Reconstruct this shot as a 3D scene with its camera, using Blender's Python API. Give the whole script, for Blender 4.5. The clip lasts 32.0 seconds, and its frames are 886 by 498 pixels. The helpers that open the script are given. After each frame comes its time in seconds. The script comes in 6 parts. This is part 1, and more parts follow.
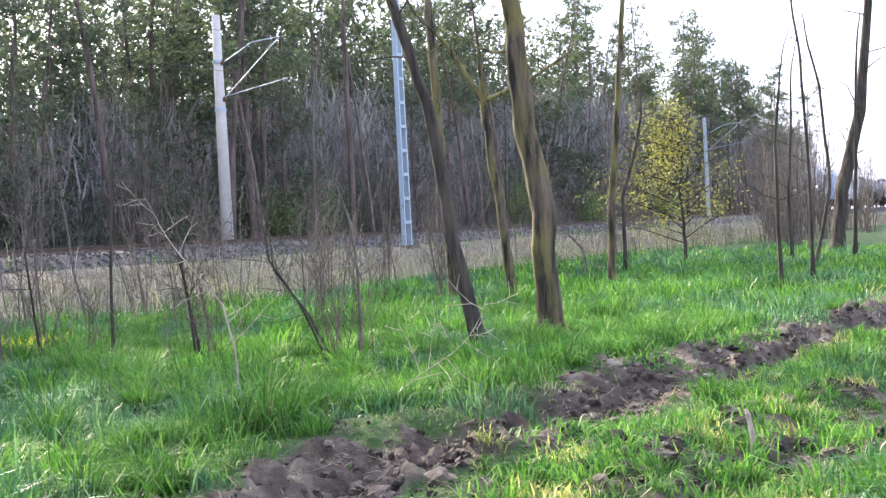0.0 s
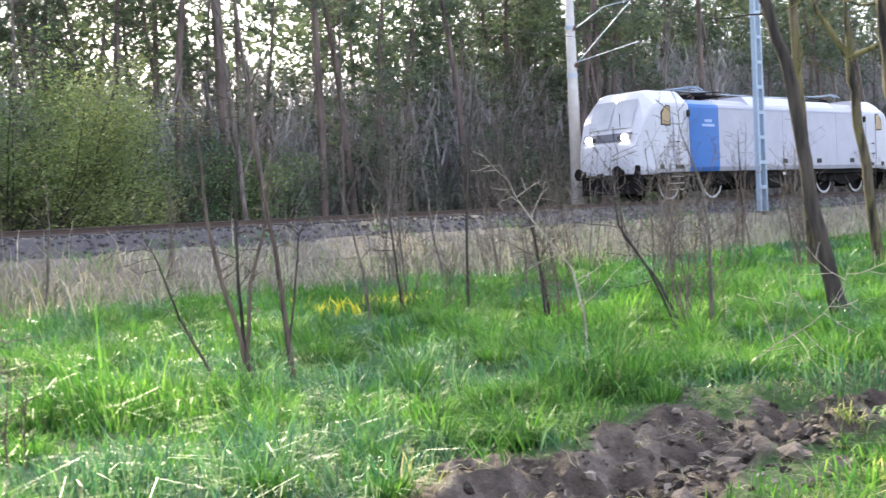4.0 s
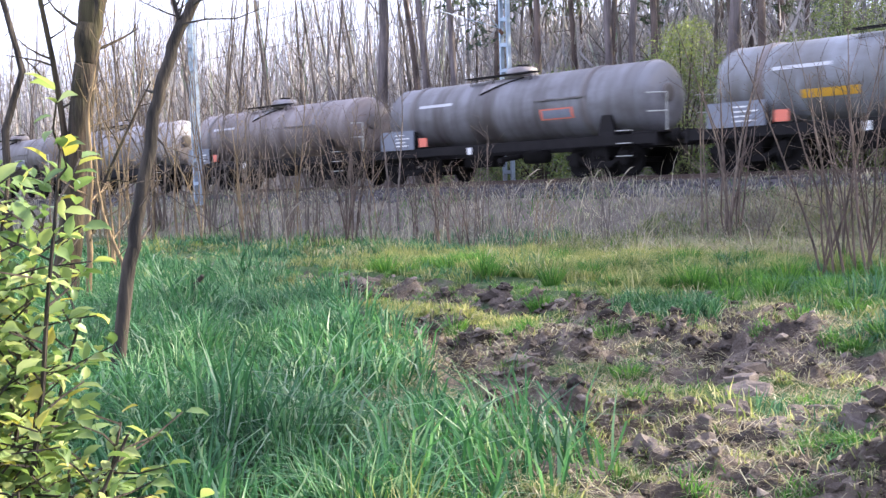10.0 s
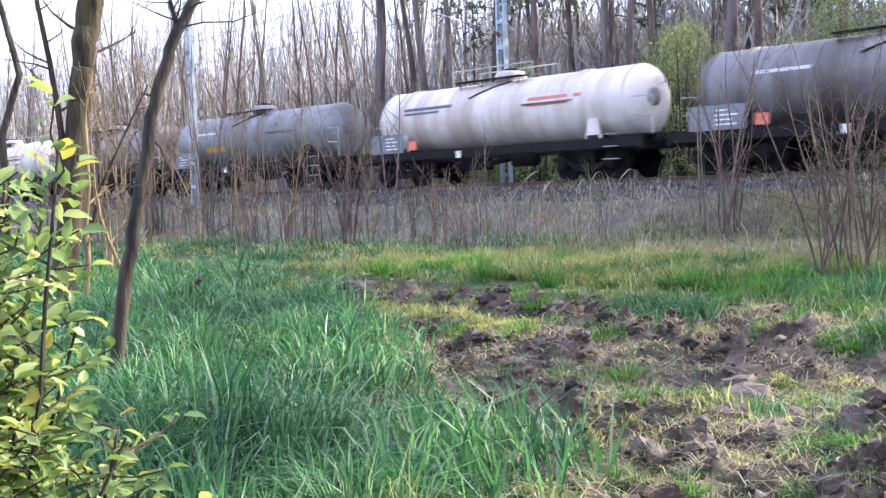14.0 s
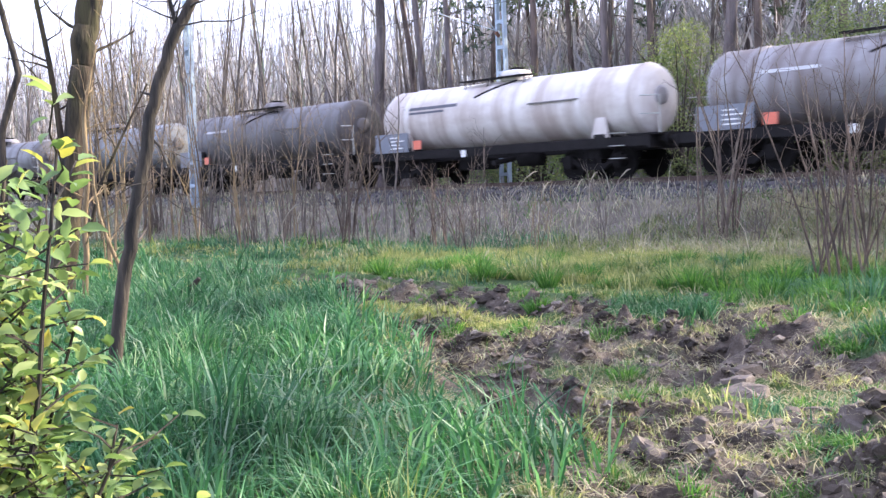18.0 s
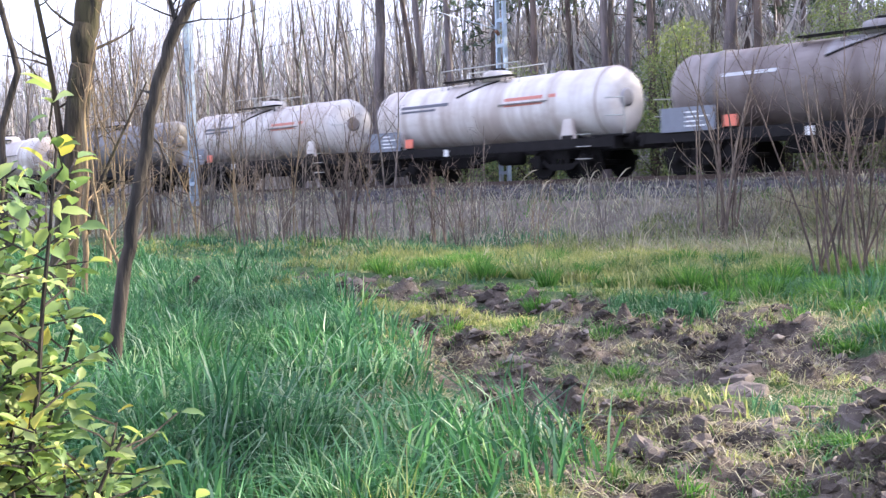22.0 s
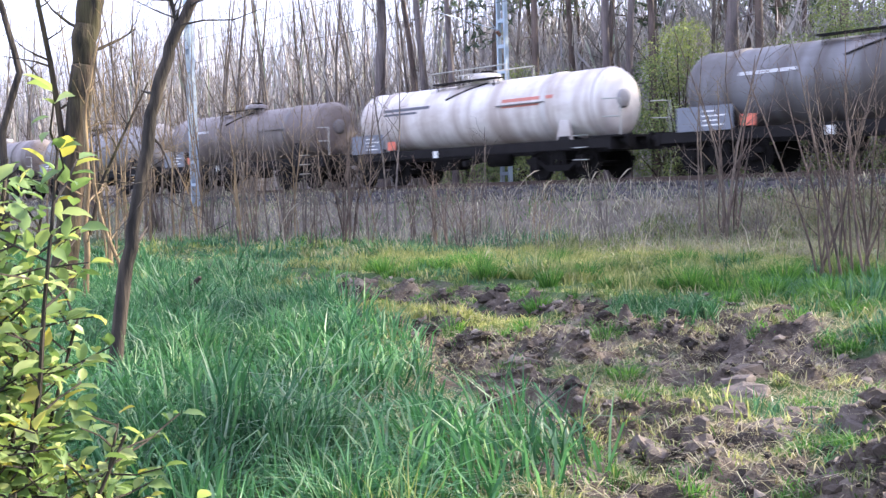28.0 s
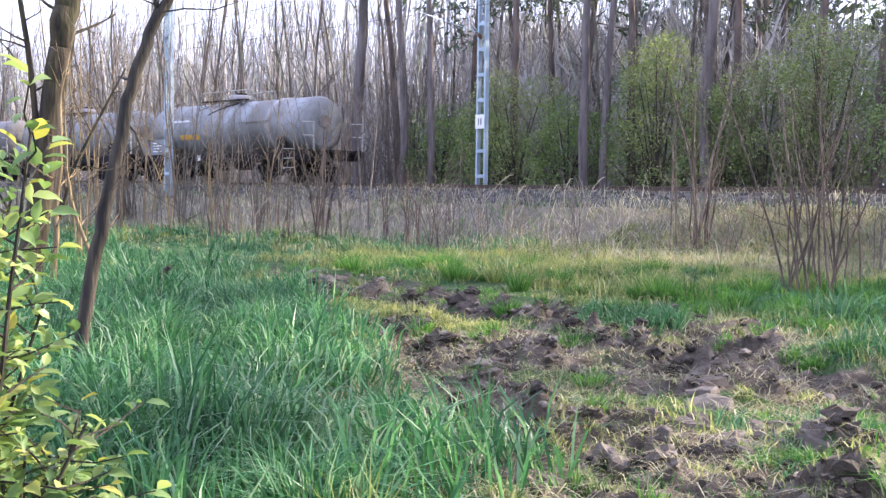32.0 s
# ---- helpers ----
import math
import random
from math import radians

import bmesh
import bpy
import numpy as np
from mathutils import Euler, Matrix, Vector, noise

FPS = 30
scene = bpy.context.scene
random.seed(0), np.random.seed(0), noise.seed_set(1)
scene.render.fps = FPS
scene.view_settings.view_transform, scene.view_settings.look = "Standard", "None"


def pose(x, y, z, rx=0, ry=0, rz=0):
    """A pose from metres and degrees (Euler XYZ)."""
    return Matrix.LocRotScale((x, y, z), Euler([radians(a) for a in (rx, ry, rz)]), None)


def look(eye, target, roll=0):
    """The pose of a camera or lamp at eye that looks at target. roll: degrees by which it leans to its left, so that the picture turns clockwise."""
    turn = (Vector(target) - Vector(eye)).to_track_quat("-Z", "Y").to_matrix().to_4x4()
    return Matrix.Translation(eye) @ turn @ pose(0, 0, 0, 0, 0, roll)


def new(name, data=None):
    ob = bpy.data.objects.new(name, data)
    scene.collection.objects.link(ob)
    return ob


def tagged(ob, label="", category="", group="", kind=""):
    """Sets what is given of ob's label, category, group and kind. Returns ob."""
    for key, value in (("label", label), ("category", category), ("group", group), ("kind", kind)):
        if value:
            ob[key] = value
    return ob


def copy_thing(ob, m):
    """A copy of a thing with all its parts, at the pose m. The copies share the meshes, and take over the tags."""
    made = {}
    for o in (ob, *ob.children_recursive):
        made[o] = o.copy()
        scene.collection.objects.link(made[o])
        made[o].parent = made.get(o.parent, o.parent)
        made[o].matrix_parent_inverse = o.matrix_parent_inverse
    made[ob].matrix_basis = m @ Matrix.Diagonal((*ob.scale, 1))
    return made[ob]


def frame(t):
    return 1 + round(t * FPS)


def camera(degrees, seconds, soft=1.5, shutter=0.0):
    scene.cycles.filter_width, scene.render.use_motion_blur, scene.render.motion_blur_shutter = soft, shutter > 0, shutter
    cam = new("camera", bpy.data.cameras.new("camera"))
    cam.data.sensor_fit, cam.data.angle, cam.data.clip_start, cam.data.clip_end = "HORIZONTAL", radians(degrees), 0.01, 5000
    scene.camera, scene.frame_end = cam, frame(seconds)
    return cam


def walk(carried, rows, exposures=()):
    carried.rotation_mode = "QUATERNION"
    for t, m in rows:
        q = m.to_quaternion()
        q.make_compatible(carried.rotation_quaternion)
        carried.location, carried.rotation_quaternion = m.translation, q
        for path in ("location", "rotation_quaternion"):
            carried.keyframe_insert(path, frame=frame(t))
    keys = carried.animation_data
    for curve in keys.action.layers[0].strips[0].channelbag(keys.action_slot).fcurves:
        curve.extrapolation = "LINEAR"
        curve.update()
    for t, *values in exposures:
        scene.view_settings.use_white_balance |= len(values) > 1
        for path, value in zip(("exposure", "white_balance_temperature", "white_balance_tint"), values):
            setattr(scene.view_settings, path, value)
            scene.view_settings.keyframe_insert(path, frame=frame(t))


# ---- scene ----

# ---- camera ----
EYE = -0.06          # rail top is z = 0
cam = camera(43.12, 32.0, soft=1.4, shutter=0.2)
PATH = [
    (0, pose(0, 0, EYE, 89.04, 2.97, -58.60)),
    (0.5, pose(0, 0, EYE, 89.21, 2.81, -58.18)),
    (1, pose(0, 0, EYE, 89.34, 2.66, -57.44)),
    (1.5, pose(0, 0, EYE, 89.32, 2.58, -56.56)),
    (2, pose(0, 0, EYE, 88.90, 2.70, -54.66)),
    (2.5, pose(0, 0, EYE, 88.75, 2.70, -52.25)),
    (3, pose(0, 0, EYE, 88.43, 2.75, -48.68)),
    (3.5, pose(0, 0, EYE, 88.28, 2.76, -45.12)),
    (4, pose(0, 0, EYE, 88.15, 2.77, -40.85)),
    (4.5, pose(0, 0, EYE, 88.13, 3.23, -32.34)),
    (6.5, pose(0, 0, EYE, 87.74, 2.69, 29.40)),
    (7, pose(0, 0, EYE, 87.06, 2.34, 41.74)),
    (7.5, pose(0, 0, EYE, 86.69, 1.95, 46.75)),
    (8, pose(0, 0, EYE, 86.60, 1.83, 47.51)),
    (8.5, pose(0, 0, EYE, 86.51, 1.80, 47.39)),
    (9, pose(0, 0, EYE, 86.63, 1.94, 47.35)),
    (9.5, pose(0, 0, EYE, 86.69, 1.96, 47.31)),
    (10, pose(0, 0, EYE, 86.71, 1.96, 47.27)),
    (10.5, pose(0, 0, EYE, 86.78, 2.05, 47.23)),
    (11, pose(0, 0, EYE, 86.80, 2.09, 47.22)),
    (11.5, pose(0, 0, EYE, 86.81, 2.09, 47.19)),
    (12, pose(0, 0, EYE, 86.84, 2.15, 47.18)),
    (12.5, pose(0, 0, EYE, 86.84, 2.09, 47.15)),
    (13, pose(0, 0, EYE, 86.83, 2.07, 47.15)),
    (13.5, pose(0, 0, EYE, 86.84, 2.09, 47.16)),
    (14, pose(0, 0, EYE, 86.84, 2.10, 47.15)),
    (14.5, pose(0, 0, EYE, 86.85, 2.10, 47.16)),
    (16.5, pose(0, 0, EYE, 86.83, 2.06, 47.12)),
    (17, pose(0, 0, EYE, 86.85, 2.03, 47.11)),
    (17.5, pose(0, 0, EYE, 86.83, 2.03, 47.10)),
    (18, pose(0, 0, EYE, 86.82, 1.97, 47.10)),
    (18.5, pose(0, 0, EYE, 86.81, 1.96, 47.10)),
    (19, pose(0, 0, EYE, 86.79, 1.95, 47.10)),
    (19.5, pose(0, 0, EYE, 86.77, 1.91, 47.08)),
    (20, pose(0, 0, EYE, 86.74, 1.87, 47.06)),
    (20.5, pose(0, 0, EYE, 86.74, 1.88, 47.06)),
    (21, pose(0, 0, EYE, 86.76, 1.90, 47.07)),
    (21.5, pose(0, 0, EYE, 86.74, 1.86, 47.07)),
    (22, pose(0, 0, EYE, 86.74, 1.87, 47.08)),
    (22.5, pose(0, 0, EYE, 86.75, 1.94, 47.10)),
    (23, pose(0, 0, EYE, 86.77, 1.97, 47.11)),
    (23.5, pose(0, 0, EYE, 86.80, 1.98, 47.11)),
    (24, pose(0, 0, EYE, 86.80, 1.97, 47.10)),
    (24.5, pose(0, 0, EYE, 86.77, 1.95, 47.11)),
    (25, pose(0, 0, EYE, 86.78, 1.98, 47.12)),
    (25.5, pose(0, 0, EYE, 86.79, 1.94, 47.13)),
    (27.5, pose(0, 0, EYE, 86.79, 1.92, 47.14)),
    (28, pose(0, 0, EYE, 86.78, 1.90, 47.14)),
    (28.5, pose(0, 0, EYE, 86.78, 1.93, 47.14)),
    (29, pose(0, 0, EYE, 86.74, 1.83, 47.03)),
    (29.5, pose(0, 0, EYE, 86.63, 1.65, 45.91)),
    (30, pose(0, 0, EYE, 86.69, 1.55, 45.83)),
    (30.5, pose(0, 0, EYE, 86.65, 1.40, 45.79)),
    (31, pose(0, 0, EYE, 86.62, 0.04, 45.83)),
    (31.5, pose(0, 0, EYE, 86.82, -0.61, 45.85)),
    (32, pose(0, 0, EYE, 86.79, -0.66, 45.85)),
]
TONE = [(0, 2.07, 6450, 9), (2.5, 2.11, 6600, 5), (4.5, 2.14, 6750, 5), (6.5, 2.14, 7100, 6), (7.1, 2.0, 7150, 9), (9, 1.98, 6550, 14), (11, 1.98, 6150, 14), (32, 1.98, 6150, 14)]
walk(cam, PATH, TONE)

# ---- light ----
SUN_EL, SUN_AZ = radians(28), math.atan2(0.42, 0.9)     # from +y towards +x
world = bpy.data.worlds.new("world")
scene.world = world
world.use_nodes = True
wn = world.node_tree.nodes
sky = wn.new("ShaderNodeTexSky")
sky.sky_type, sky.sun_disc = "NISHITA", False
sky.sun_elevation, sky.sun_rotation = SUN_EL, SUN_AZ
sky.air_density, sky.dust_density, sky.ozone_density = 1.0, 3.0, 2.0
veil = wn.new("ShaderNodeMix")           # thin high cloud over the whole sky
veil.data_type = "RGBA"
veil.inputs[0].default_value = 0.6
veil.inputs[7].default_value = (7.5, 7.8, 10.5, 1)
world.node_tree.links.new(sky.outputs[0], veil.inputs[6])
world.node_tree.links.new(veil.outputs[2], wn["Background"].inputs[0])
wn["Background"].inputs[1].default_value = 0.09
sun = new("sun", bpy.data.lights.new("sun", "SUN"))
sun.data.energy, sun.data.angle, sun.data.color = 3.6, radians(0.8), (1.0, 0.87, 0.66)
sun.matrix_world = look((math.sin(SUN_AZ) * math.cos(SUN_EL) * 90, math.cos(SUN_AZ) * math.cos(SUN_EL) * 90, math.sin(SUN_EL) * 90), (0, 0, 0))

# ---- materials ----


class Nodes:
    """A short way to write a node tree."""

    def __init__(self, name):
        self.m = bpy.data.materials.new(name)
        self.m.use_nodes = True
        self.t = self.m.node_tree
        self.b = self.t.nodes["Principled BSDF"]

    def n(self, kind, ins=(), **props):
        node = self.t.nodes.new(kind)
        for k, v in props.items():
            if k == "op":
                node.operation = v
            elif k == "data":
                node.data_type = v
            elif k == "blend":
                node.blend_type = v
            elif k == "attr":
                node.attribute_name = v
        for k, v in dict(ins).items():
            if isinstance(v, bpy.types.NodeSocket):
                self.t.links.new(v, node.inputs[k])
            else:
                node.inputs[k].default_value = v
        return node

    def link(self, a, b):
        self.t.links.new(a, b)

    def noise(self, scale, detail=4, space="Object", stretch=(1, 1, 1)):
        c = self.n("ShaderNodeTexCoord")
        mp = self.n("ShaderNodeMapping", {"Vector": c.outputs[space], "Scale": stretch})
        return self.n("ShaderNodeTexNoise", {"Vector": mp.outputs[0], "Scale": scale, "Detail": detail, "Roughness": 0.6}).outputs["Fac"]

    def ramp(self, fac, stops):
        r = self.n("ShaderNodeValToRGB", {"Fac": fac})
        e = r.color_ramp.elements
        while len(e) < len(stops):
            e.new(0.5)
        for el, (p, c) in zip(e, stops):
            el.position, el.color = p, (*c, 1)
        return r.outputs["Color"]

    def mix(self, fac, a, b, blend="MIX"):
        m = self.n("ShaderNodeMix", data="RGBA")
        m.blend_type = blend
        for k, v in ((0, fac), (6, a), (7, b)):
            if isinstance(v, bpy.types.NodeSocket):
                self.t.links.new(v, m.inputs[k])
            else:
                m.inputs[k].default_value = v if k == 0 else (*v, 1)
        return m.outputs[2]

    def math(self, op, a, b=0.0):
        return self.n("ShaderNodeMath", {0: a, 1: b}, op=op).outputs[0]

    def bump(self, height, strength, distance):
        b = self.n("ShaderNodeBump", {"Height": height, "Strength": strength, "Distance": distance})
        self.link(b.outputs[0], self.b.inputs["Normal"])

    def set(self, **kw):
        for k, v in kw.items():
            k = k.replace("_", " ")
            if isinstance(v, bpy.types.NodeSocket):
                self.link(v, self.b.inputs[k])
            else:
                self.b.inputs[k].default_value = (*v, 1) if isinstance(v, tuple) and len(v) == 3 else v
        return self.m


def mat_plain(name, col, rough=0.6, metal=0.0, var=0.25, scale=6.0, bump=0.0):
    k = Nodes(name)
    c = k.mix(k.noise(scale), tuple(x * (1 - var) for x in col), tuple(min(1, x * (1 + var)) for x in col))
    if bump:
        k.bump(k.noise(scale * 8), bump, 0.01)
    return k.set(Base_Color=c, Roughness=rough, Metallic=metal)


def dull(m, level=0.12):
    m.node_tree.nodes["Principled BSDF"].inputs["Specular IOR Level"].default_value = level
    return m


def mat_leaf(name, stops, glow=0.35, rough=0.5):
    """Leaves and blades: colour by piece, some light passes through."""
    k = Nodes(name)
    g = k.n("ShaderNodeNewGeometry")
    c = k.ramp(g.outputs["Random Per Island"], stops)
    big = k.ramp(k.noise(0.35, 3, "Object"), [(0.3, (0.72, 0.75, 0.78)), (0.7, (1.2, 1.2, 1.05))])
    c = k.mix(1.0, c, big, "MULTIPLY")
    small = k.ramp(k.noise(2.2, 3, "Object"), [(0.32, (0.7, 0.74, 0.72)), (0.68, (1.22, 1.18, 1.12))])
    c = k.mix(1.0, c, small, "MULTIPLY")
    k.set(Base_Color=c, Roughness=rough)
    k.b.inputs["Specular IOR Level"].default_value = 0.25
    t = k.n("ShaderNodeBsdfTranslucent", {"Color": k.mix(1.0, c, (1.15, 1.2, 0.8), "MULTIPLY")})
    s = k.n("ShaderNodeMixShader", {0: glow, 1: k.b.outputs[0], 2: t.outputs[0]})
    k.link(s.outputs[0], k.t.nodes["Material Output"].inputs[0])
    return k.m


def mat_bark(name, dark, light, moss=None, scale=9.0):
    k = Nodes(name)
    grain = k.noise(scale, 6, "Object", (1, 1, 0.14))
    c = k.ramp(grain, [(0.37, dark), (0.62, light)])
    if moss:
        c = k.mix(k.ramp(k.noise(1.6, 5, "Object", (1, 1, 0.5)), [(0.42, (0, 0, 0)), (0.62, (0.85, 0.85, 0.85))]), c, k.mix(k.ramp(grain, [(0.36, (0, 0, 0)), (0.5, (1, 1, 1))]), dark, moss))
    k.bump(grain, 1.0, 0.06)
    return k.set(Base_Color=c, Roughness=0.9)


def mat_paint(name, base, dirt, rust=(0.13, 0.07, 0.04), dirty=0.5):
    """Tank paint: dust along the top, streaks that run down, rust specks; each wagon a little different."""
    k = Nodes(name)
    o = k.n("ShaderNodeObjectInfo")
    c0 = k.n("ShaderNodeTexCoord")
    add = k.n("ShaderNodeVectorMath", {0: c0.outputs["Object"], 1: (0, 0, 0)}, op="ADD")
    off = k.n("ShaderNodeCombineXYZ", {0: k.math("MULTIPLY", o.outputs["Random"], 61.0), 1: k.math("MULTIPLY", o.outputs["Random"], 17.0)})
    k.link(off.outputs[0], add.inputs[1])

    def nz(scale, stretch, detail=4):
        mp = k.n("ShaderNodeMapping", {"Vector": add.outputs[0], "Scale": stretch})
        return k.n("ShaderNodeTexNoise", {"Vector": mp.outputs[0], "Scale": scale, "Detail": detail, "Roughness": 0.65}).outputs["Fac"]
    tint = k.mix(o.outputs["Random"], tuple(x * 0.82 for x in base), tuple(min(1, x * 1.15) for x in base))
    streak = k.ramp(nz(0.9, (1.6, 0.18, 0.18), 5), [(0.42, (0, 0, 0)), (0.62, (min(1, dirty * 1.25),) * 3)])
    c = k.mix(streak, tint, dirt)
    blot = k.ramp(nz(0.5, (0.6, 1, 1.4), 6), [(0.46, (0, 0, 0)), (0.66, (dirty, dirty, dirty))])
    c = k.mix(blot, c, dirt)
    spots = k.ramp(nz(5.0, (1, 1, 0.5), 6), [(0.66, (0, 0, 0)), (0.8, (0.6 * dirty,) * 3)])
    c = k.mix(spots, c, rust)
    k.bump(nz(9.0, (1, 1, 1)), 0.08, 0.02)
    return k.set(Base_Color=c, Roughness=0.5, Metallic=0.0)


GRASS = mat_leaf("grass_blades", [(0.0, (0.038, 0.115, 0.028)), (0.5, (0.074, 0.20, 0.048)), (0.85, (0.14, 0.30, 0.068)), (1.0, (0.22, 0.36, 0.105))], 0.45)
GRASS_LUSH = mat_leaf("lush_grass_blades", [(0.0, (0.028, 0.092, 0.046)), (0.55, (0.06, 0.18, 0.086)), (0.86, (0.14, 0.30, 0.16)), (1.0, (0.38, 0.47, 0.37))], 0.42, 0.4)
# yellow-green blades; sun patches on the grass are put into these two colours
GRASS_OLIVE = mat_leaf("olive_grass_blades", [(0.0, (0.09, 0.135, 0.06)), (0.4, (0.19, 0.245, 0.10)), (0.75, (0.34, 0.35, 0.17)), (1.0, (0.52, 0.48, 0.30))], 0.45)
GRASS_SUN = mat_leaf("painted_sunlit_grass_blades", [(0.0, (0.15, 0.19, 0.075)), (0.4, (0.29, 0.32, 0.13)), (0.75, (0.44, 0.42, 0.21)), (1.0, (0.56, 0.50, 0.33))], 0.5)
STRAW = mat_leaf("trodden_straw", [(0.0, (0.19, 0.158, 0.122)), (0.45, (0.35, 0.302, 0.235)), (0.8, (0.50, 0.45, 0.365)), (1.0, (0.26, 0.30, 0.16))], 0.35, 0.7)
GRASS_COOL = mat_leaf("tall_grass_blades", [(0.0, (0.035, 0.10, 0.068)), (0.55, (0.07, 0.18, 0.10)), (0.85, (0.14, 0.28, 0.16)), (1.0, (0.24, 0.37, 0.22))], 0.4, 0.38)
GRASS_DRY = mat_leaf("dry_grass_blades", [(0.0, (0.10, 0.18, 0.07)), (0.45, (0.22, 0.27, 0.12)), (0.7, (0.38, 0.35, 0.22)), (1.0, (0.52, 0.48, 0.37))], 0.35)
WEED = mat_leaf("dead_weed_stalks", [(0.0, (0.19, 0.165, 0.15)), (0.4, (0.37, 0.325, 0.29)), (0.72, (0.53, 0.475, 0.42)), (0.84, (0.66, 0.59, 0.51)), (0.9, (0.19, 0.25, 0.135)), (1.0, (0.15, 0.22, 0.11))], 0.28, 0.8)
LEAF_FRESH = mat_leaf("fresh_leaves", [(0.0, (0.12, 0.20, 0.085)), (0.5, (0.24, 0.34, 0.14)), (0.86, (0.44, 0.50, 0.22)), (1.0, (0.60, 0.50, 0.12))], 0.4, 0.35)
LEAF_SPRING = mat_leaf("young_yellow_green_leaves", [(0.0, (0.19, 0.24, 0.13)), (0.6, (0.29, 0.335, 0.165)), (1.0, (0.41, 0.43, 0.21))], 0.4, 0.7)
LEAF_YELLOW = mat_leaf("yellow_spring_leaves", [(0.0, (0.22, 0.23, 0.085)), (0.6, (0.34, 0.325, 0.12)), (1.0, (0.48, 0.42, 0.17))], 0.38)
LEAF_BUSH = mat_leaf("spring_bush_leaves", [(0.0, (0.13, 0.21, 0.10)), (0.6, (0.21, 0.30, 0.13)), (1.0, (0.32, 0.38, 0.15))], 0.3, 0.7)
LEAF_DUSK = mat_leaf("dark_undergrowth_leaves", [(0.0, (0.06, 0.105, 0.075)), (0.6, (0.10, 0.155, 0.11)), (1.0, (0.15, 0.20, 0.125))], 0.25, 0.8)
# needles lighter and bluer: the wood's haze is put into their colour
NEEDLE = mat_leaf("hazed_pine_needles", [(0.0, (0.068, 0.095, 0.085)), (0.6, (0.105, 0.138, 0.118)), (1.0, (0.15, 0.17, 0.12))], 0.42, 0.7)
BARK_MOSS = mat_bark("mossy_bark", (0.012, 0.010, 0.008), (0.15, 0.115, 0.075), (0.165, 0.15, 0.04), 7.0)
BARK_DARK = mat_bark("dark_bark", (0.016, 0.013, 0.011), (0.07, 0.055, 0.042))
BARK_BROWN = mat_bark("brown_bark", (0.012, 0.009, 0.007), (0.07, 0.046, 0.028), (0.058, 0.052, 0.02), 8.0)
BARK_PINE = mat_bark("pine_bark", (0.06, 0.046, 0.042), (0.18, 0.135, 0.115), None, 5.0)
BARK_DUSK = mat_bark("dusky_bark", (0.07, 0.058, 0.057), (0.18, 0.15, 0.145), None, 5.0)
BARK_GREY = mat_bark("grey_bark", (0.055, 0.045, 0.038), (0.19, 0.16, 0.135))
TWIG = mat_bark("twig_bark", (0.07, 0.053, 0.042), (0.21, 0.165, 0.125), None, 20)
TWIG_RED = mat_bark("red_brown_twig_bark", (0.045, 0.033, 0.026), (0.17, 0.122, 0.094), None, 16)
TWIG_GREY = mat_bark("grey_twig_bark", (0.07, 0.058, 0.05), (0.21, 0.175, 0.145), None, 20)
# low golden sunlight on some stems is put into this bark colour
TWIG_GOLD = mat_bark("sun_gilded_twig_bark", (0.13, 0.09, 0.05), (0.31, 0.225, 0.125), None, 14)
TWIG_PALE = mat_bark("pale_twig_bark", (0.25, 0.21, 0.16), (0.48, 0.42, 0.34), None, 20)
CONCRETE = mat_plain("weathered_concrete", (0.46, 0.44, 0.41), 0.9, 0, 0.3, 3.0, 0.4)
GALV = mat_plain("galvanised_steel", (0.36, 0.44, 0.52), 0.5, 0.35, 0.2, 5.0)
WIRE = mat_plain("dull_copper_wire", (0.12, 0.11, 0.10), 0.6, 0.5, 0.1)
PORCELAIN = mat_plain("brown_glazed_insulator", (0.16, 0.08, 0.05), 0.25, 0, 0.15)
RAIL = mat_plain("rusty_rail_steel", (0.085, 0.06, 0.047), 0.7, 0.3, 0.35, 4.0, 0.2)
SLEEPER = mat_plain("oily_concrete_sleeper", (0.115, 0.10, 0.088), 0.9, 0, 0.35, 3.0, 0.3)
SOILTRACK = mat_plain("ballast_stones", (0.065, 0.06, 0.062), 0.95, 0, 0.7, 9.0, 1.0)
STEEL_DARK = dull(mat_plain("grimy_running_gear", (0.012, 0.011, 0.011), 0.9, 0.0, 0.4, 5.0))
STEEL_FRAME = dull(mat_plain("dirty_underframe", (0.02, 0.0185, 0.019), 0.85, 0.0, 0.4, 3.0))
TYRE_WHITE = mat_plain("white_wheel_rim", (0.52, 0.52, 0.52), 0.6, 0.1, 0.2)
RAILING = mat_plain("pale_handrail", (0.42, 0.42, 0.38), 0.5, 0.0, 0.15)
LOCO_SILVER = mat_plain("silver_loco_paint", (0.39, 0.395, 0.455), 0.4, 0.0, 0.16, 1.6)
LOCO_WHITE = mat_plain("white_loco_paint", (0.48, 0.485, 0.53), 0.4, 0.0, 0.13, 1.4)
LOCO_BLUE = mat_plain("blue_loco_paint", (0.015, 0.125, 0.40), 0.35, 0.0, 0.12, 1.0)
LOCO_BLUE_PALE = mat_plain("pale_blue_emblem", (0.30, 0.42, 0.66), 0.4, 0.0, 0.1)
LOCO_GREY = mat_plain("grey_roof_hood", (0.36, 0.37, 0.46), 0.5, 0.0, 0.12, 1.0)
GLASS_DARK = mat_plain("dark_cab_glass", (0.03, 0.033, 0.04), 0.05, 0.0, 0.1)
# pale base colour stands for bright sky mirrored in the windscreen
GLASS_PALE = mat_plain("windscreen_painted_sky_glare", (0.42, 0.43, 0.46), 0.08, 0.0, 0.25, 2.0)
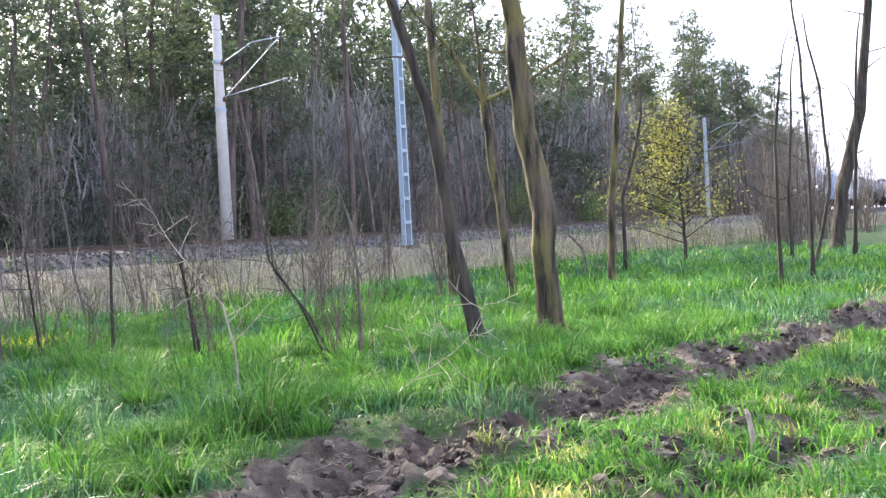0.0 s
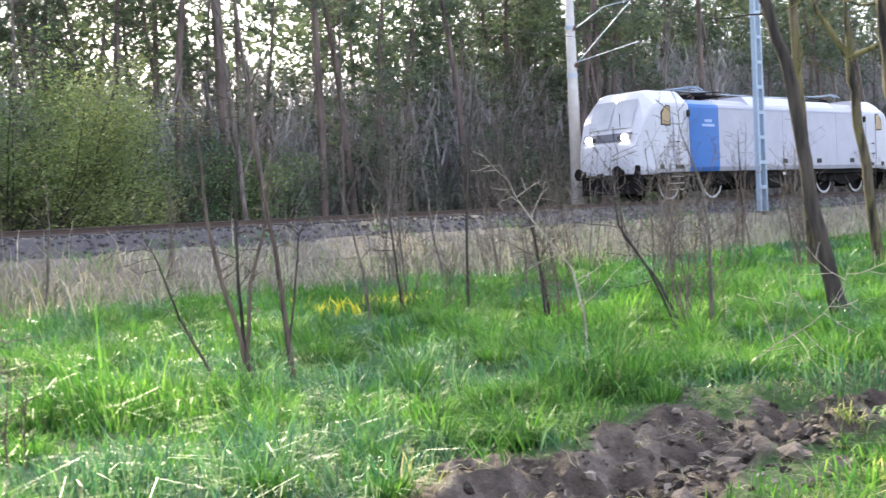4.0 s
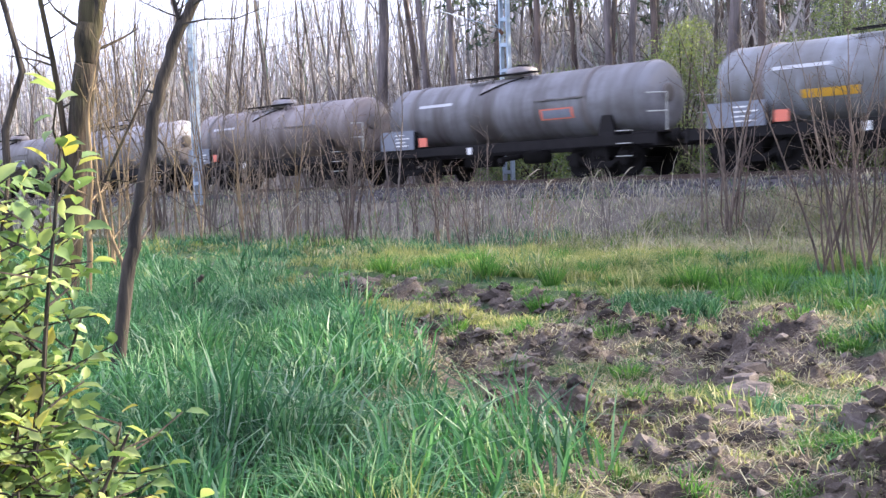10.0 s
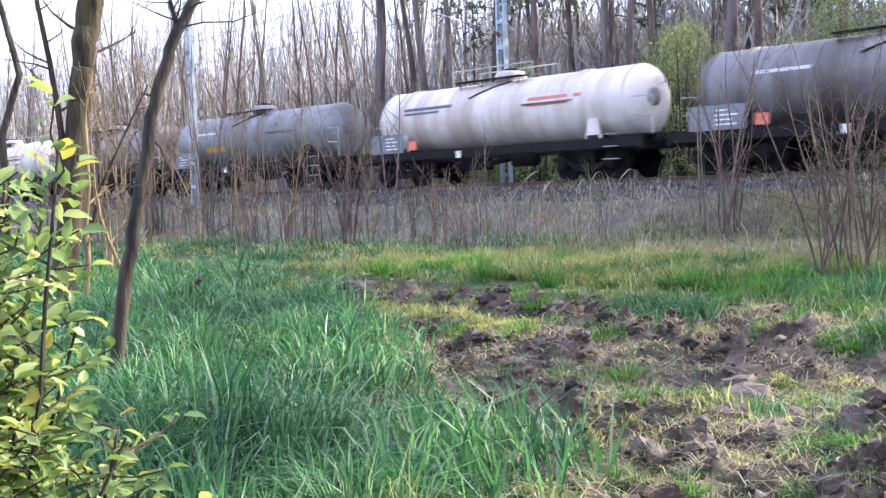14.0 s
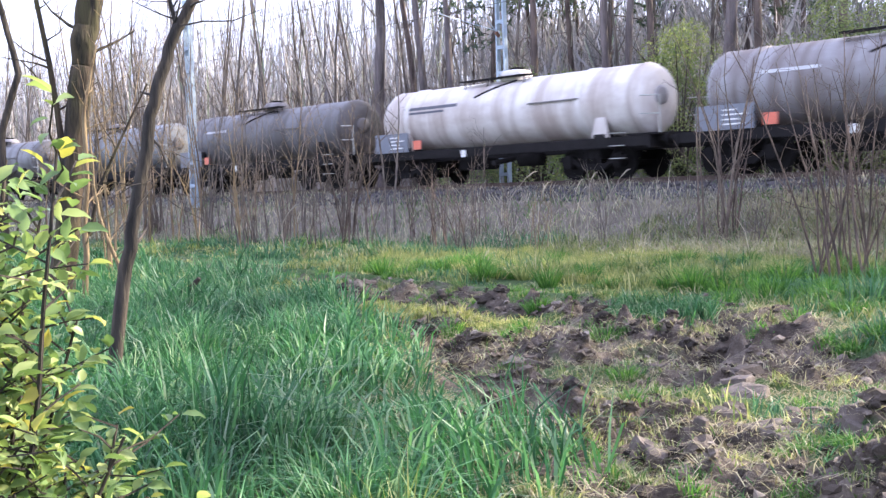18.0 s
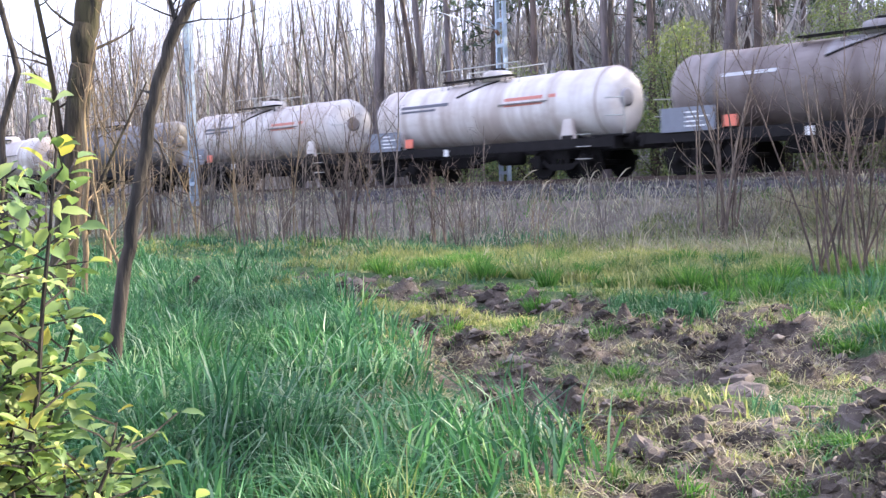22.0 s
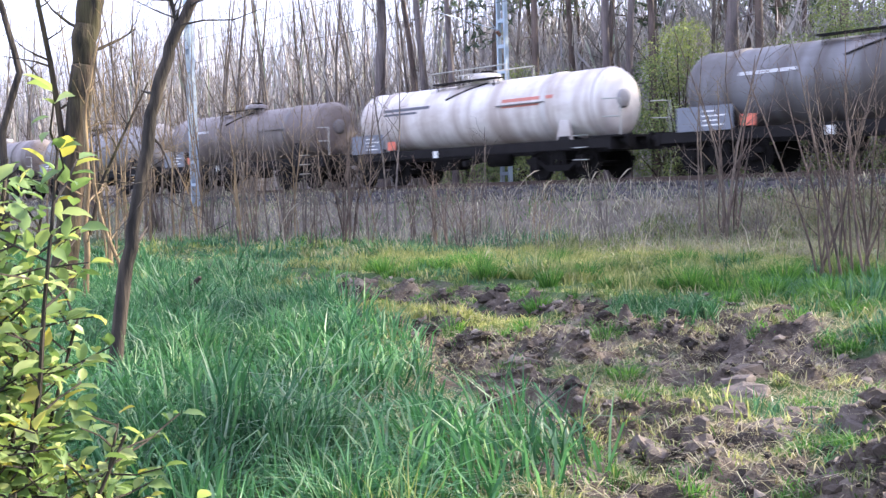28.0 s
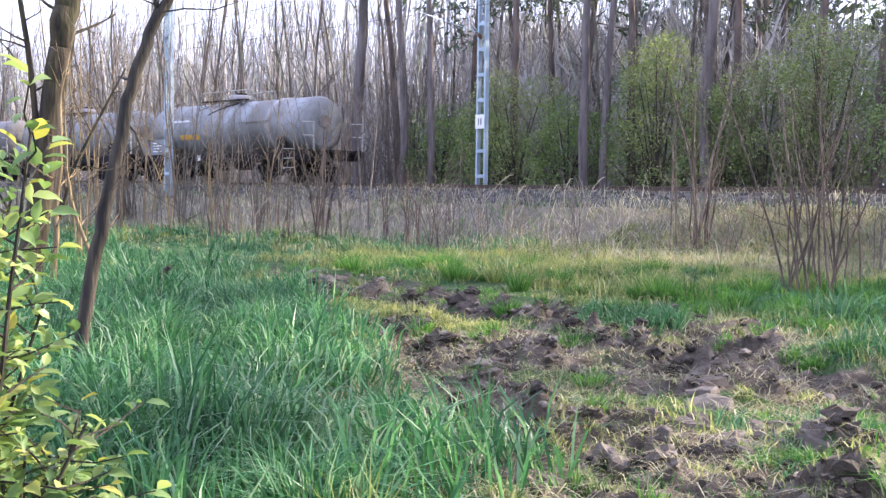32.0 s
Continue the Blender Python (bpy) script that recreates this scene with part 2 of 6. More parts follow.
GLASS_AMBER = mat_plain("sunlit_blind_glass", (0.32, 0.22, 0.10), 0.12, 0.0, 0.2)
BLACK = mat_plain("black_rubber", (0.018, 0.018, 0.018), 0.7, 0.0, 0.2)
LAMP = mat_plain("headlamp_glass", (0.8, 0.8, 0.76), 0.1, 0.0, 0.05)
LAMP.node_tree.nodes["Principled BSDF"].inputs["Emission Color"].default_value = (1, 0.95, 0.85, 1)
LAMP.node_tree.nodes["Principled BSDF"].inputs["Emission Strength"].default_value = 6.0
SIGN_WHITE = mat_plain("white_sign_enamel", (0.78, 0.78, 0.76), 0.4, 0, 0.06)
ORANGE = mat_plain("orange_hazard_plate", (0.72, 0.19, 0.12), 0.5, 0, 0.12)
YELLOW = mat_plain("ochre_marking", (0.62, 0.33, 0.03), 0.6, 0, 0.25)
MARK_DARK = mat_plain("dark_marking", (0.10, 0.10, 0.12), 0.6, 0, 0.2)
MARK_PALE = mat_plain("worn_pale_marking", (0.52, 0.52, 0.53), 0.6, 0, 0.35, 8.0)
MARK_RED = mat_plain("faded_red_marking", (0.55, 0.20, 0.15), 0.6, 0, 0.25)
BOARD = mat_plain("blue_grey_number_board", (0.19, 0.205, 0.24), 0.6, 0, 0.25)
PAINTS = {
    "white": mat_paint("white_tank_paint", (0.68, 0.645, 0.61), (0.33, 0.25, 0.20), dirty=0.55),
    "grey": mat_paint("grey_tank_paint", (0.19, 0.188, 0.2), (0.078, 0.067, 0.062), dirty=0.8),
    "light": mat_paint("light_grey_tank_paint", (0.335, 0.325, 0.335), (0.15, 0.12, 0.11), dirty=0.75),
    "blue": mat_paint("blue_grey_tank_paint", (0.27, 0.295, 0.325), (0.115, 0.105, 0.095), dirty=0.72),
    "brown": mat_paint("brown_stained_tank_paint", (0.25, 0.214, 0.202), (0.115, 0.086, 0.075), dirty=0.8),
    "dark": mat_paint("sooty_tank_paint", (0.19, 0.175, 0.175), (0.085, 0.07, 0.062), dirty=0.8),
}


def mat_ground():
    k = Nodes("meadow_soil")
    a = k.n("ShaderNodeAttribute", attr="soil")
    soil = k.ramp(k.noise(3.2, 8), [(0.30, (0.024, 0.018, 0.013)), (0.52, (0.105, 0.081, 0.063)), (0.75, (0.30, 0.25, 0.208))])
    turf = k.ramp(k.noise(5.0, 6), [(0.3, (0.022, 0.055, 0.012)), (0.6, (0.05, 0.10, 0.02)), (0.8, (0.13, 0.13, 0.05))])
    far = k.ramp(k.noise(1.4, 6), [(0.35, (0.135, 0.115, 0.093)), (0.6, (0.215, 0.185, 0.152)), (0.8, (0.135, 0.165, 0.08))])
    edge = k.math("ADD", a.outputs["Fac"], k.math("MULTIPLY", k.math("SUBTRACT", k.noise(6.0, 5), 0.5), 0.5))
    c = k.mix(k.ramp(edge, [(0.35, (0, 0, 0)), (0.55, (1, 1, 1))]), turf, soil)
    b = k.n("ShaderNodeAttribute", attr="litter")
    c = k.mix(b.outputs["Fac"], c, far)
    k.bump(k.noise(14, 8), 1.0, 0.12)
    return k.set(Base_Color=c, Roughness=0.95)


GROUND = mat_ground()


def mat_clod():
    k = Nodes("turned_soil_clod")
    g = k.n("ShaderNodeNewGeometry")
    c = k.ramp(g.outputs["Random Per Island"], [(0.0, (0.024, 0.017, 0.012)), (0.5, (0.085, 0.065, 0.05)), (0.85, (0.20, 0.16, 0.128)), (1.0, (0.38, 0.325, 0.275))])
    c = k.mix(k.noise(18, 5), c, k.mix(1.0, c, (0.45, 0.45, 0.45), "MULTIPLY"))
    k.bump(k.noise(40, 6), 1.0, 0.02)
    return k.set(Base_Color=c, Roughness=0.9)


CLOD = mat_clod()


def mat_crust():
    k = Nodes("dried_mud_crust")
    o = k.n("ShaderNodeObjectInfo")
    c = k.mix(o.outputs["Random"], (0.07, 0.054, 0.044), (0.19, 0.155, 0.13))
    c = k.mix(k.ramp(k.noise(9, 6), [(0.42, (0, 0, 0)), (0.65, (0.8, 0.8, 0.8))]), c, (0.06, 0.047, 0.04))
    k.bump(k.noise(30, 6), 0.9, 0.015)
    return k.set(Base_Color=c, Roughness=0.9)


CRUST = mat_crust()

# ---- mesh tools ----


class Geo:
    """Vertices and faces of one mesh."""

    def __init__(self):
        self.v, self.f, self.c = [], [], 0

    def add(self, verts, faces):
        self.v.extend(verts)
        self.f.extend([tuple(i + self.c for i in q) for q in faces])
        self.c += len(verts)
        return self

    def box(self, x0, x1, y0, y1, z0, z1, b=0.0):
        if b <= 0:
            self.add([(x, y, z) for x in (x0, x1) for y in (y0, y1) for z in (z0, z1)],
                     [(0, 1, 3, 2), (4, 6, 7, 5), (0, 4, 5, 1), (2, 3, 7, 6), (0, 2, 6, 4), (1, 5, 7, 3)])
            return self
        lo, hi = (x0, y0, z0), (x1, y1, z1)
        bm = bmesh.new()
        bmesh.ops.create_cube(bm, size=1)
        for v in bm.verts:
            v.co = [lo[i] if v.co[i] < 0 else hi[i] for i in range(3)]
        bmesh.ops.bevel(bm, geom=bm.edges[:], offset=b, segments=2, affect="EDGES")
        bm.verts.index_update()
        self.add([v.co[:] for v in bm.verts], [[v.index for v in f.verts] for f in bm.faces])
        bm.free()
        return self

    def tube(self, pts, rads, sides=6, cap=True):
        pts = [Vector(p) for p in pts]
        ring, ref = [], None
        for i, p in enumerate(pts):
            d = (pts[min(i + 1, len(pts) - 1)] - pts[max(i - 1, 0)]).normalized()
            if ref is None:
                ref = d.orthogonal().normalized()
            ref = (ref - d * ref.dot(d)).normalized()
            o = d.cross(ref)
            r = rads[i] if hasattr(rads, "__len__") else rads
            ring.extend([tuple(p + (ref * math.cos(a) + o * math.sin(a)) * r) for a in [2 * math.pi * j / sides for j in range(sides)]])
        f = [(i * sides + j, i * sides + (j + 1) % sides, (i + 1) * sides + (j + 1) % sides, (i + 1) * sides + j)
             for i in range(len(pts) - 1) for j in range(sides)]
        if cap:
            f += [tuple(range(sides - 1, -1, -1)), tuple(range((len(pts) - 1) * sides, len(pts) * sides))]
        return self.add(ring, f)

    def loft(self, sections, cap=True):
        n = len(sections[0])
        v = [p for s in sections for p in s]
        f = [(i * n + j, i * n + (j + 1) % n, (i + 1) * n + (j + 1) % n, (i + 1) * n + j) for i in range(len(sections) - 1) for j in range(n)]
        if cap:
            f += [tuple(range(n - 1, -1, -1)), tuple(range((len(sections) - 1) * n, len(sections) * n))]
        return self.add(v, f)

    def mesh(self, name, material, smooth=False):
        me = bpy.data.meshes.new(name)
        me.from_pydata(self.v, [], self.f)
        if smooth:
            me.shade_smooth()
        me.materials.append(material)
        return me


def fast_mesh(name, verts, quads, tris, material):
    """A mesh from number arrays."""
    me = bpy.data.meshes.new(name)
    nq, nt = len(quads), len(tris)
    me.vertices.add(len(verts))
    me.vertices.foreach_set("co", np.asarray(verts, np.float32).ravel())
    me.loops.add(nq * 4 + nt * 3)
    me.loops.foreach_set("vertex_index", np.concatenate([np.asarray(quads, np.int32).ravel(), np.asarray(tris, np.int32).ravel()]))
    me.polygons.add(nq + nt)
    me.polygons.foreach_set("loop_start", np.concatenate([np.arange(nq) * 4, nq * 4 + np.arange(nt) * 3]).astype(np.int32))
    me.update(calc_edges=True)
    me.materials.append(material)
    return me


def part(name, geo, material, parent, label="", smooth=False):
    ob = new(name, geo.mesh(name, material, smooth))
    ob.parent = parent
    return tagged(ob, label)


def thing(name, label, category, m=None, group="", kind=""):
    ob = new(name)
    if m is not None:
        ob.matrix_basis = m
    return tagged(ob, label, category, group, kind)


def vnoise(x, y, scale, seed=0):
    """Smooth value noise on arrays, about -1 to 1."""
    x, y = np.asarray(x) * scale + seed * 17.3, np.asarray(y) * scale + seed * 9.1
    xi, yi = np.floor(x).astype(int), np.floor(y).astype(int)
    fx, fy = x - xi, y - yi
    fx, fy = fx * fx * (3 - 2 * fx), fy * fy * (3 - 2 * fy)

    def h(a, b):
        n = (a * 374761393 + b * 668265263 + seed * 1274126177) & 0x7FFFFFFF
        n = ((n ^ (n >> 13)) * 1274126177) & 0x7FFFFFFF
        return ((n ^ (n >> 16)) & 0xFFFF) / 32767.5 - 1
    return (h(xi, yi) * (1 - fx) + h(xi + 1, yi) * fx) * (1 - fy) + (h(xi, yi + 1) * (1 - fx) + h(xi + 1, yi + 1) * fx) * fy


# ---- ground ----
TRACK_Y = 26.13
LANE = np.array([(60, -1.0), (30, 1.2), (16, 2.0), (11, 2.5), (6, 3.1), (4.3, 2.9), (2, 3.2), (-2, 5.6), (-5, 7.2), (-9, 9.2), (-13, 10.6), (-18, 11.9), (-30, 14.5), (-60, 20)])
LANE_HALF = np.array([1.4, 1.4, 1.5, 1.9, 1.9, 1.45, 1.4, 2.0, 2.2, 1.8, 1.0, 0.7, 0.6, 0.6])


def lane(x, y):
    """Distance across the lane, in half widths, signed: above 0 on the far side."""
    o = np.argsort(LANE[:, 0])
    cy = np.interp(x, LANE[o, 0], LANE[o, 1])
    hw = np.interp(x, LANE[o, 0], LANE_HALF[o])
    slope = np.interp(x, LANE[o, 0], np.gradient(LANE[o, 1], LANE[o, 0]))
    return (y - cy) / np.sqrt(1 + slope ** 2) / hw


def soil_at(x, y):
    """How bare the ground is: 1 in the ruts, 0 in the meadow."""
    d = lane(x, y)
    n = vnoise(x, y, 0.9, 1) * 0.4 + vnoise(x, y, 2.3, 2) * 0.45 - 0.02
    rut = np.exp(-((np.abs(d) - 0.62) / 0.34) ** 2)
    mid = 0.36 * np.exp(-(d / 0.9) ** 2)
    bare = np.clip(np.maximum(rut, mid) + n * (np.abs(d) < 1.5), 0, 1) * (np.abs(d) < 1.6)
    bare = bare * np.where(x > 2, np.where(d < 0.15, 0.62, 1.4), 1.0)
    return np.clip(np.maximum(bare, heap_at(x, y) * 8), 0, 1)


# torn-up heaps: x, y, how high, how long, how wide
HEAPS = ((-5.06, 5.15, 0.15, 0.3, 0.16), (-4.85, 5.65, 0.20, 0.34, 0.18), (-4.1, 5.4, 0.12, 0.3, 0.16), (-6.75, 8.7, 0.20, 0.5, 0.2), (-6.2, 8.75, 0.17, 0.4, 0.18), (-6.55, 7.55, 0.18, 0.4, 0.2), (-6.3, 6.6, 0.10, 0.35, 0.18), (-7.1, 6.9, 0.14, 0.4, 0.16),
         (-8.6, 7.6, 0.14, 0.5, 0.16), (-5.2, 8.2, 0.14, 0.5, 0.2), (-3.0, 6.15, 0.12, 0.3, 0.16), (-2.5, 5.2, 0.10, 0.4, 0.18), (-7.75, 9.2, 0.15, 0.8, 0.18), (-8.7, 9.55, 0.13, 0.8, 0.16), (-9.7, 9.75, 0.15, 0.8, 0.18), (-10.7, 10.0, 0.12, 0.8, 0.16), (-11.8, 10.2, 0.15, 0.9, 0.2), (-13.2, 10.45, 0.13, 1.1, 0.18), (-14.9, 10.75, 0.1, 1.2, 0.16), (-7.9, 7.6, 0.12, 0.4, 0.16), (-9.4, 8.6, 0.10, 0.6, 0.14),
         (5.5, 4.0, 0.12, 0.4, 0.2), (6.2, 3.6, 0.10, 0.5, 0.2), (7.0, 3.5, 0.08, 0.5, 0.2), (8.3, 3.7, 0.09, 0.5, 0.2), (9.4, 3.9, 0.10, 0.5, 0.22), (10.6, 4.0, 0.09, 0.6, 0.2), (9.4, 2.2, 0.10, 0.4, 0.2), (7.6, 1.9, 0.06, 0.4, 0.2), (12.4, 3.5, 0.07, 0.8, 0.2), (6.5, 2.6, 0.07, 0.5, 0.2))


def heap_at(x, y):
    """Height and bareness that the heaps add."""
    up = np.zeros(np.shape(x))
    for hx, hy, hh, ln, wd in HEAPS:
        c, q = (0.87, -0.5) if hx < 0 else (0.97, -0.22)
        u, v = (x - hx) * c + (y - hy) * q, -(x - hx) * q + (y - hy) * c
        up = np.maximum(up, hh * np.exp(-(u / ln) ** 2 - (v / wd) ** 2))
    return up


def height_at(x, y):
    z = np.full(np.shape(x), -1.6) + 0.05 * vnoise(x, y, 0.35, 3) + 0.03 * vnoise(x, y, 1.1, 4)
    s = soil_at(x, y)
    d = lane(x, y)
    z = z - (0.16 + 0.2 * np.clip((x - 3) / 4, 0, 1) * (d > 0)) * np.exp(-((np.abs(d) - 0.62) / 0.2) ** 2) * (np.abs(d) < 1.6) + 0.06 * np.exp(-((np.abs(d) - 1.08) / 0.16) ** 2)
    near = s * (np.abs(y) < 16) * (np.abs(x) < 24)
    z = z + near * (0.10 * vnoise(x, y, 1.7, 5) + 0.20 * (0.4 - np.abs(vnoise(x, y, 2.9, 6))) + 0.15 * (0.4 - np.abs(vnoise(x, y, 5.6, 7))) + 0.07 * (0.4 - np.abs(vnoise(x, y, 11.0, 17))))
    z = z + heap_at(x, y) * (0.65 + 0.7 * np.abs(vnoise(x, y, 4.5, 18)) + 0.5 * vnoise(x, y, 9.0, 19))
    up = np.clip((y - 19.8) / 3.9, 0, 1)
    up = up * up * (3 - 2 * up)
    z = z + up * 1.02
    z = z - 0.35 * np.clip((y - 29.5) / 3.0, 0, 1)
    return z


def grid_axis(spans):
    out = []
    for a, b, step in spans:
        out.extend(np.arange(a, b - 1e-6, step))
    return np.array(out + [spans[-1][1]])


gx = grid_axis([(-3000, -400, 650), (-400, -80, 40), (-80, -20, 2), (-20, -14, 0.3), (-14, -9, 0.085), (-9, -2, 0.042), (-2, 4.5, 0.12), (4.5, 12, 0.05), (12, 14, 0.085), (14, 22, 0.25), (22, 90, 2), (90, 400, 31), (400, 3000, 650)])
gy = grid_axis([(-3000, -300, 900), (-300, -20, 35), (-20, 0, 2.5), (0, 0.4, 0.2), (0.4, 3.6, 0.06), (3.6, 9.6, 0.042), (9.6, 12.5, 0.085), (12.5, 33, 0.5), (33, 90, 6), (90, 400, 50), (400, 3000, 650)])
GX, GY = np.meshgrid(gx, gy)
GZ = height_at(GX, GY)
gn = np.arange(GX.size).reshape(GX.shape)
gq = np.stack([gn[:-1, :-1], gn[:-1, 1:], gn[1:, 1:], gn[1:, :-1]], -1).reshape(-1, 4)
gme = fast_mesh("ground", np.stack([GX, GY, GZ], -1).reshape(-1, 3), gq, np.zeros((0, 3), int), GROUND)
for key, val in (("soil", soil_at(GX, GY)), ("litter", np.clip((GY - 18.6 + 1.2 * vnoise(GX, GY, 0.5, 8)) / 2.5, 0, 1))):
    at = gme.attributes.new(key, "FLOAT", "POINT")
    at.data.foreach_set("value", val.astype(np.float32).ravel())
gme.shade_smooth()
ground = tagged(new("ground", gme), "green meadow with a muddy rutted lane beside the railway bank", "ground", kind="structure")


def blades(name, x, y, h, w, lean, material, label, category, seed, clump=0.0, out=None):
    """Many blades, each a bent tapering strip, in one mesh."""
    r = np.random.RandomState(seed)
    n = len(x)
    z = np.maximum(height_at(x, y), np.interp(y - TRACK_Y, [-3.0, -1.75, -1.3], [-0.75, -0.22, -0.17], left=-9)) - 0.02
    a = r.uniform(0, 2 * np.pi, n)
    ld = r.normal(0, 1, (n, 2)) * lean
    if out is not None:
        ld = ld + out
    if clump > 0:                                    # blades lean out from the middle of their tussock
        ci, cj = np.floor(x / clump), np.floor(y / clump)
        hx, hy = np.modf(np.abs(np.sin(ci * 12.99 + cj * 78.2)) * 437.5)[0], np.modf(np.abs(np.sin(ci * 39.3 + cj * 11.1)) * 291.7)[0]
        ld[:, 0] += (x / clump - ci - 0.25 - 0.5 * hx) * 1.3
        ld[:, 1] += (y / clump - cj - 0.25 - 0.5 * hy) * 1.3
        h = h * (0.62 + 0.8 * hx * (1 - np.minimum(1, np.hypot(x / clump - ci - 0.5, y / clump - cj - 0.5))))
    wx, wy = np.cos(a) * w / 2, np.sin(a) * w / 2
    rows = []
    for t, k in ((0, 1.0), (0.55, 0.8)):
        cx, cy, cz = x + ld[:, 0] * h * t * t, y + ld[:, 1] * h * t * t, z + h * t * (1 - 0.12 * t)
        rows += [np.stack([cx - wx * k, cy - wy * k, cz], -1), np.stack([cx + wx * k, cy + wy * k, cz], -1)]
    rows.append(np.stack([x + ld[:, 0] * h, y + ld[:, 1] * h, z + h * (1 - 0.35 * np.minimum(1, np.abs(ld).sum(1)) - 0.3 * np.clip(np.abs(ld).sum(1) - 1.0, 0, 1))], -1))
    v = np.stack(rows, 1).reshape(-1, 3)
    b = np.arange(n)[:, None] * 5
    me = fast_mesh(name, v, b + np.array([[0, 1, 3, 2]]), b + np.array([[2, 3, 4]]), material)
    return tagged(new(name, me), label, category, kind="stuff")


def scatter(n, seed, x0, x1, y0, y1):
    r = np.random.RandomState(seed)
    return r.uniform(x0, x1, n), r.uniform(y0, y1, n), r


# meadow grass: dense near the eye, sparser far off
px, py, rs = scatter(800000, 11, -34, 46, -4.5, 21.5)
dist = np.hypot(px, py)
az = np.degrees(np.arctan2(px, py))
keep = (dist > 0.7) & (((az > -76) & (az < 88)) | (dist < 6.5)) & (rs.uniform(0, 1, len(px)) < np.where(dist < 4.0, 0.45, np.clip(13.0 / dist, 0.16, 1.0) ** 1.35))
sl = soil_at(px, py)
keep &= rs.uniform(0, 1, len(px)) > np.clip(sl * 1.3 - 0.1 - 0.25 * vnoise(px, py, 3.1, 15), 0, 0.95)
keep &= rs.uniform(0, 1, len(px)) > np.clip((py - 18.3 + vnoise(px, py, 0.4, 9)) / 2.4, 0, 0.97)
px, py, sl, dist = px[keep], py[keep], sl[keep], dist[keep]
tuft = np.clip(0.45 + 0.6 * vnoise(px, py, 0.8, 12) + 0.35 * vnoise(px, py, 2.3, 13), 0.05, 1.3)
gh = (0.09 + 0.33 * tuft ** 1.4) * np.random.RandomState(5).uniform(0.55, 1.25, len(px)) * (1 - 0.5 * np.clip(sl, 0, 1)) * np.where(np.abs(lane(px, py)) < 1.15, 0.55, 1.0)
gw = 0.007 + 0.0009 * dist
tall = (px < -4.0) & (lane(px, py) < -0.85)
gh = np.where((px > 1) & (lane(px, py) > 1.05), gh * 1.3, gh)
gh = np.where(tall, gh * 1.5, gh)
gw = np.where(tall, gw * 1.6, gw)
dry = (0.8 * vnoise(px, py, 0.7, 21) + 0.9 * vnoise(px, py, 2.0, 22) + 0.75 * (sl > 0.14) + 0.35 * ((px < -5) & (py > 9.5)) + 0.7 * ((np.abs(lane(px, py)) < 1.7) & (px < -6)) - 0.9 * tall - 0.6 * (px > -1)) > 0.86
ln_d = np.abs(lane(px, py))
hue = 0.7 * vnoise(px, py, 0.5, 71) + 0.55 * vnoise(px, py, 1.7, 72)
# the strip round x -13 paints a sun patch with yellower blades
olive = hue + 0.75 * np.exp(-((px + 13.0) / 4.5) ** 2) * (py > 12.5) + 0.5 * ((ln_d < 1.7) & (px < -3)) + 0.35 * ((sl > 0.1) & (px < 3)) - 0.8 * tall - 0.6 * (px > -1.5) - 0.55 * ((px < -4) & (px > -9) & (py > 9.5)) > 0.40
cool = (hue < (-0.12 + 0.45 * (px < -4))) & ~olive
LAWN = ((~tall & ~dry & ~olive & ~cool, "meadow_grass", GRASS, "bright green spring grass of the meadow", 0.42), (~tall & ~dry & cool, "cool_meadow_grass", GRASS_COOL, "blue-green grass tussocks in the meadow", 0.5),
        (~dry & olive, "olive_grass", GRASS_OLIVE, "yellow-green grass in sunlit patches of the meadow", 0.55),
        (tall & ~dry & ~olive, "tall_grass", GRASS_LUSH, "tall lush blue-green grass beside the lane", 0.62), (dry & ~olive, "dry_grass", GRASS_DRY, "yellowed flattened grass on the muddy lane", 0.75))
for sel, nm, mt, lb, ln in LAWN:
    blades(nm, px[sel], py[sel], gh[sel] * 1.15, gw[sel], ln * 0.8, mt, lb, "grass", 31, 0.55)
# long arching blades over the tall grass
px, py, rs = scatter(26000, 81, -20, -3.5, 2.5, 11)
sel = (lane(px, py) < -0.8) & (np.hypot(px, py) > 4.6) & (vnoise(px, py, 1.1, 82) > -0.15)
px, py = px[sel], py[sel]
blades("long_grass_blades", px, py, np.random.RandomState(83).uniform(0.32, 0.66, len(px)), np.full(len(px), 0.019), 0.4, GRASS_LUSH, "long arching blades of lush grass", "grass", 84, 0.7)
rt = np.random.RandomState(85)
# tussocks: long blades that arch out from one root
groups = ([], [], [])
for i in range(1700):
    x, y = (rt.uniform(-3, 17), rt.uniform(1.5, 17)) if i % 3 else (rt.uniform(-16, -3), rt.uniform(2.5, 17))
    d = float(lane(np.array([x]), np.array([y]))[0])
    if math.hypot(x, y) < 4.6 or (abs(abs(d) - 0.62) < 0.3 and i % 5) or (x > 2 and 0.2 < d < 1.1) or (abs(d) < 1.2 and i % 2 and x < 3):
        continue
    if sum(len(q) for q in groups) < 620:
        groups[2 if (d < -0.9 and x < -4) else 1 if i % 4 == 0 and x < -6 else 0].append((x, y, rt.uniform(0.26, 0.54) * (0.5 if abs(d) < 1.3 else 1.0)))
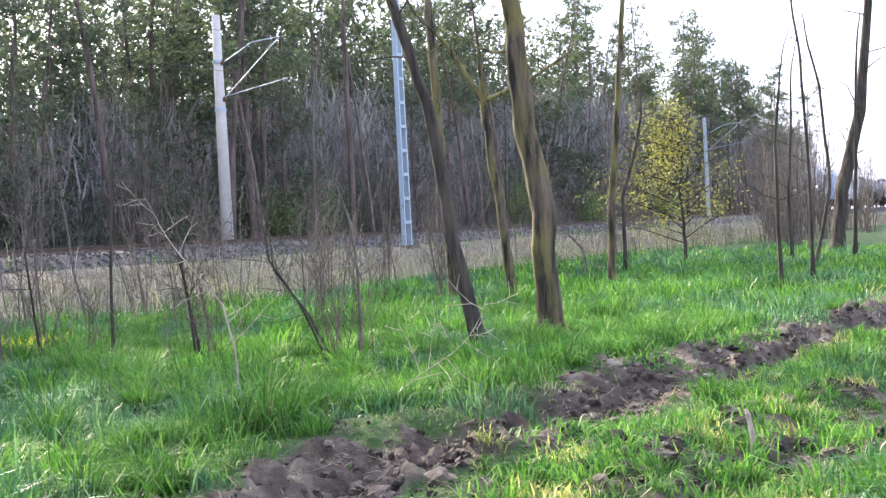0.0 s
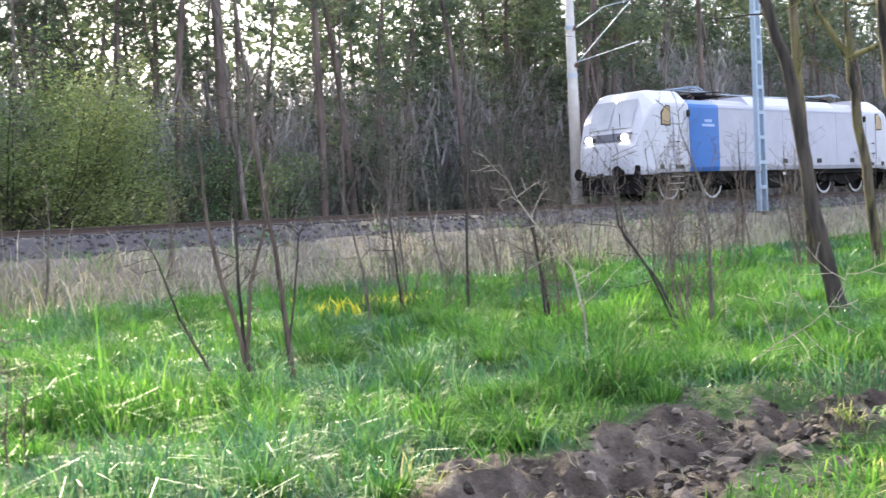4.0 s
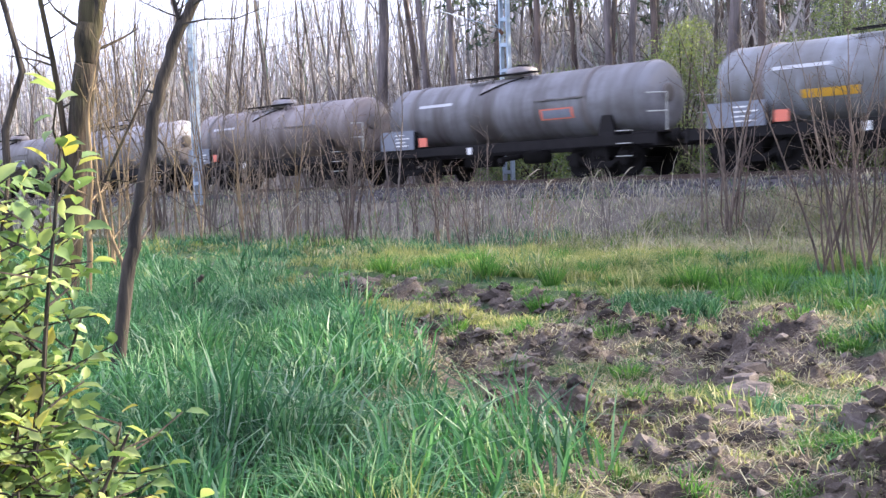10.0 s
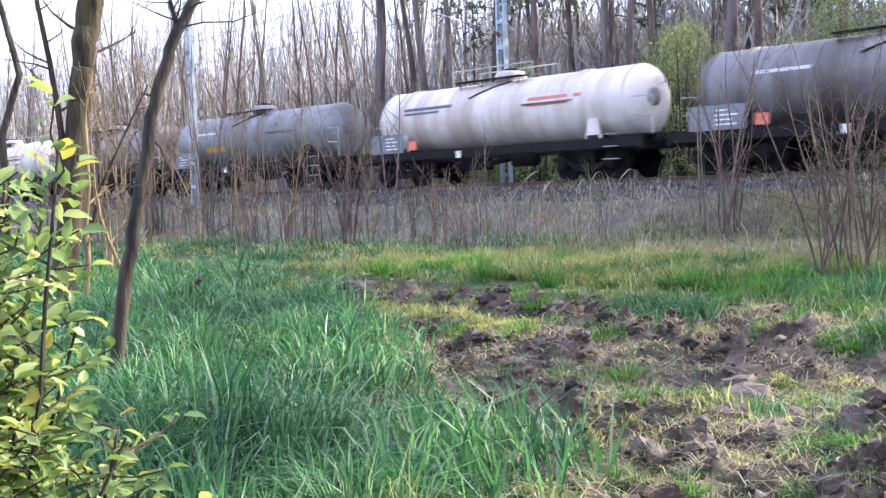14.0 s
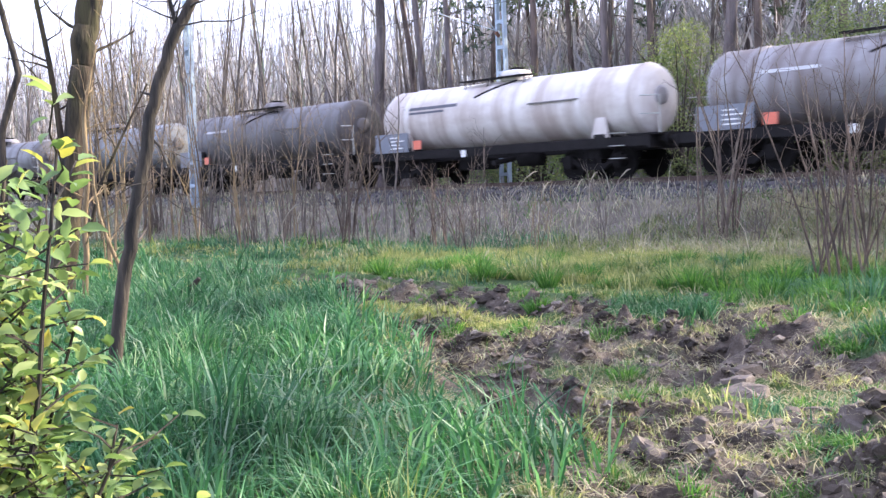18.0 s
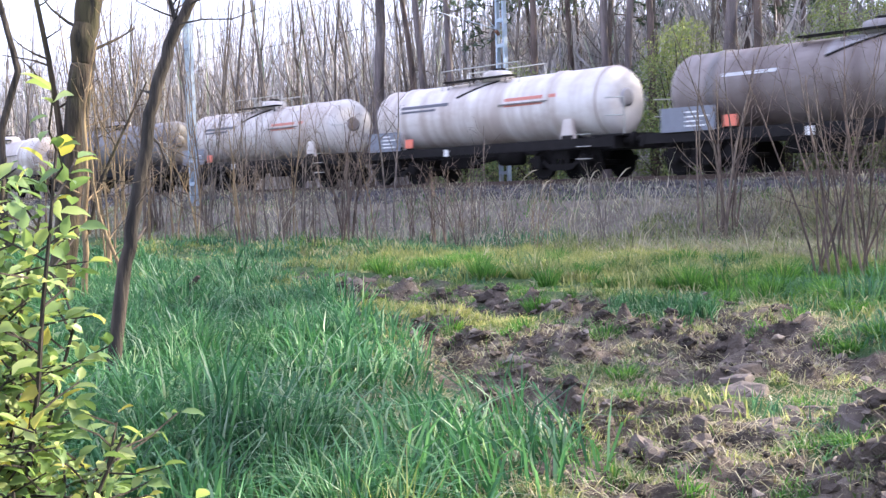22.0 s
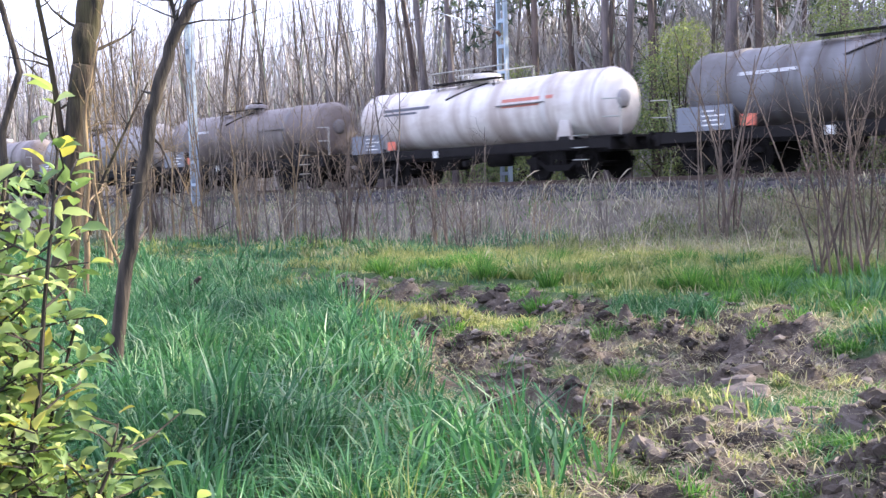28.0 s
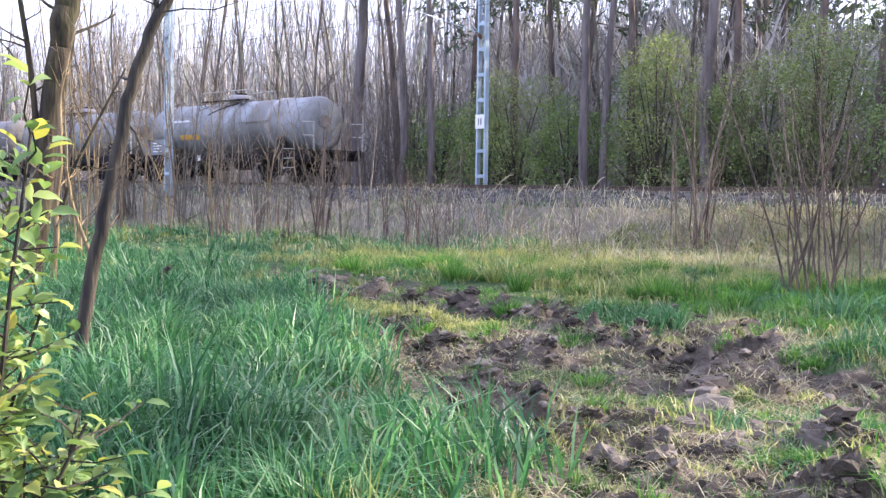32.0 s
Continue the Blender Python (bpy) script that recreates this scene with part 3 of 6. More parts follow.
for k, (nm, mt, lb) in enumerate((("grass_tussocks", GRASS, "bright green tussocks of long arching grass"), ("olive_tussocks", GRASS_OLIVE, "yellow-green tussocks of long arching grass"), ("lush_tussocks", GRASS_LUSH, "blue-green tussocks of tall lush grass"))):
    px = np.concatenate([np.full(150, s[0]) for s in groups[k]])
    py = np.concatenate([np.full(150, s[1]) for s in groups[k]])
    hh = np.concatenate([np.full(150, s[2]) for s in groups[k]]) * rt.uniform(0.6, 1.15, len(px)) * (1.25 if k == 2 else 1)
    th, rd = rt.uniform(0, 6.283, len(px)), np.sqrt(rt.uniform(0, 1, len(px)))
    ox, oy = np.cos(th) * rd, np.sin(th) * rd
    blades(nm, px + ox * 0.11, py + oy * 0.11, hh, np.full(len(px), 0.011), 0.22, mt, lb, "grass", 94 + k, 0.0, np.stack([ox, oy], -1) * 1.25)
# short tufts left standing in the lane
spots = []
for i in range(1500):
    x, y = rt.uniform(-17, 15), rt.uniform(0.8, 13.5)
    if abs(float(lane(np.array([x]), np.array([y]))[0])) < 1.35 and math.hypot(x, y) > 4.4 and len(spots) < 620 and not (x > 2 and float(lane(np.array([x]), np.array([y]))[0]) > 0.25):
        spots.append((x, y, rt.uniform(0.03, 0.10), rt.randint(40, 150)))
for kind, (nm, mt, lb) in enumerate((("lane_tufts_olive", GRASS_OLIVE, "short yellow-green grass tufts left in the mud"), ("lane_tufts_green", GRASS, "short green grass tufts left in the mud"), ("lane_tufts_pale", GRASS_DRY, "pale torn grass tufts left in the mud"))):
    mine = [s for i, s in enumerate(spots) if ((0, 1, 1, 2, 1) if s[0] < 2 else (1, 1, 0, 1, 1))[i % 5] == kind]
    px = np.concatenate([rt.normal(s[0], s[2], s[3]) for s in mine])
    py = np.concatenate([rt.normal(s[1], s[2], s[3]) for s in mine])
    blades(nm, px, py, rt.uniform(0.05, 0.17, len(px)), np.full(len(px), 0.009), 0.8, mt, lb, "grass", 86 + kind)
# sunlit tufts below have the sunlight in their yellower blade colour
for nm, mt, lb, n, x0, x1, y0, y1, slope, h0, h1, sd in (
        ("yellow_lane_grass", GRASS_SUN, "yellowed sunlit grass tufts between the ruts", 95, -12.6, -7.6, 8.75, 9.15, -0.26, 0.06, 0.2, 1),
        ("sunlit_meadow_grass", GRASS_SUN, "yellow-green sunlit tufts beyond the lane", 240, -19.0, -9.5, 13.2, 17.6, 0.0, 0.12, 0.34, 2),
        ("lane_edge_grass", GRASS_OLIVE, "yellow-green tufts in the foreground mud", 60, -5.0, -2.2, 4.4, 6.6, 0.25, 0.04, 0.12, 3),
        ("sunny_verge_grass", GRASS_SUN, "yellow-green sunlit grass beside the far lane", 110, -19.0, -13.2, 9.0, 9.9, 0.05, 0.1, 0.3, 5),
        ("sunny_foot_grass", GRASS_SUN, "yellow-green sunlit tufts at the foot of the bank", 170, -16.5, -6.5, 16.6, 20.2, 0.0, 0.12, 0.36, 6),
        ("lane_meadow_grass", GRASS, "bright green tufts on the grassy side of the lane", 105, 4.9, 13.5, 0.7, 3.1, -0.04, 0.08, 0.27, 7),
        ("lane_yellow_grass", GRASS_SUN, "yellow-green tufts on the grassy side of the lane", 45, 5.2, 13.5, 0.7, 3.1, -0.04, 0.05, 0.18, 9),
        ("rut_edge_grass", GRASS, "long green grass hanging over the edge of the rut", 120, 5.4, 15.0, 5.0, 5.6, -0.16, 0.2, 0.42, 8),
        ("dark_tussocks", GRASS_LUSH, "dark green tussocks at the edge of the ruts", 26, -8.5, -6.8, 9.9, 10.5, -0.35, 0.18, 0.36, 4)):
    rk = np.random.RandomState(700 + sd)
    cx, cy = rk.uniform(x0, x1, n), rk.uniform(y0, y1, n)
    cy = cy + slope * (cx - (x0 + x1) / 2)
    m = rk.randint(40, 110, n)
    px, py = np.repeat(cx, m) + rk.normal(0, 0.09, m.sum()), np.repeat(cy, m) + rk.normal(0, 0.09, m.sum())
    blades(nm, px, py, rk.uniform(h0, h1, len(px)), np.full(len(px), 0.010 if sd == 3 else 0.014), 0.6, mt, lb, "grass", 710 + sd)
# flattened straw by the shrubs, small yellow flowers in the meadow
px, py = rt.normal(-12.1, 1.5, 2600), rt.normal(17.7, 0.7, 2600)
blades("flattened_straw", px, py, rt.uniform(0.12, 0.4, len(px)), np.full(len(px), 0.02), 1.7, GRASS_DRY, "pale flattened straw beside the bare shrubs", "straw", 91)
# pale straw, laid thickly to stand in for sunlight on the bank's foot
px, py = rt.normal(-10.4, 3.0, 13000), rt.uniform(17.6, 23.5, 13000)
blades("sunlit_straw", px, py, rt.uniform(0.15, 0.55, len(px)), np.full(len(px), 0.02), 1.1, STRAW, "pale dry straw in the sun at the foot of the bank", "straw", 93)
px, py = np.concatenate([rt.normal(10.05, 0.3, 34), rt.normal(11.5, 0.45, 56)]), rt.normal(14.4, 0.45, 90)
blades("yellow_flowers", px, py, rt.uniform(0.26, 0.42, len(px)), np.full(len(px), 0.05), 0.4, mat_leaf("yellow_petals", [(0.0, (0.25, 0.34, 0.05)), (0.5, (0.55, 0.52, 0.06)), (1.0, (0.75, 0.66, 0.08))], 0.3), "patch of small yellow flowers in the meadow", "flowers", 92)
# dead weeds on the bank
px, py, rs = scatter(92000, 41, -85, 125, 18.2, 24.95)
keep = rs.uniform(0, 1, len(px)) < np.clip((py - 18.0) / 2.0, 0, 1)
px, py = px[keep], py[keep]
wh = rs.uniform(0.12, 0.55, len(px)) * np.where(rs.uniform(0, 1, len(px)) < 0.06, 1.7, 1.0) * (1 + 0.5 * vnoise(px, py, 0.35, 14) + 0.35 * vnoise(px, py, 1.3, 16)) * np.clip(1.25 - (py - 22.0) / 4.2, 0.45, 1) * np.where(px > 4, 1.5 * np.clip(1.15 - (py - 20.8) / 2.6, 0.22, 1), 0.95)
blades("dead_weeds", px, py, wh, np.full(len(px), 0.016), 0.95, WEED, "brown dead weeds on the railway bank", "weeds", 42)
# tall dry stalks with plumes
px, py, rs = scatter(6500, 45, -60, 90, 17.5, 24.3)
sel = ((px > 5) & (py < 22.2)) | (rs.uniform(0, 1, len(px)) < 0.22)
px, py = px[sel], py[sel]
blades("dry_stalks", px, py, np.random.RandomState(44).uniform(0.6, 1.3, len(px)), np.full(len(px), 0.018), 0.28, WEED, "tall pale dry stalks on the bank", "weeds", 46)
px, py, rs = scatter(30000, 47, -60, 90, 17.5, 24.0)
sel = vnoise(px, py, 0.45, 48) + 0.4 * vnoise(px, py, 1.4, 49) > 0.05
px, py = px[sel], py[sel]
blades("bank_grass", px, py, np.random.RandomState(50).uniform(0.12, 0.4, len(px)), np.full(len(px), 0.02), 0.4, GRASS, "green grass tufts among the dead weeds", "grass", 51, 0.7)
# olive blades give the bank's foot a painted sunlit tone
px, py, rs = scatter(11000, 61, -17, -5, 17.3, 22.0)
sel = vnoise(px, py, 0.5, 62) + 0.4 * vnoise(px, py, 1.5, 63) > -0.15
px, py = px[sel], py[sel]
blades("sunny_bank_grass", px, py, np.random.RandomState(64).uniform(0.14, 0.42, len(px)), np.full(len(px), 0.022), 0.5, GRASS_OLIVE, "yellow-green sunlit grass at the foot of the bank", "grass", 65, 0.8)
# clods
r = np.random.RandomState(51)
cv, cf, cn = [], [], 0
base = bmesh.new()
bmesh.ops.create_icosphere(base, subdivisions=1, radius=1)
bv = np.array([v.co[:] for v in base.verts])
bf = np.array([[v.index for v in f.verts] for f in base.faces])
base.free()
xs, ys = r.uniform(-15, 18, 30000), r.uniform(0.3, 12.5, 30000)
sel = (r.uniform(0, 1, 30000) < soil_at(xs, ys) ** 1.5) & (np.hypot(xs, ys) > 4.0)
for x, y, zg in zip(xs[sel], ys[sel], height_at(xs[sel], ys[sel])):
    s = min(0.05, 0.009 + r.exponential(0.012))
    w = bv * (1 + r.uniform(-0.45, 0.45, (len(bv), 3))) * s * np.array([r.uniform(0.8, 1.4), r.uniform(0.8, 1.4), r.uniform(0.6, 1.0)])
    tl = r.uniform(-0.6, 0.6)
    w = np.stack([w[:, 0], w[:, 1] * math.cos(tl) - w[:, 2] * math.sin(tl), w[:, 1] * math.sin(tl) + w[:, 2] * math.cos(tl)], -1)
    a = r.uniform(0, 6.28)
    w = np.stack([w[:, 0] * math.cos(a) - w[:, 1] * math.sin(a), w[:, 0] * math.sin(a) + w[:, 1] * math.cos(a), w[:, 2]], -1)
    cv.append(w + np.array([x, y, zg + s * 0.15]))
    cf.append(bf + cn)
    cn += len(bv)
base = bmesh.new()
bmesh.ops.create_icosphere(base, subdivisions=2, radius=1)
fv = np.array([v.co[:] for v in base.verts])
ff = np.array([[v.index for v in f.verts] for f in base.faces])
base.free()
spots = [(hx + r.normal(0, ln * 0.8), hy + r.normal(0, wd * 1.1), 1.0) for hx, hy, hh, ln, wd in HEAPS for i in range(60)]
xs, ys = r.uniform(-12, 14, 9000), r.uniform(0.8, 11, 9000)
sel = (r.uniform(0, 1, 9000) < 0.32 * soil_at(xs, ys) ** 2) & (np.hypot(xs, ys) > 4.2)
spots += [(x, y, 0.75) for x, y in zip(xs[sel], ys[sel])]
sx, sy = np.array([q[0] for q in spots]), np.array([q[1] for q in spots])
for (x, y, k), zg in zip(spots, height_at(sx, sy)):   # rough lumps of torn soil
    sz = min(0.075, 0.014 + r.exponential(0.016)) * k
    w = fv * (1 + 0.42 * r.uniform(-1, 1, (len(fv), 1)) + 0.4 * vnoise(fv[:, 0] * 2 + x * 9, fv[:, 1] * 2 + fv[:, 2] * 2 + y * 9, 1.0, 5)[:, None]) * sz * np.array([r.uniform(0.8, 1.6), r.uniform(0.7, 1.2), r.uniform(0.5, 0.95)])
    a, tl = r.uniform(0, 6.28), r.uniform(-0.7, 0.7)
    w = np.stack([w[:, 0], w[:, 1] * math.cos(tl) - w[:, 2] * math.sin(tl), w[:, 1] * math.sin(tl) + w[:, 2] * math.cos(tl)], -1)
    w = np.stack([w[:, 0] * math.cos(a) - w[:, 1] * math.sin(a), w[:, 0] * math.sin(a) + w[:, 1] * math.cos(a), w[:, 2]], -1)
    cv.append(w + np.array([x, y, zg + sz * 0.12]))
    cf.append(ff + cn)
    cn += len(fv)
px, py, rs = scatter(42000, 53, -16, 20, 0.3, 13)            # straw trodden into the lane
qx, qy, rs2 = scatter(34000, 56, -11, -1.8, 3.6, 10.2)
px, py = np.concatenate([px, qx]), np.concatenate([py, qy])
sel = (np.abs(lane(px, py)) < 1.35) & (np.hypot(px, py) > 3.5) & (vnoise(px, py, 1.6, 57) > -0.35)
px, py = px[sel], py[sel]
blades("trodden_straw", px, py, np.random.RandomState(54).uniform(0.05, 0.15, len(px)), np.full(len(px), 0.008), 1.7, STRAW, "pale straw and torn grass trodden into the mud", "straw", 55)
clods = new("soil_clods", fast_mesh("soil_clods", np.concatenate(cv), np.zeros((0, 4), int), np.concatenate(cf), CLOD))
clods.data.shade_flat()
tagged(clods, "crumbled brown soil clods in the ruts", "soil", kind="stuff")

# dried crust slabs, pressed and broken by wheels
for i in range(42):
    cx, cy, ex, ey = ((-4.5, 6.95, 0.28, 0.2), (-4.15, 6.5, 0.3, 0.2), (-3.7, 5.95, 0.3, 0.22), (-3.3, 6.2, 0.3, 0.16), (-3.85, 4.42, 0.28, 0.1), (-3.55, 5.4, 0.4, 0.3))[i % 6]
    x, y = cx + r.normal(0, ex), cy + r.normal(0, ey)
    if math.hypot(x, y) < 4.7:
        continue
    n = r.randint(7, 10)
    s, hh = r.uniform(0.05, 0.17), r.uniform(0.006, 0.028)
    an = np.arange(n) * 6.283 / n + r.uniform(-0.25, 0.25, n)
    rr = s * r.uniform(0.35, 1.2, n)
    st = r.uniform(1.0, 1.8)
    rings = [[(math.cos(t) * q * st * k, math.sin(t) * q * k, z + r.uniform(-0.016, 0.012) * (k < 1)) for t, q in zip(an, rr)] for k, z in ((1.1, -0.06), (1.0, hh * 0.35), (0.84, hh * 0.9), (0.4, hh))]
    slab = part("mud_slab", Geo().loft(rings), CRUST, ground)
    slab.matrix_basis = pose(x, y, float(height_at(np.array([x]), np.array([y]))[0]) + 0.012, r.uniform(-16, 16), r.uniform(-16, 16), r.uniform(-60, 0))

# ---- railway ----
bal = Geo()
prof = [(-3.0, -0.75), (-1.75, -0.22), (-1.3, -0.17), (1.3, -0.17), (1.75, -0.22), (3.4, -0.95)]
bal.loft([[(x, TRACK_Y + dy, z + 0.012 * math.sin(x * 1.7 + dy * 3)) for dy, z in prof] for x in np.arange(-400, 601, 20.0)], cap=False)
track = thing("railway_track", "single railway track of rusty rails on dark ballast", "railway track", kind="structure")
part("ballast", bal, SOILTRACK, track, "dark stone ballast bed")
for side in (-1, 1):
    g = Geo()
    sec = [(-0.07, -0.16), (-0.07, -0.145), (-0.012, -0.12), (-0.012, -0.045), (-0.036, -0.035), (-0.036, -0.004), (-0.03, 0), (0.03, 0), (0.036, -0.004), (0.036, -0.035), (0.012, -0.045), (0.012, -0.12), (0.07, -0.145), (0.07, -0.16)]
    g.loft([[(x, TRACK_Y + side * 0.755 + dy, z) for dy, z in sec] for x in (-400, -100, 0, 100, 300, 600)])
    part("rail", g, RAIL, track)

r = np.random.RandomState(57)
sv, sf = [], []
for i in range(5200):
    x = r.uniform(-60, 70)
    dy = -1.35 - 1.5 * r.uniform(0, 1) ** 1.3 if i % 4 else r.uniform(-1.3, 1.3)
    z = np.interp(dy, [-3.0, -1.75, -1.3, 1.3], [-0.75, -0.22, -0.17, -0.17])
    w = bv * (1 + r.uniform(-0.35, 0.35, (len(bv), 3))) * r.uniform(0.03, 0.065)
    sv.append(w + np.array([x, TRACK_Y + dy, z + 0.015]))
    sf.append(bf + i * len(bv))
stones = new("ballast_stones", fast_mesh("ballast_stones", np.concatenate(sv), np.zeros((0, 4), int), np.concatenate(sf), SOILTRACK))
stones.data.shade_flat()
stones.parent = track
tagged(stones, "loose dark ballast stones", kind="stuff")

# ---- overhead line masts ----


def mast_lattice(x, y, h, label, side, arms=True):
    """Lattice post: two channels with batten plates; side: towards which side the arms reach."""
    ob = thing("overhead_line_mast", label, "mast", pose(x, y, -0.75), "overhead line masts")
    g = Geo().box(-0.4, 0.4, -0.35, 0.35, -0.6, 0.2, 0.03)
    part("footing", g, SLEEPER, ob)
    for s in (-1, 1):
        g = Geo()
        g.loft([[(s * (0.20 - 0.05 * t) + dx, dy, 0.1 + t * (h + 0.6)) for dx, dy in ((-0.035, -0.09), (0.035, -0.09), (0.035, 0.09), (-0.035, 0.09))] for t in (0, 0.5, 1)])
        part("channel", g, GALV, ob)
    for i in range(int(h / 0.9)):
        z = 1.0 + i * 0.9
        w = 0.20 - 0.05 * z / h
        for yy in (-0.1, 0.085):
            part("batten", Geo().box(-w, w, yy, yy + 0.015, z, z + 0.12), GALV, ob)
    if arms:
        cantilever(ob, side, h)
    return ob


def cantilever(ob, side, h):
    y1 = side * 2.9
    g = Geo().tube([(0, 0, 7.3), (0.1, y1 * 0.55, 8.0), (0.15, y1, 8.05)], 0.021)
    part("top_arm", g, GALV, ob)
    g = Geo().tube([(0, 0, 5.9), (0.1, y1 * 0.5, 7.0), (0.15, y1 * 0.95, 7.95)], 0.019)
    part("bracket_tube", g, GALV, ob)
    g = Geo().tube([(0, 0, 6.1), (0.1, y1 * 1.1, 6.5)], 0.017)
    part("steady_arm", g, GALV, ob)
    for z0, z1 in ((5.95, 6.2), (7.35, 7.6)):
        g = Geo()
        for i in range(5):
            t = 0.12 + i * 0.035
            g.tube([(0, side * t, z0 + i * 0.03), (0, side * (t + 0.018), z0 + 0.015 + i * 0.03)], 0.07, 10)
        part("insulator", g, PORCELAIN, ob, "ribbed brown insulator", True)


def mast_concrete(x, y, h, label, side):
    ob = thing("overhead_line_mast", label, "mast", pose(x, y, -0.75), "overhead line masts")
    g = Geo()
    n = 10
    g.loft([[(math.cos(a) * r0, math.sin(a) * r0, z) for a in [2 * math.pi * j / n for j in range(n)]] for z, r0 in ((-0.3, 0.25), (4.5, 0.21), (h + 0.75, 0.155))])
    part("pole", g, CONCRETE, ob, "weathered tapering concrete pole", True)
    for z in (5.6, 7.4):
        part("clamp", Geo().tube([(0, 0, z), (0, 0, z + 0.12)], 0.215, 12), GALV, ob)
    cantilever(ob, side, h)
    return ob


mast_concrete(31.9, 29.0, 8.45, "tapering grey concrete overhead line mast beside the track", -1)
m0 = mast_lattice(-27.9, 29.0, 9.5, "bluish steel lattice overhead line mast with a white sign", -1)
g = Geo().box(-0.22, 0.22, -0.14, -0.115, 2.75, 3.25, 0.008)
sg = part("number_sign", g, SIGN_WHITE, m0, "small white plate")
for i, dx in enumerate((-0.07, 0.05)):
    part("sign_bar", Geo().box(dx, dx + 0.045, -0.146, -0.141, 2.88, 3.12), MARK_DARK, sg)
mast_lattice(-39.3, 23.1, 9.5, "slender steel lattice overhead line mast near the weeds", 1, False)
mast_lattice(35.35, 23.18, 9.5, "bluish steel lattice overhead line mast behind the leaning trees", 1, False)
mast_lattice(89.0, 29.0, 8.0, "distant pale steel overhead line mast behind the yellow tree", -1)
for z, sag, nm, yy in ((5.75, 0.0, "contact_wire", TRACK_Y), (7.25, 0.65, "messenger_wire", TRACK_Y)):
    wire = thing(nm, "thin dark overhead wire above the track", "wire", kind="structure")
    posts = [-148, -88, -27.9, 31.9, 89, 149, 209]
    for a, b in zip(posts[:-1], posts[1:]):
        pts = [(a + (b - a) * t, yy, z - 4 * sag * t * (1 - t)) for t in np.linspace(0, 1, 13)]
        part("wire_span", Geo().tube(pts, 0.009, 5, False), WIRE, wire)

# ---- train ----
# a wagon's or the engine's own x runs from its leading end to its rear, y = 0 on the track's middle, z = 0 on the rail


def wheelset(parent, x, radius, rim=None):
    for s in (-1, 1):
        g = Geo()
        n = 24
        rows = [(0.70, radius + 0.03), (0.725, radius + 0.03), (0.73, radius), (0.82, radius - 0.005), (0.825, radius * 0.83), (0.79, radius * 0.80), (0.79, radius * 0.3), (0.84, radius * 0.25), (0.84, 0.03)]
        g.loft([[(x + math.cos(a) * r0, s * yy, radius + math.sin(a) * r0) for a in [s * 2 * math.pi * j / n for j in range(n)]] for yy, r0 in rows])
        w = part("wheel", g, STEEL_DARK, parent)
        if rim:
            g = Geo()
            for j in range(n):
                a, b = 2 * math.pi * j / n, 2 * math.pi * (j + 1) / n
                q = [(x + math.cos(t) * r0, s * 0.832, radius + math.sin(t) * r0) for t, r0 in ((a, radius * 0.995), (b, radius * 0.995), (b, radius * 0.85), (a, radius * 0.85))]
                g.add(q, [(0, 1, 2, 3)])
            part("wheel_rim", g, rim, w, "white painted wheel rim")
    part("axle", Geo().tube([(x, -0.7, radius), (x, 0.7, radius)], 0.08, 8), STEEL_DARK, parent)


def buffers(parent, x, d):
    for s in (-1, 1):
        g = Geo().tube([(x - d * 0.55, s * 0.875, 1.04), (x - d * 0.12, s * 0.875, 1.04)], 0.1, 10)
        g.tube([(x - d * 0.14, s * 0.875, 1.04), (x - d * 0.06, s * 0.875, 1.04), (x, s * 0.875, 1.04)], [0.2, 0.22, 0.19], 14)
        part("buffer", g, STEEL_DARK, parent)
    part("coupling", Geo().tube([(x - d * 0.5, 0, 1.0), (x - d * 0.1, 0, 0.98), (x - d * 0.02, 0, 0.78)], 0.05, 6), STEEL_DARK, parent)


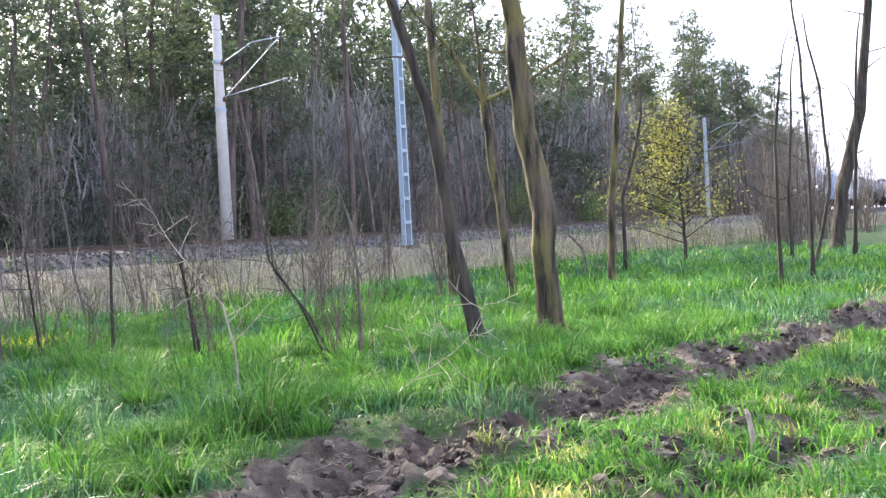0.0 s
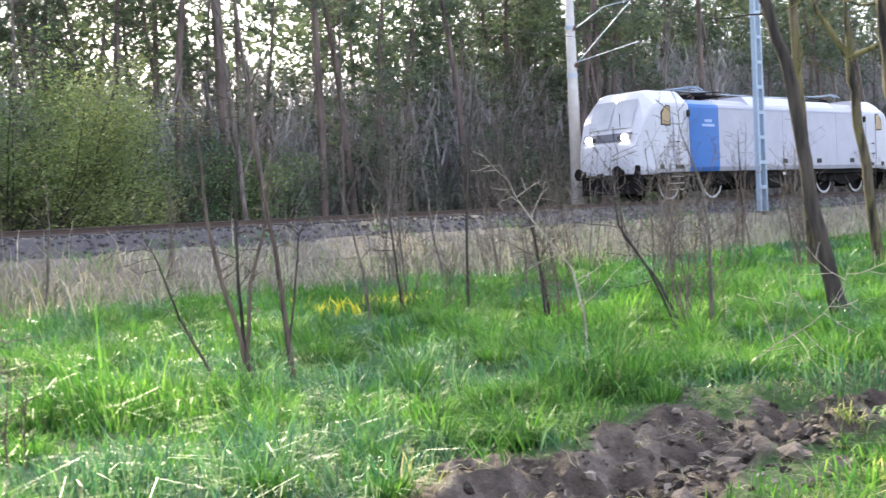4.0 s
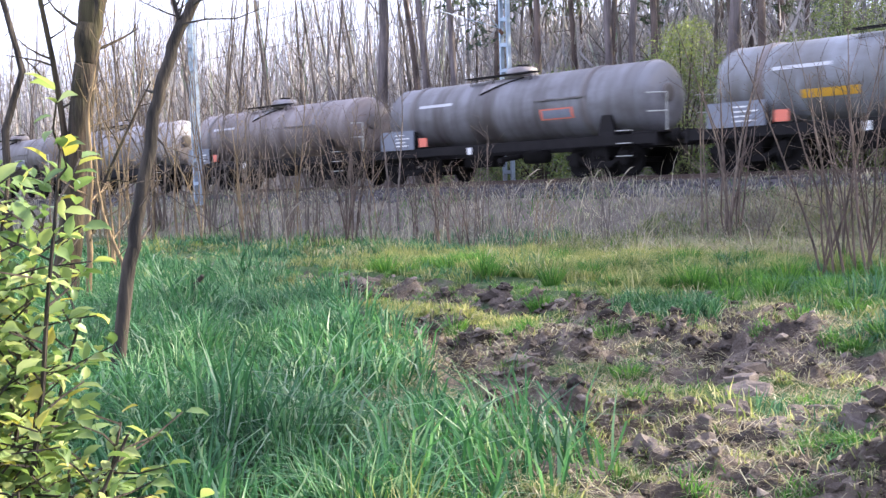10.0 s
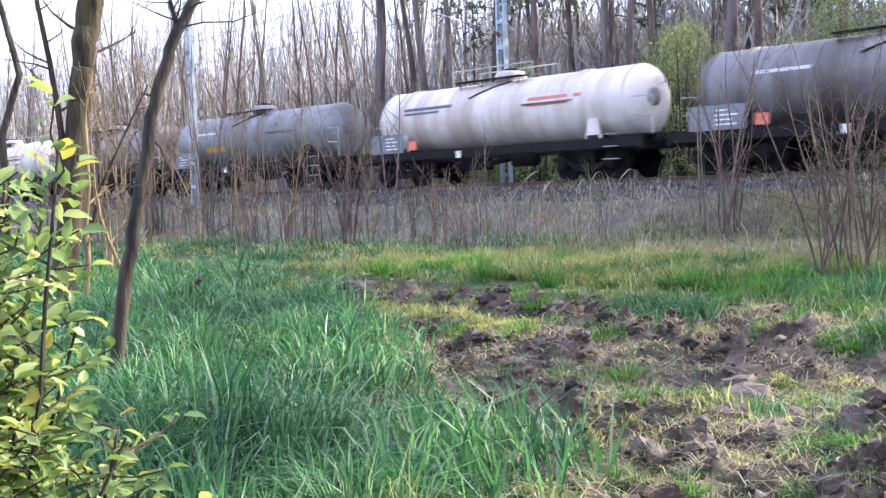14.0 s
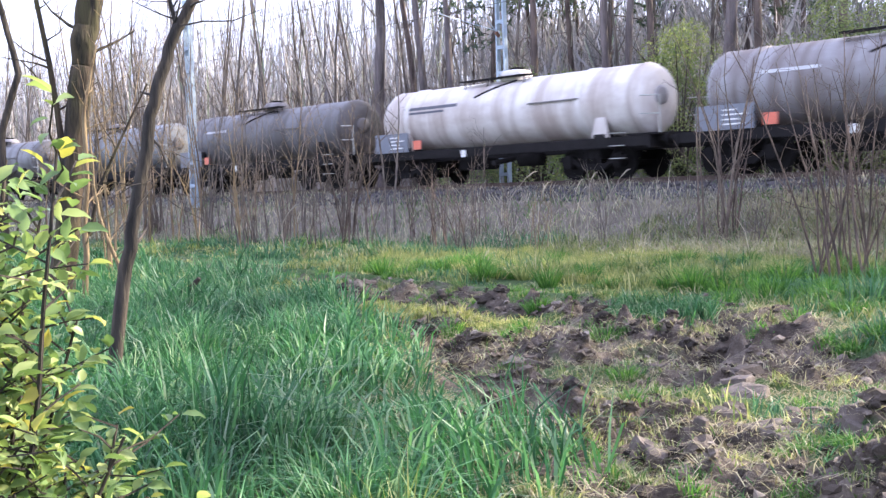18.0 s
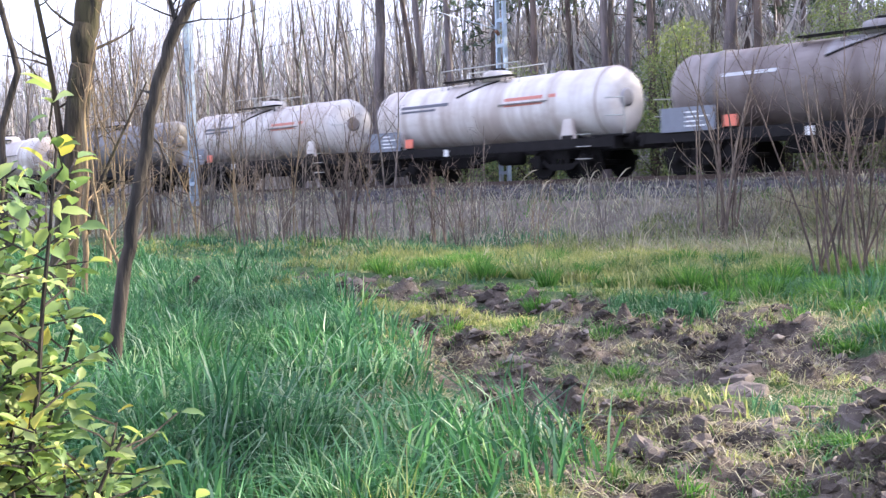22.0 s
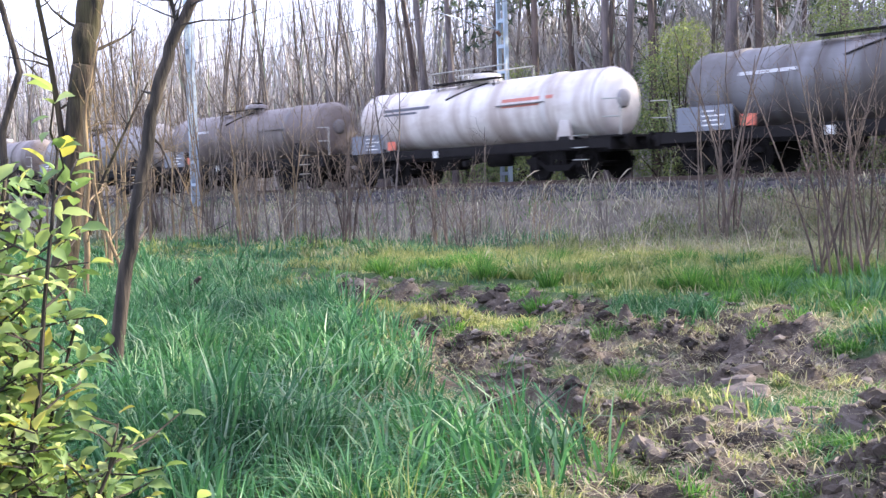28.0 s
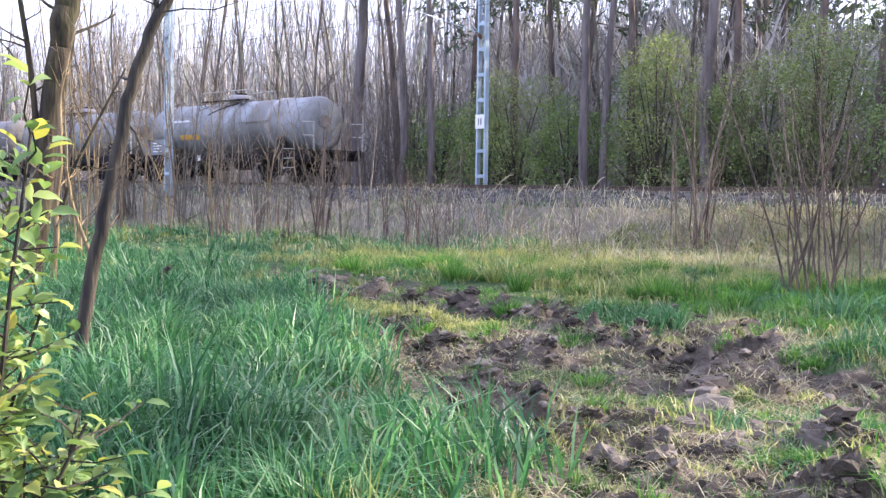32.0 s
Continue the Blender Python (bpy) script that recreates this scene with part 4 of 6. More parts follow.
def build_wagon(paint, length, style, label):
    """Four-axle tank wagon. style: small things that set it apart."""
    ob = thing("tank_wagon", label, "tank wagon", group="tank wagons of the train")
    L, R, zc = length, 1.05, 2.2
    a, b = 1.1, L - 0.85             # tank ends
    n = 28
    prof = [(a, 0.10), (a + 0.03, 0.45), (a + 0.09, 0.74), (a + 0.18, 0.90), (a + 0.30, 0.97), (a + 0.45, 1.0), (a + 0.7, 1.0)]
    prof += [(b - (q - a), k) for q, k in reversed(prof)]
    g = Geo().loft([[(x, -math.cos(t) * R * k, zc + math.sin(t) * R * k) for t in [2 * math.pi * j / n for j in range(n)]] for x, k in prof])
    part("tank", g, PAINTS[paint], ob, "", True)
    for x in (a + 1.45, b - 2.3):                     # strapping bands
        g = Geo().loft([[(x + dx, -math.cos(t) * rr, zc + math.sin(t) * rr) for t in [2 * math.pi * j / n for j in range(n)]] for dx, rr in ((-0.12, R), (-0.10, R + 0.035), (0.10, R + 0.035), (0.12, R))], cap=False)
        part("tank_band", g, PAINTS["white" if paint == "white" else "light" if paint in ("light", "blue") else "dark"], ob, "", True)
    mid = (a + b) / 2
    g = Geo().tube([(mid, 0, zc + R - 0.05), (mid, 0, zc + R + 0.14), (mid, 0, zc + R + 0.26), (mid, 0, zc + R + 0.31)], [0.5, 0.5, 0.44, 0.18], 18)
    dome = part("dome", g, PAINTS["light" if paint != "white" else "white"], ob, "", True)
    part("dome_lid", Geo().tube([(mid + 0.05, 0, zc + R + 0.29), (mid + 0.05, 0, zc + R + 0.36)], 0.22, 12), STEEL_FRAME, dome)
    g = Geo()
    g.box(mid - 1.9, mid + 1.1, -0.66, -0.36, zc + R + 0.03, zc + R + 0.07)
    for q in (-1.7, -0.7, 0.9):
        g.tube([(mid + q, -0.6, zc + R - 0.22), (mid + q, -0.6, zc + R + 0.05)], 0.02, 4)
        g.tube([(mid + q, -0.38, zc + R - 0.12), (mid + q, -0.38, zc + R + 0.05)], 0.02, 4)
    part("walkway", g, STEEL_FRAME, ob, "dark grating walkway on the tank top")
    if style.get("rails"):
        g = Geo()
        for yy in (-0.62, 0.62):
            g.tube([(mid - 2.0, yy, zc + R + 0.42), (mid + 1.5, yy, zc + R + 0.42)], 0.02, 5)
            for q in (-2.0, -0.3, 1.5):
                g.tube([(mid + q, yy, zc + R - 0.25), (mid + q, yy, zc + R + 0.42)], 0.018, 5)
        part("walkway_railing", g, RAILING, ob, "pale tube railing")
    def on_tank(x, t, off=0.006):
        """A place on the tank's near side, t up from its middle in radians."""
        return (x, -math.cos(t) * (R + off), zc + math.sin(t) * (R + off))

    def patch(nm, x0, x1, t0, t1, material, lb=""):
        k = 5
        v = [on_tank(x, t0 + (t1 - t0) * i / k) for x in (x0, x1) for i in range(k + 1)]
        part(nm, Geo().add(v, [(i, k + 1 + i, k + 2 + i, i + 1) for i in range(k)]), material, ob, lb)
    # drip apron below the dome, with a dark slanting edge
    low = [on_tank(mid - 1.0 + 1.5 * i / 6, 0.52 + 0.62 * i / 6, 0.012) for i in range(7)]
    g = Geo()
    for k in range(5):
        g.add([on_tank(mid - 1.0 + 1.5 * i / 6, (0.52 + 0.62 * i / 6) * (1 - q) + 1.28 * q, 0.012) for q in (k / 5, (k + 1) / 5) for i in range(7)],
              [(i, i + 1, i + 8, i + 7) for i in range(6)])
    part("drip_apron", g, PAINTS["white" if paint == "white" else "light"], ob, "paler sheet below the dome", True)
    part("apron_edge", Geo().tube(low, 0.03, 5), STEEL_FRAME, ob)
    # end cover and seam ring
    part("end_cover", Geo().tube([(b - 0.1, -0.1, zc + 0.1), (b + 0.03, -0.1, zc + 0.1), (b + 0.05, -0.1, zc + 0.1)], [0.27, 0.27, 0.2], 16), PAINTS["light" if paint == "white" else "dark"], ob, "round bolted end cover", True)
    for x in (a + 0.42, b - 0.42):
        part("seam_ring", Geo().loft([[(x + dx, -math.cos(t) * rr, zc + math.sin(t) * rr) for t in [2 * math.pi * j / n for j in range(n)]] for dx, rr in ((-0.03, R * 0.985), (-0.02, R + 0.014), (0.02, R + 0.014), (0.03, R * 0.985))], cap=False), PAINTS[paint], ob, "", True)
    for x in (a + 1.4, b - 1.5):                      # pedestal plates that carry the tank
        for sd in (-1, 1):
            part("pedestal", Geo().loft([[(x + dx, sd * 1.02, 1.15), (x + dx * 0.55, sd * 0.99, 1.75), (x + dx * 0.55, sd * 0.9, 1.75), (x + dx, sd * 0.93, 1.15)] for dx in (-0.3, 0.3)]), PAINTS["white"] if paint == "white" else STEEL_FRAME, ob)
    g = Geo().box(b - 4.2, b - 2.2, -1.1, -1.04, 2.32, 2.36)
    part("side_step", g, PAINTS["dark"], ob)
    # underframe
    for s in (-1, 1):
        part("sole_bar", Geo().box(0.45, L - 0.45, s * 1.16 - 0.05, s * 1.16 + 0.05, 0.88, 1.16), STEEL_FRAME, ob)
    part("centre_sill", Geo().box(0.45, L - 0.45, -0.25, 0.25, 0.8, 1.14), STEEL_FRAME, ob)
    for x in (0.45, L - 0.55):
        part("headstock", Geo().box(x, x + 0.1, -1.25, 1.25, 0.82, 1.2), STEEL_FRAME, ob)
    for x in (a + 1.4, b - 1.5):
        g = Geo()
        g.loft([[(x + dx, y, z) for y, z in ((-1.05, 1.14), (1.05, 1.14), (0.98, 1.4), (0.55, 1.22), (0, 1.16), (-0.55, 1.22), (-0.98, 1.4))] for dx in (-0.22, 0.22)])
        part("tank_saddle", g, STEEL_FRAME, ob)
    for x in (2.3, L - 2.6):
        bogie = part("bogie", Geo(), STEEL_DARK, ob)
        g = Geo()
        for s in (-1, 1):
            g.loft([[(x + dx, s * (1.0 + dy), z) for dx, z in ((-1.25, 0.52), (-1.25, 0.66), (-0.8, 0.66), (-0.45, 0.45), (0.45, 0.45), (0.8, 0.66), (1.25, 0.66), (1.25, 0.52), (0.75, 0.5), (0.4, 0.26), (-0.4, 0.26), (-0.75, 0.5))] for dy in (-0.05, 0.05)])
            for dx in (-0.9, 0.9):
                g.box(x + dx - 0.16, x + dx + 0.16, s * 1.0 - 0.11, s * 1.0 + 0.13, 0.33, 0.72, 0.03)
            for dx in (-0.22, 0, 0.22):
                g.tube([(x + dx, s * 1.0, 0.45), (x + dx, s * 1.0, 0.75)], 0.08, 8)
        g.box(x - 0.25, x + 0.25, -1.05, 1.05, 0.6, 0.85)
        bogie.data = g.mesh("bogie", STEEL_DARK)
        for dx in (-0.9, 0.9):
            wheelset(bogie, x + dx, 0.46)
    buffers(ob, 0.0, -0.62)
    buffers(ob, L, 0.62)
    g = Geo().box(mid - 2.3, mid - 0.9, -0.5, 0.1, 0.45, 0.8, 0.05)
    part("brake_gear", g, STEEL_DARK, ob)
    part("brake_cylinder", Geo().tube([(mid + 0.6, -0.55, 0.68), (mid + 1.5, -0.55, 0.68)], 0.2, 12), STEEL_DARK, ob, "", True)
    part("outlet_pipe", Geo().tube([(mid, -1.15, 0.62), (mid, -0.2, 0.75), (mid, -0.05, 1.2)], 0.09, 8), STEEL_FRAME, ob)
    # number board and hazard plate
    board = part("number_board", Geo().box(1.15, 2.85, -1.27, -1.23, 1.14, 1.78, 0.01), BOARD, ob, "flat board with small markings")
    for i in range(4):
        w = (0.62, 0.48, 0.7, 0.4)[i]
        part("marking_line", Geo().box(1.95, 1.95 + w, -1.276, -1.273, 1.26 + i * 0.12, 1.30 + i * 0.12), SIGN_WHITE, board)
    part("hazard_plate", Geo().box(3.1, 3.5, -1.26, -1.235, 1.2, 1.5, 0.008), ORANGE, ob, "orange hazard plate")
    part("white_tag", Geo().box(mid - 1.35, mid - 1.15, -1.24, -1.215, 0.86, 1.08), SIGN_WHITE, ob)
    if style.get("yellow"):
        patch("ochre_stripe", 3.7, 5.2, -0.45, -0.24, YELLOW, "worn ochre stripe")
    if paint != "white":
        patch("pale_lettering_bar", 2.9, 4.5, 0.27, 0.36, MARK_PALE)
    if style.get("plate"):
        patch("plate_frame", b - 4.0, b - 2.7, -0.44, -0.12, ORANGE if style["plate"] == 2 else MARK_PALE, "worn coloured frame round a dark plate")
        v = [on_tank(x, t, 0.012) for x in (b - 3.9, b - 2.8) for t in (-0.40, -0.28, -0.16)]
        part("dark_plate", Geo().add(v, [(0, 3, 4, 1), (1, 4, 5, 2)]), BOARD, ob)
    if style.get("lines"):
        patch("dark_lettering_bar", 2.4, 5.0, 0.30, 0.40, MARK_DARK)
        patch("dark_lettering_bar", 2.7, 4.4, 0.17, 0.24, MARK_DARK)
    if style.get("red"):
        patch("red_lettering_bar", b - 4.0, b - 1.9, 0.22, 0.32, MARK_RED)
        patch("red_lettering_bar", b - 4.0, b - 2.2, 0.06, 0.13, MARK_RED)
    # brake platform at the rear end
    g = Geo().box(L - 1.3, L - 0.2, -1.2, 1.2, 1.17, 1.22)
    plat = part("end_platform", g, STEEL_FRAME, ob)
    for yy in (-1.15, 1.15):
        g = Geo()
        g.tube([(L - 0.8, yy, 2.25), (L - 0.15, yy, 2.22), (L - 0.15, yy, 1.2)], 0.022, 6)
        g.tube([(L - 0.8, yy, 1.75), (L - 0.15, yy, 1.72)], 0.018, 6)
        part("handrail", g, RAILING, plat, "pale tube handrail")
    for i, z in enumerate((1.25, 0.9, 0.55)):
        part("footstep", Geo().box(L - 1.75, L - 1.3, -1.34, -1.18, z, z + 0.022), RAILING, ob)
    return ob


def build_loco():
    ob = thing("electric_locomotive", "silver and white electric locomotive with one blue stripe", "locomotive")
    W = 1.49

    def section(s, top, edge, bot, half, roof):
        """Half width at the wall, height of the wall's top, roof height, half width of the roof."""
        p = [(-half + 0.06, bot), (-half, bot + 0.15), (-half, edge - 0.12), (-half + 0.03, edge), (-roof, top - 0.05), (-roof + 0.12, top)]
        return [(s, y, z) for y, z in p] + [(s, -y, z) for y, z in reversed(p)]
    for end, flip in (("front", False), ("rear", True)):
        f = (lambda x: 18.9 - x) if flip else (lambda x: x)
        secs = [(0.48, 1.55, 1.45, 0.98, 1.10, 0.85), (0.55, 2.0, 1.85, 0.95, 1.24, 0.95), (0.72, 2.38, 2.25, 0.93, 1.34, 1.02), (0.95, 2.98, 2.85, 0.93, 1.40, 1.02), (1.24, 3.58, 3.2, 0.93, 1.45, 1.0),
                (1.45, 3.84, 3.36, 0.93, W, 0.98), (1.75, 3.92, 3.42, 0.98, W, 0.97), (3.36, 3.93, 3.42, 1.0, W, 0.97)]
        g = Geo().loft([section(f(s), t, e, b0, h, r0) for s, t, e, b0, h, r0 in secs])
        cab = part("cab", g, LOCO_WHITE, ob, "white sloping cab")
        # windscreen, lying on the slope
        for y0, y1 in ((-0.98, -0.04), (0.04, 0.98)):
            v = []
            for s, z in ((0.775, 2.56), (1.225, 3.56)):
                v += [(f(s - 0.03), y0, z + 0.03), (f(s - 0.03), y1, z + 0.03)]
            g = Geo().add(v, [(0, 1, 3, 2)])
            part("windscreen", g, GLASS_PALE, cab, "windscreen pane with a pale sky reflection painted in")
        v = [(f(0.70), -1.1, 2.40), (f(0.70), 1.1, 2.40), (f(0.585), 1.1, 2.13), (f(0.585), -1.1, 2.13)]
        part("lamp_band", Geo().add([(x - (0.02 if not flip else -0.02), y, z + 0.02) for x, y, z in v], [(0, 1, 2, 3)]), MARK_DARK, cab, "dark lamp band below the windscreen")
        for yy in (-0.82, 0.82):
            part("headlight", Geo().tube([(f(0.60), yy, 2.24), (f(0.53), yy, 2.26)], [0.13, 0.12], 12), LAMP if not flip else GLASS_DARK, cab, "round headlight")
            part("tail_light", Geo().tube([(f(0.60), yy * 0.72, 2.24), (f(0.54), yy * 0.72, 2.26)], [0.08, 0.07], 10), GLASS_DARK, cab)
        part("headlight", Geo().tube([(f(1.32), 0, 3.66), (f(1.22), 0, 3.68)], [0.13, 0.12], 12), LAMP if not flip else GLASS_DARK, cab, "round headlight")
        part("wiper", Geo().tube([(f(0.76), -0.5, 2.62), (f(0.98), -0.3, 3.12)], 0.015, 5), BLACK, cab)
        for s in (-1, 1):
            # side window with black rubber, slanting front edge
            q = [(1.80, 2.68), (2.25, 2.66), (2.25, 3.28), (2.02, 3.30), (1.82, 3.05)]
            part("window_rubber", Geo().loft([[(f(a + (0.05 if a > 2 else -0.05)), s * (W + d), z + (0.05 if z > 2.9 else -0.05)) for a, z in q] for d in (-0.02, 0.012)]), BLACK, cab)
            part("side_window", Geo().loft([[(f(a), s * (W + d), z) for a, z in q] for d in (-0.02, 0.02)]), GLASS_AMBER, cab, "side window with a bright blind")
            door = part("cab_door", Geo().box(*sorted((f(2.42), f(3.12))), *sorted((s * W, s * (W + 0.012))), 1.28, 3.32, 0.004), LOCO_WHITE, cab, "white cab door")
            part("door_handle", Geo().tube([(f(2.52), s * (W + 0.05), 2.05), (f(2.72), s * (W + 0.05), 2.05)], 0.02, 6), STEEL_DARK, door)
            part("door_handle", Geo().tube([(f(2.52), s * (W + 0.05), 1.62), (f(2.72), s * (W + 0.05), 1.62)], 0.02, 6), STEEL_DARK, door)
            for xx in (2.38, 3.2):
                part("grab_rail", Geo().tube([(f(xx), s * (W + 0.06), 1.35), (f(xx), s * (W + 0.06), 2.9)], 0.018, 6), LOCO_GREY, cab)
            part("step_recess", Geo().box(*sorted((f(2.5), f(3.0))), *sorted((s * (W - 0.02), s * (W + 0.014))), 1.1, 1.24), BLACK, cab)
            part("vent", Geo().box(*sorted((f(1.62), f(1.86))), *sorted((s * (W - 0.02), s * (W + 0.012))), 1.1, 1.26), BLACK, cab)
            for i, z in enumerate((0.82, 0.58, 0.36)):
                part("footstep", Geo().box(*sorted((f(2.5), f(3.0))), *sorted((s * 1.2, s * 1.45)), z, z + 0.03), RAILING, ob)
            part("mirror_camera", Geo().box(*sorted((f(3.22), f(3.34))), *sorted((s * W, s * (W + 0.1))), 2.95, 3.2, 0.02), BLACK, cab)
        g = Geo()
        g.loft([[(f(0.62 + dx), y, z) for y, z in ((-1.3, 0.28), (1.3, 0.28), (1.25, 0.95), (-1.25, 0.95))] for dx in (0, 0.35)])
        part("snow_plough", g, STEEL_DARK, ob, "black apron below the buffers")
        part("buffer_beam", Geo().box(*sorted((f(0.55), f(0.75))), -1.35, 1.35, 0.85, 1.25, 0.02), STEEL_DARK, ob)
    # machine room: walls in panels, the blue one behind the leading cab
    def wall(nm, s0, s1, material, lb):
        g = Geo().loft([section(s, 3.62, 3.42, 1.0, W - 0.012, 1.12) for s in (s0, s1)])
        return part(nm, g, material, ob, lb)
    wall("machine_room", 5.17, 15.5, LOCO_SILVER, "silver machine room wall")
    blue = wall("blue_section", 3.40, 5.168, LOCO_BLUE, "bright blue stripe")
    part("emblem", Geo().box(4.15, 4.9, -W - 0.002, -W + 0.01, 2.62, 2.72).box(4.3, 4.75, -W - 0.002, -W + 0.01, 2.78, 2.88), LOCO_BLUE_PALE, blue, "pale emblem")
    for s in (-1, 1):
        part("cant_rail", Geo().box(5.2, 15.48, *sorted((s * (W - 0.02), s * (W + 0.004))), 3.29, 3.33), LOCO_GREY, ob)
        for x in (5.75, 6.75, 9.5, 12.0, 14.6):
            part("vent", Geo().box(x - 0.17, x + 0.17, *sorted((s * (W - 0.03), s * (W + 0.004))), 1.24, 1.42), BLACK if x > 7 else LOCO_GREY, ob)
        for x in (7.4, 9.4, 11.4, 13.4):
            part("panel_joint", Geo().box(x - 0.008, x + 0.008, *sorted((s * (W - 0.02), s * (W - 0.006))), 1.2, 3.28), LOCO_GREY, ob)
        part("white_tag", Geo().box(9.6, 9.8, *sorted((s * 1.3, s * 1.32)), 0.78, 0.9), SIGN_WHITE, ob)
    for s0, s1, z, mt in ((7.4, 11.6, 3.86, LOCO_WHITE), (11.62, 13.6, 3.80, LOCO_WHITE), (13.62, 15.4, 3.74, LOCO_GREY), (5.3, 7.38, 3.68, LOCO_GREY)):
        g = Geo().loft([[(s, y, zz) for y, zz in ((-1.30, 3.5), (1.30, 3.5), (1.02, z - 0.04), (0.9, z), (-0.9, z), (-1.02, z - 0.04))] for s in (s0, s1)])
        part("roof_hood", g, mt, ob, "pale roof hood")
    for x0, d in ((5.8, 1), (13.6, -1)):           # folded pantographs
        pan = part("pantograph", Geo().box(min(x0 - d * 0.9, x0 + d * 1.0), max(x0 - d * 0.9, x0 + d * 1.0), -0.5, 0.5, 3.86, 3.92), STEEL_DARK, ob, "folded dark pantograph")
        g = Geo()
        for yy in (-0.45, 0.45):
            g.tube([(x0 - d * 0.9, yy, 3.95), (x0 + d * 1.1, yy * 0.7, 4.08)], 0.025, 6)
        part("lower_arm", g, STEEL_DARK, pan)
        g = Geo().tube([(x0 + d * 1.1, 0, 4.08), (x0 - d * 0.95, 0.3, 4.15)], 0.022, 6).tube([(x0 + d * 1.1, 0, 4.08), (x0 - d * 0.95, -0.3, 4.15)], 0.022, 6)
        part("upper_arm", g, GALV, pan)
        g = Geo()
        for dx in (-0.15, 0.15):
            g.tube([(x0 - d * 0.95 + dx, -0.95, 4.02), (x0 - d * 0.95 + dx, -0.7, 4.17), (x0 - d * 0.95 + dx, 0.7, 4.17), (x0 - d * 0.95 + dx, 0.95, 4.02)], 0.025, 6)
        part("collector_head", g, GALV, pan)
        g = Geo()
        for dx, yy in ((-0.7, -0.42), (-0.7, 0.42), (0.8, -0.42), (0.8, 0.42)):
            for i in range(3):
                g.tube([(x0 + d * dx, yy, 3.66 + i * 0.07), (x0 + d * dx, yy, 3.70 + i * 0.07)], 0.07, 8)
        part("roof_insulator", g, PORCELAIN, pan)
    part("roof_wire", Geo().tube([(7.0, -0.3, 4.0), (9.5, -0.35, 3.98), (12.8, -0.3, 4.0)], 0.02, 5), GALV, ob)
    # underframe, bogies
    part("underframe", Geo().box(1.0, 17.9, -1.3, 1.3, 0.82, 1.05), STEEL_DARK, ob)
    part("transformer", Geo().box(7.0, 11.9, -1.25, 1.25, 0.32, 0.9, 0.05), STEEL_DARK, ob)
    for xa in (2.93, 13.37):
        bogie = part("bogie", Geo().box(xa - 0.7, xa + 3.3, -0.55, 0.55, 0.5, 0.85), STEEL_DARK, ob)
        for s in (-1, 1):
            g = Geo().loft([[(xa + dx, s * yy, z) for dx, z in ((-0.85, 0.56), (-0.85, 0.98), (0.5, 1.0), (0.9, 0.98), (1.7, 0.98), (2.1, 1.0), (3.45, 0.98), (3.45, 0.56), (2.2, 0.54), (1.8, 0.36), (0.8, 0.36), (0.4, 0.54))] for yy in (1.0, 1.12)])
            part("bogie_frame", g, STEEL_DARK, bogie)
            for dx in (0, 2.6):
                part("axle_box", Geo().box(xa + dx - 0.17, xa + dx + 0.17, *sorted((s * 0.95, s * 1.2)), 0.45, 0.78, 0.04), STEEL_DARK, bogie)
                for q in (-0.4, 0.4):
                    part("coil_spring", Geo().tube([(xa + dx + q, s * 1.05, 0.5), (xa + dx + q, s * 1.05, 0.85)], 0.1, 10), STEEL_FRAME, bogie)
        for dx in (0, 2.6):
            wheelset(ob, xa + dx, 0.625, TYRE_WHITE)
    buffers(ob, 0.0, -0.6)
    buffers(ob, 18.9, 0.6)
    return ob


TRAIN = []
loco = build_loco()
TRAIN.append((loco, 0.0))
COUPLINGS = [18.9, 32.0, 45.6, 58.2, 71.4, 84.6, 98.2, 111.4, 124.0, 137.2, 151.0, 164.1, 177.3, 190.6, 204.2, 217.9, 231.2, 244.4, 257.5,
             270.6, 284.0, 297.3, 310.0, 323.0, 335.8, 349.0, 362.8, 376.2, 389.2, 402.7, 416.0, 429.2, 443.5, 456.4, 469.5, 483.0, 495.9]
KINDS = {"d": ("dark", {"plate": 1}, "sooty dark grey tank wagon with dusty top"), "g": ("grey", {}, "dirty grey tank wagon with dark underframe"), "h": ("grey", {"plate": 2}, "dirty grey tank wagon with an orange-framed dark plate"),
         "b": ("brown", {}, "brown-stained tank wagon with a pale lower band"), "l": ("light", {}, "light grey tank wagon with dusty streaks"),
         "y": ("blue", {"yellow": 1}, "blue-grey tank wagon with an ochre stripe"), "u": ("blue", {"rails": 1, "yellow": 1}, "pale blue-grey tank wagon with railed walkway and ochre stripe"),
         "w": ("white", {"rails": 1, "lines": 1, "red": 1}, "white tank wagon with railed walkway and red lettering"), "v": ("white", {"lines": 1}, "dusty white tank wagon with orange hazard plate")}
ORDER = "dlbhydwbywgvgygvlwvgwwbwhlgblbwggdyu"
SHIFTS = (0.3, 0.12, 0.35, 0.48, 0.5, 0.26, 0.22, 0.27, 0.13, 0.53, 0.24, 0.3, 0.4, 0.65, 0.33, 0.1, -0.02, 0.1, 0.18, 0.6, 0.3, -0.05, -0.1, 0.02, 0.3, 0.45, 0.2, 0.1, 0.0, -0.1, 0.05, 0.15, -0.25, 0.03, -0.06, 0.04)
SHORT = (7, 20, 21)                                   # shorter tanks
made = {}
for i, code in enumerate(ORDER):
    c0, c1 = COUPLINGS[i], COUPLINGS[i + 1]
    paint, style, label = KINDS[code]
    size = 12.4 if i in SHORT else 13.2
    if (code, size) not in made:
        made[code, size] = w = build_wagon(paint, size, style, label)
    else:
        w = copy_thing(made[code, size], Matrix.Identity(4))
    TRAIN.append((w, (c0 + c1) / 2 - size / 2 + SHIFTS[i]))


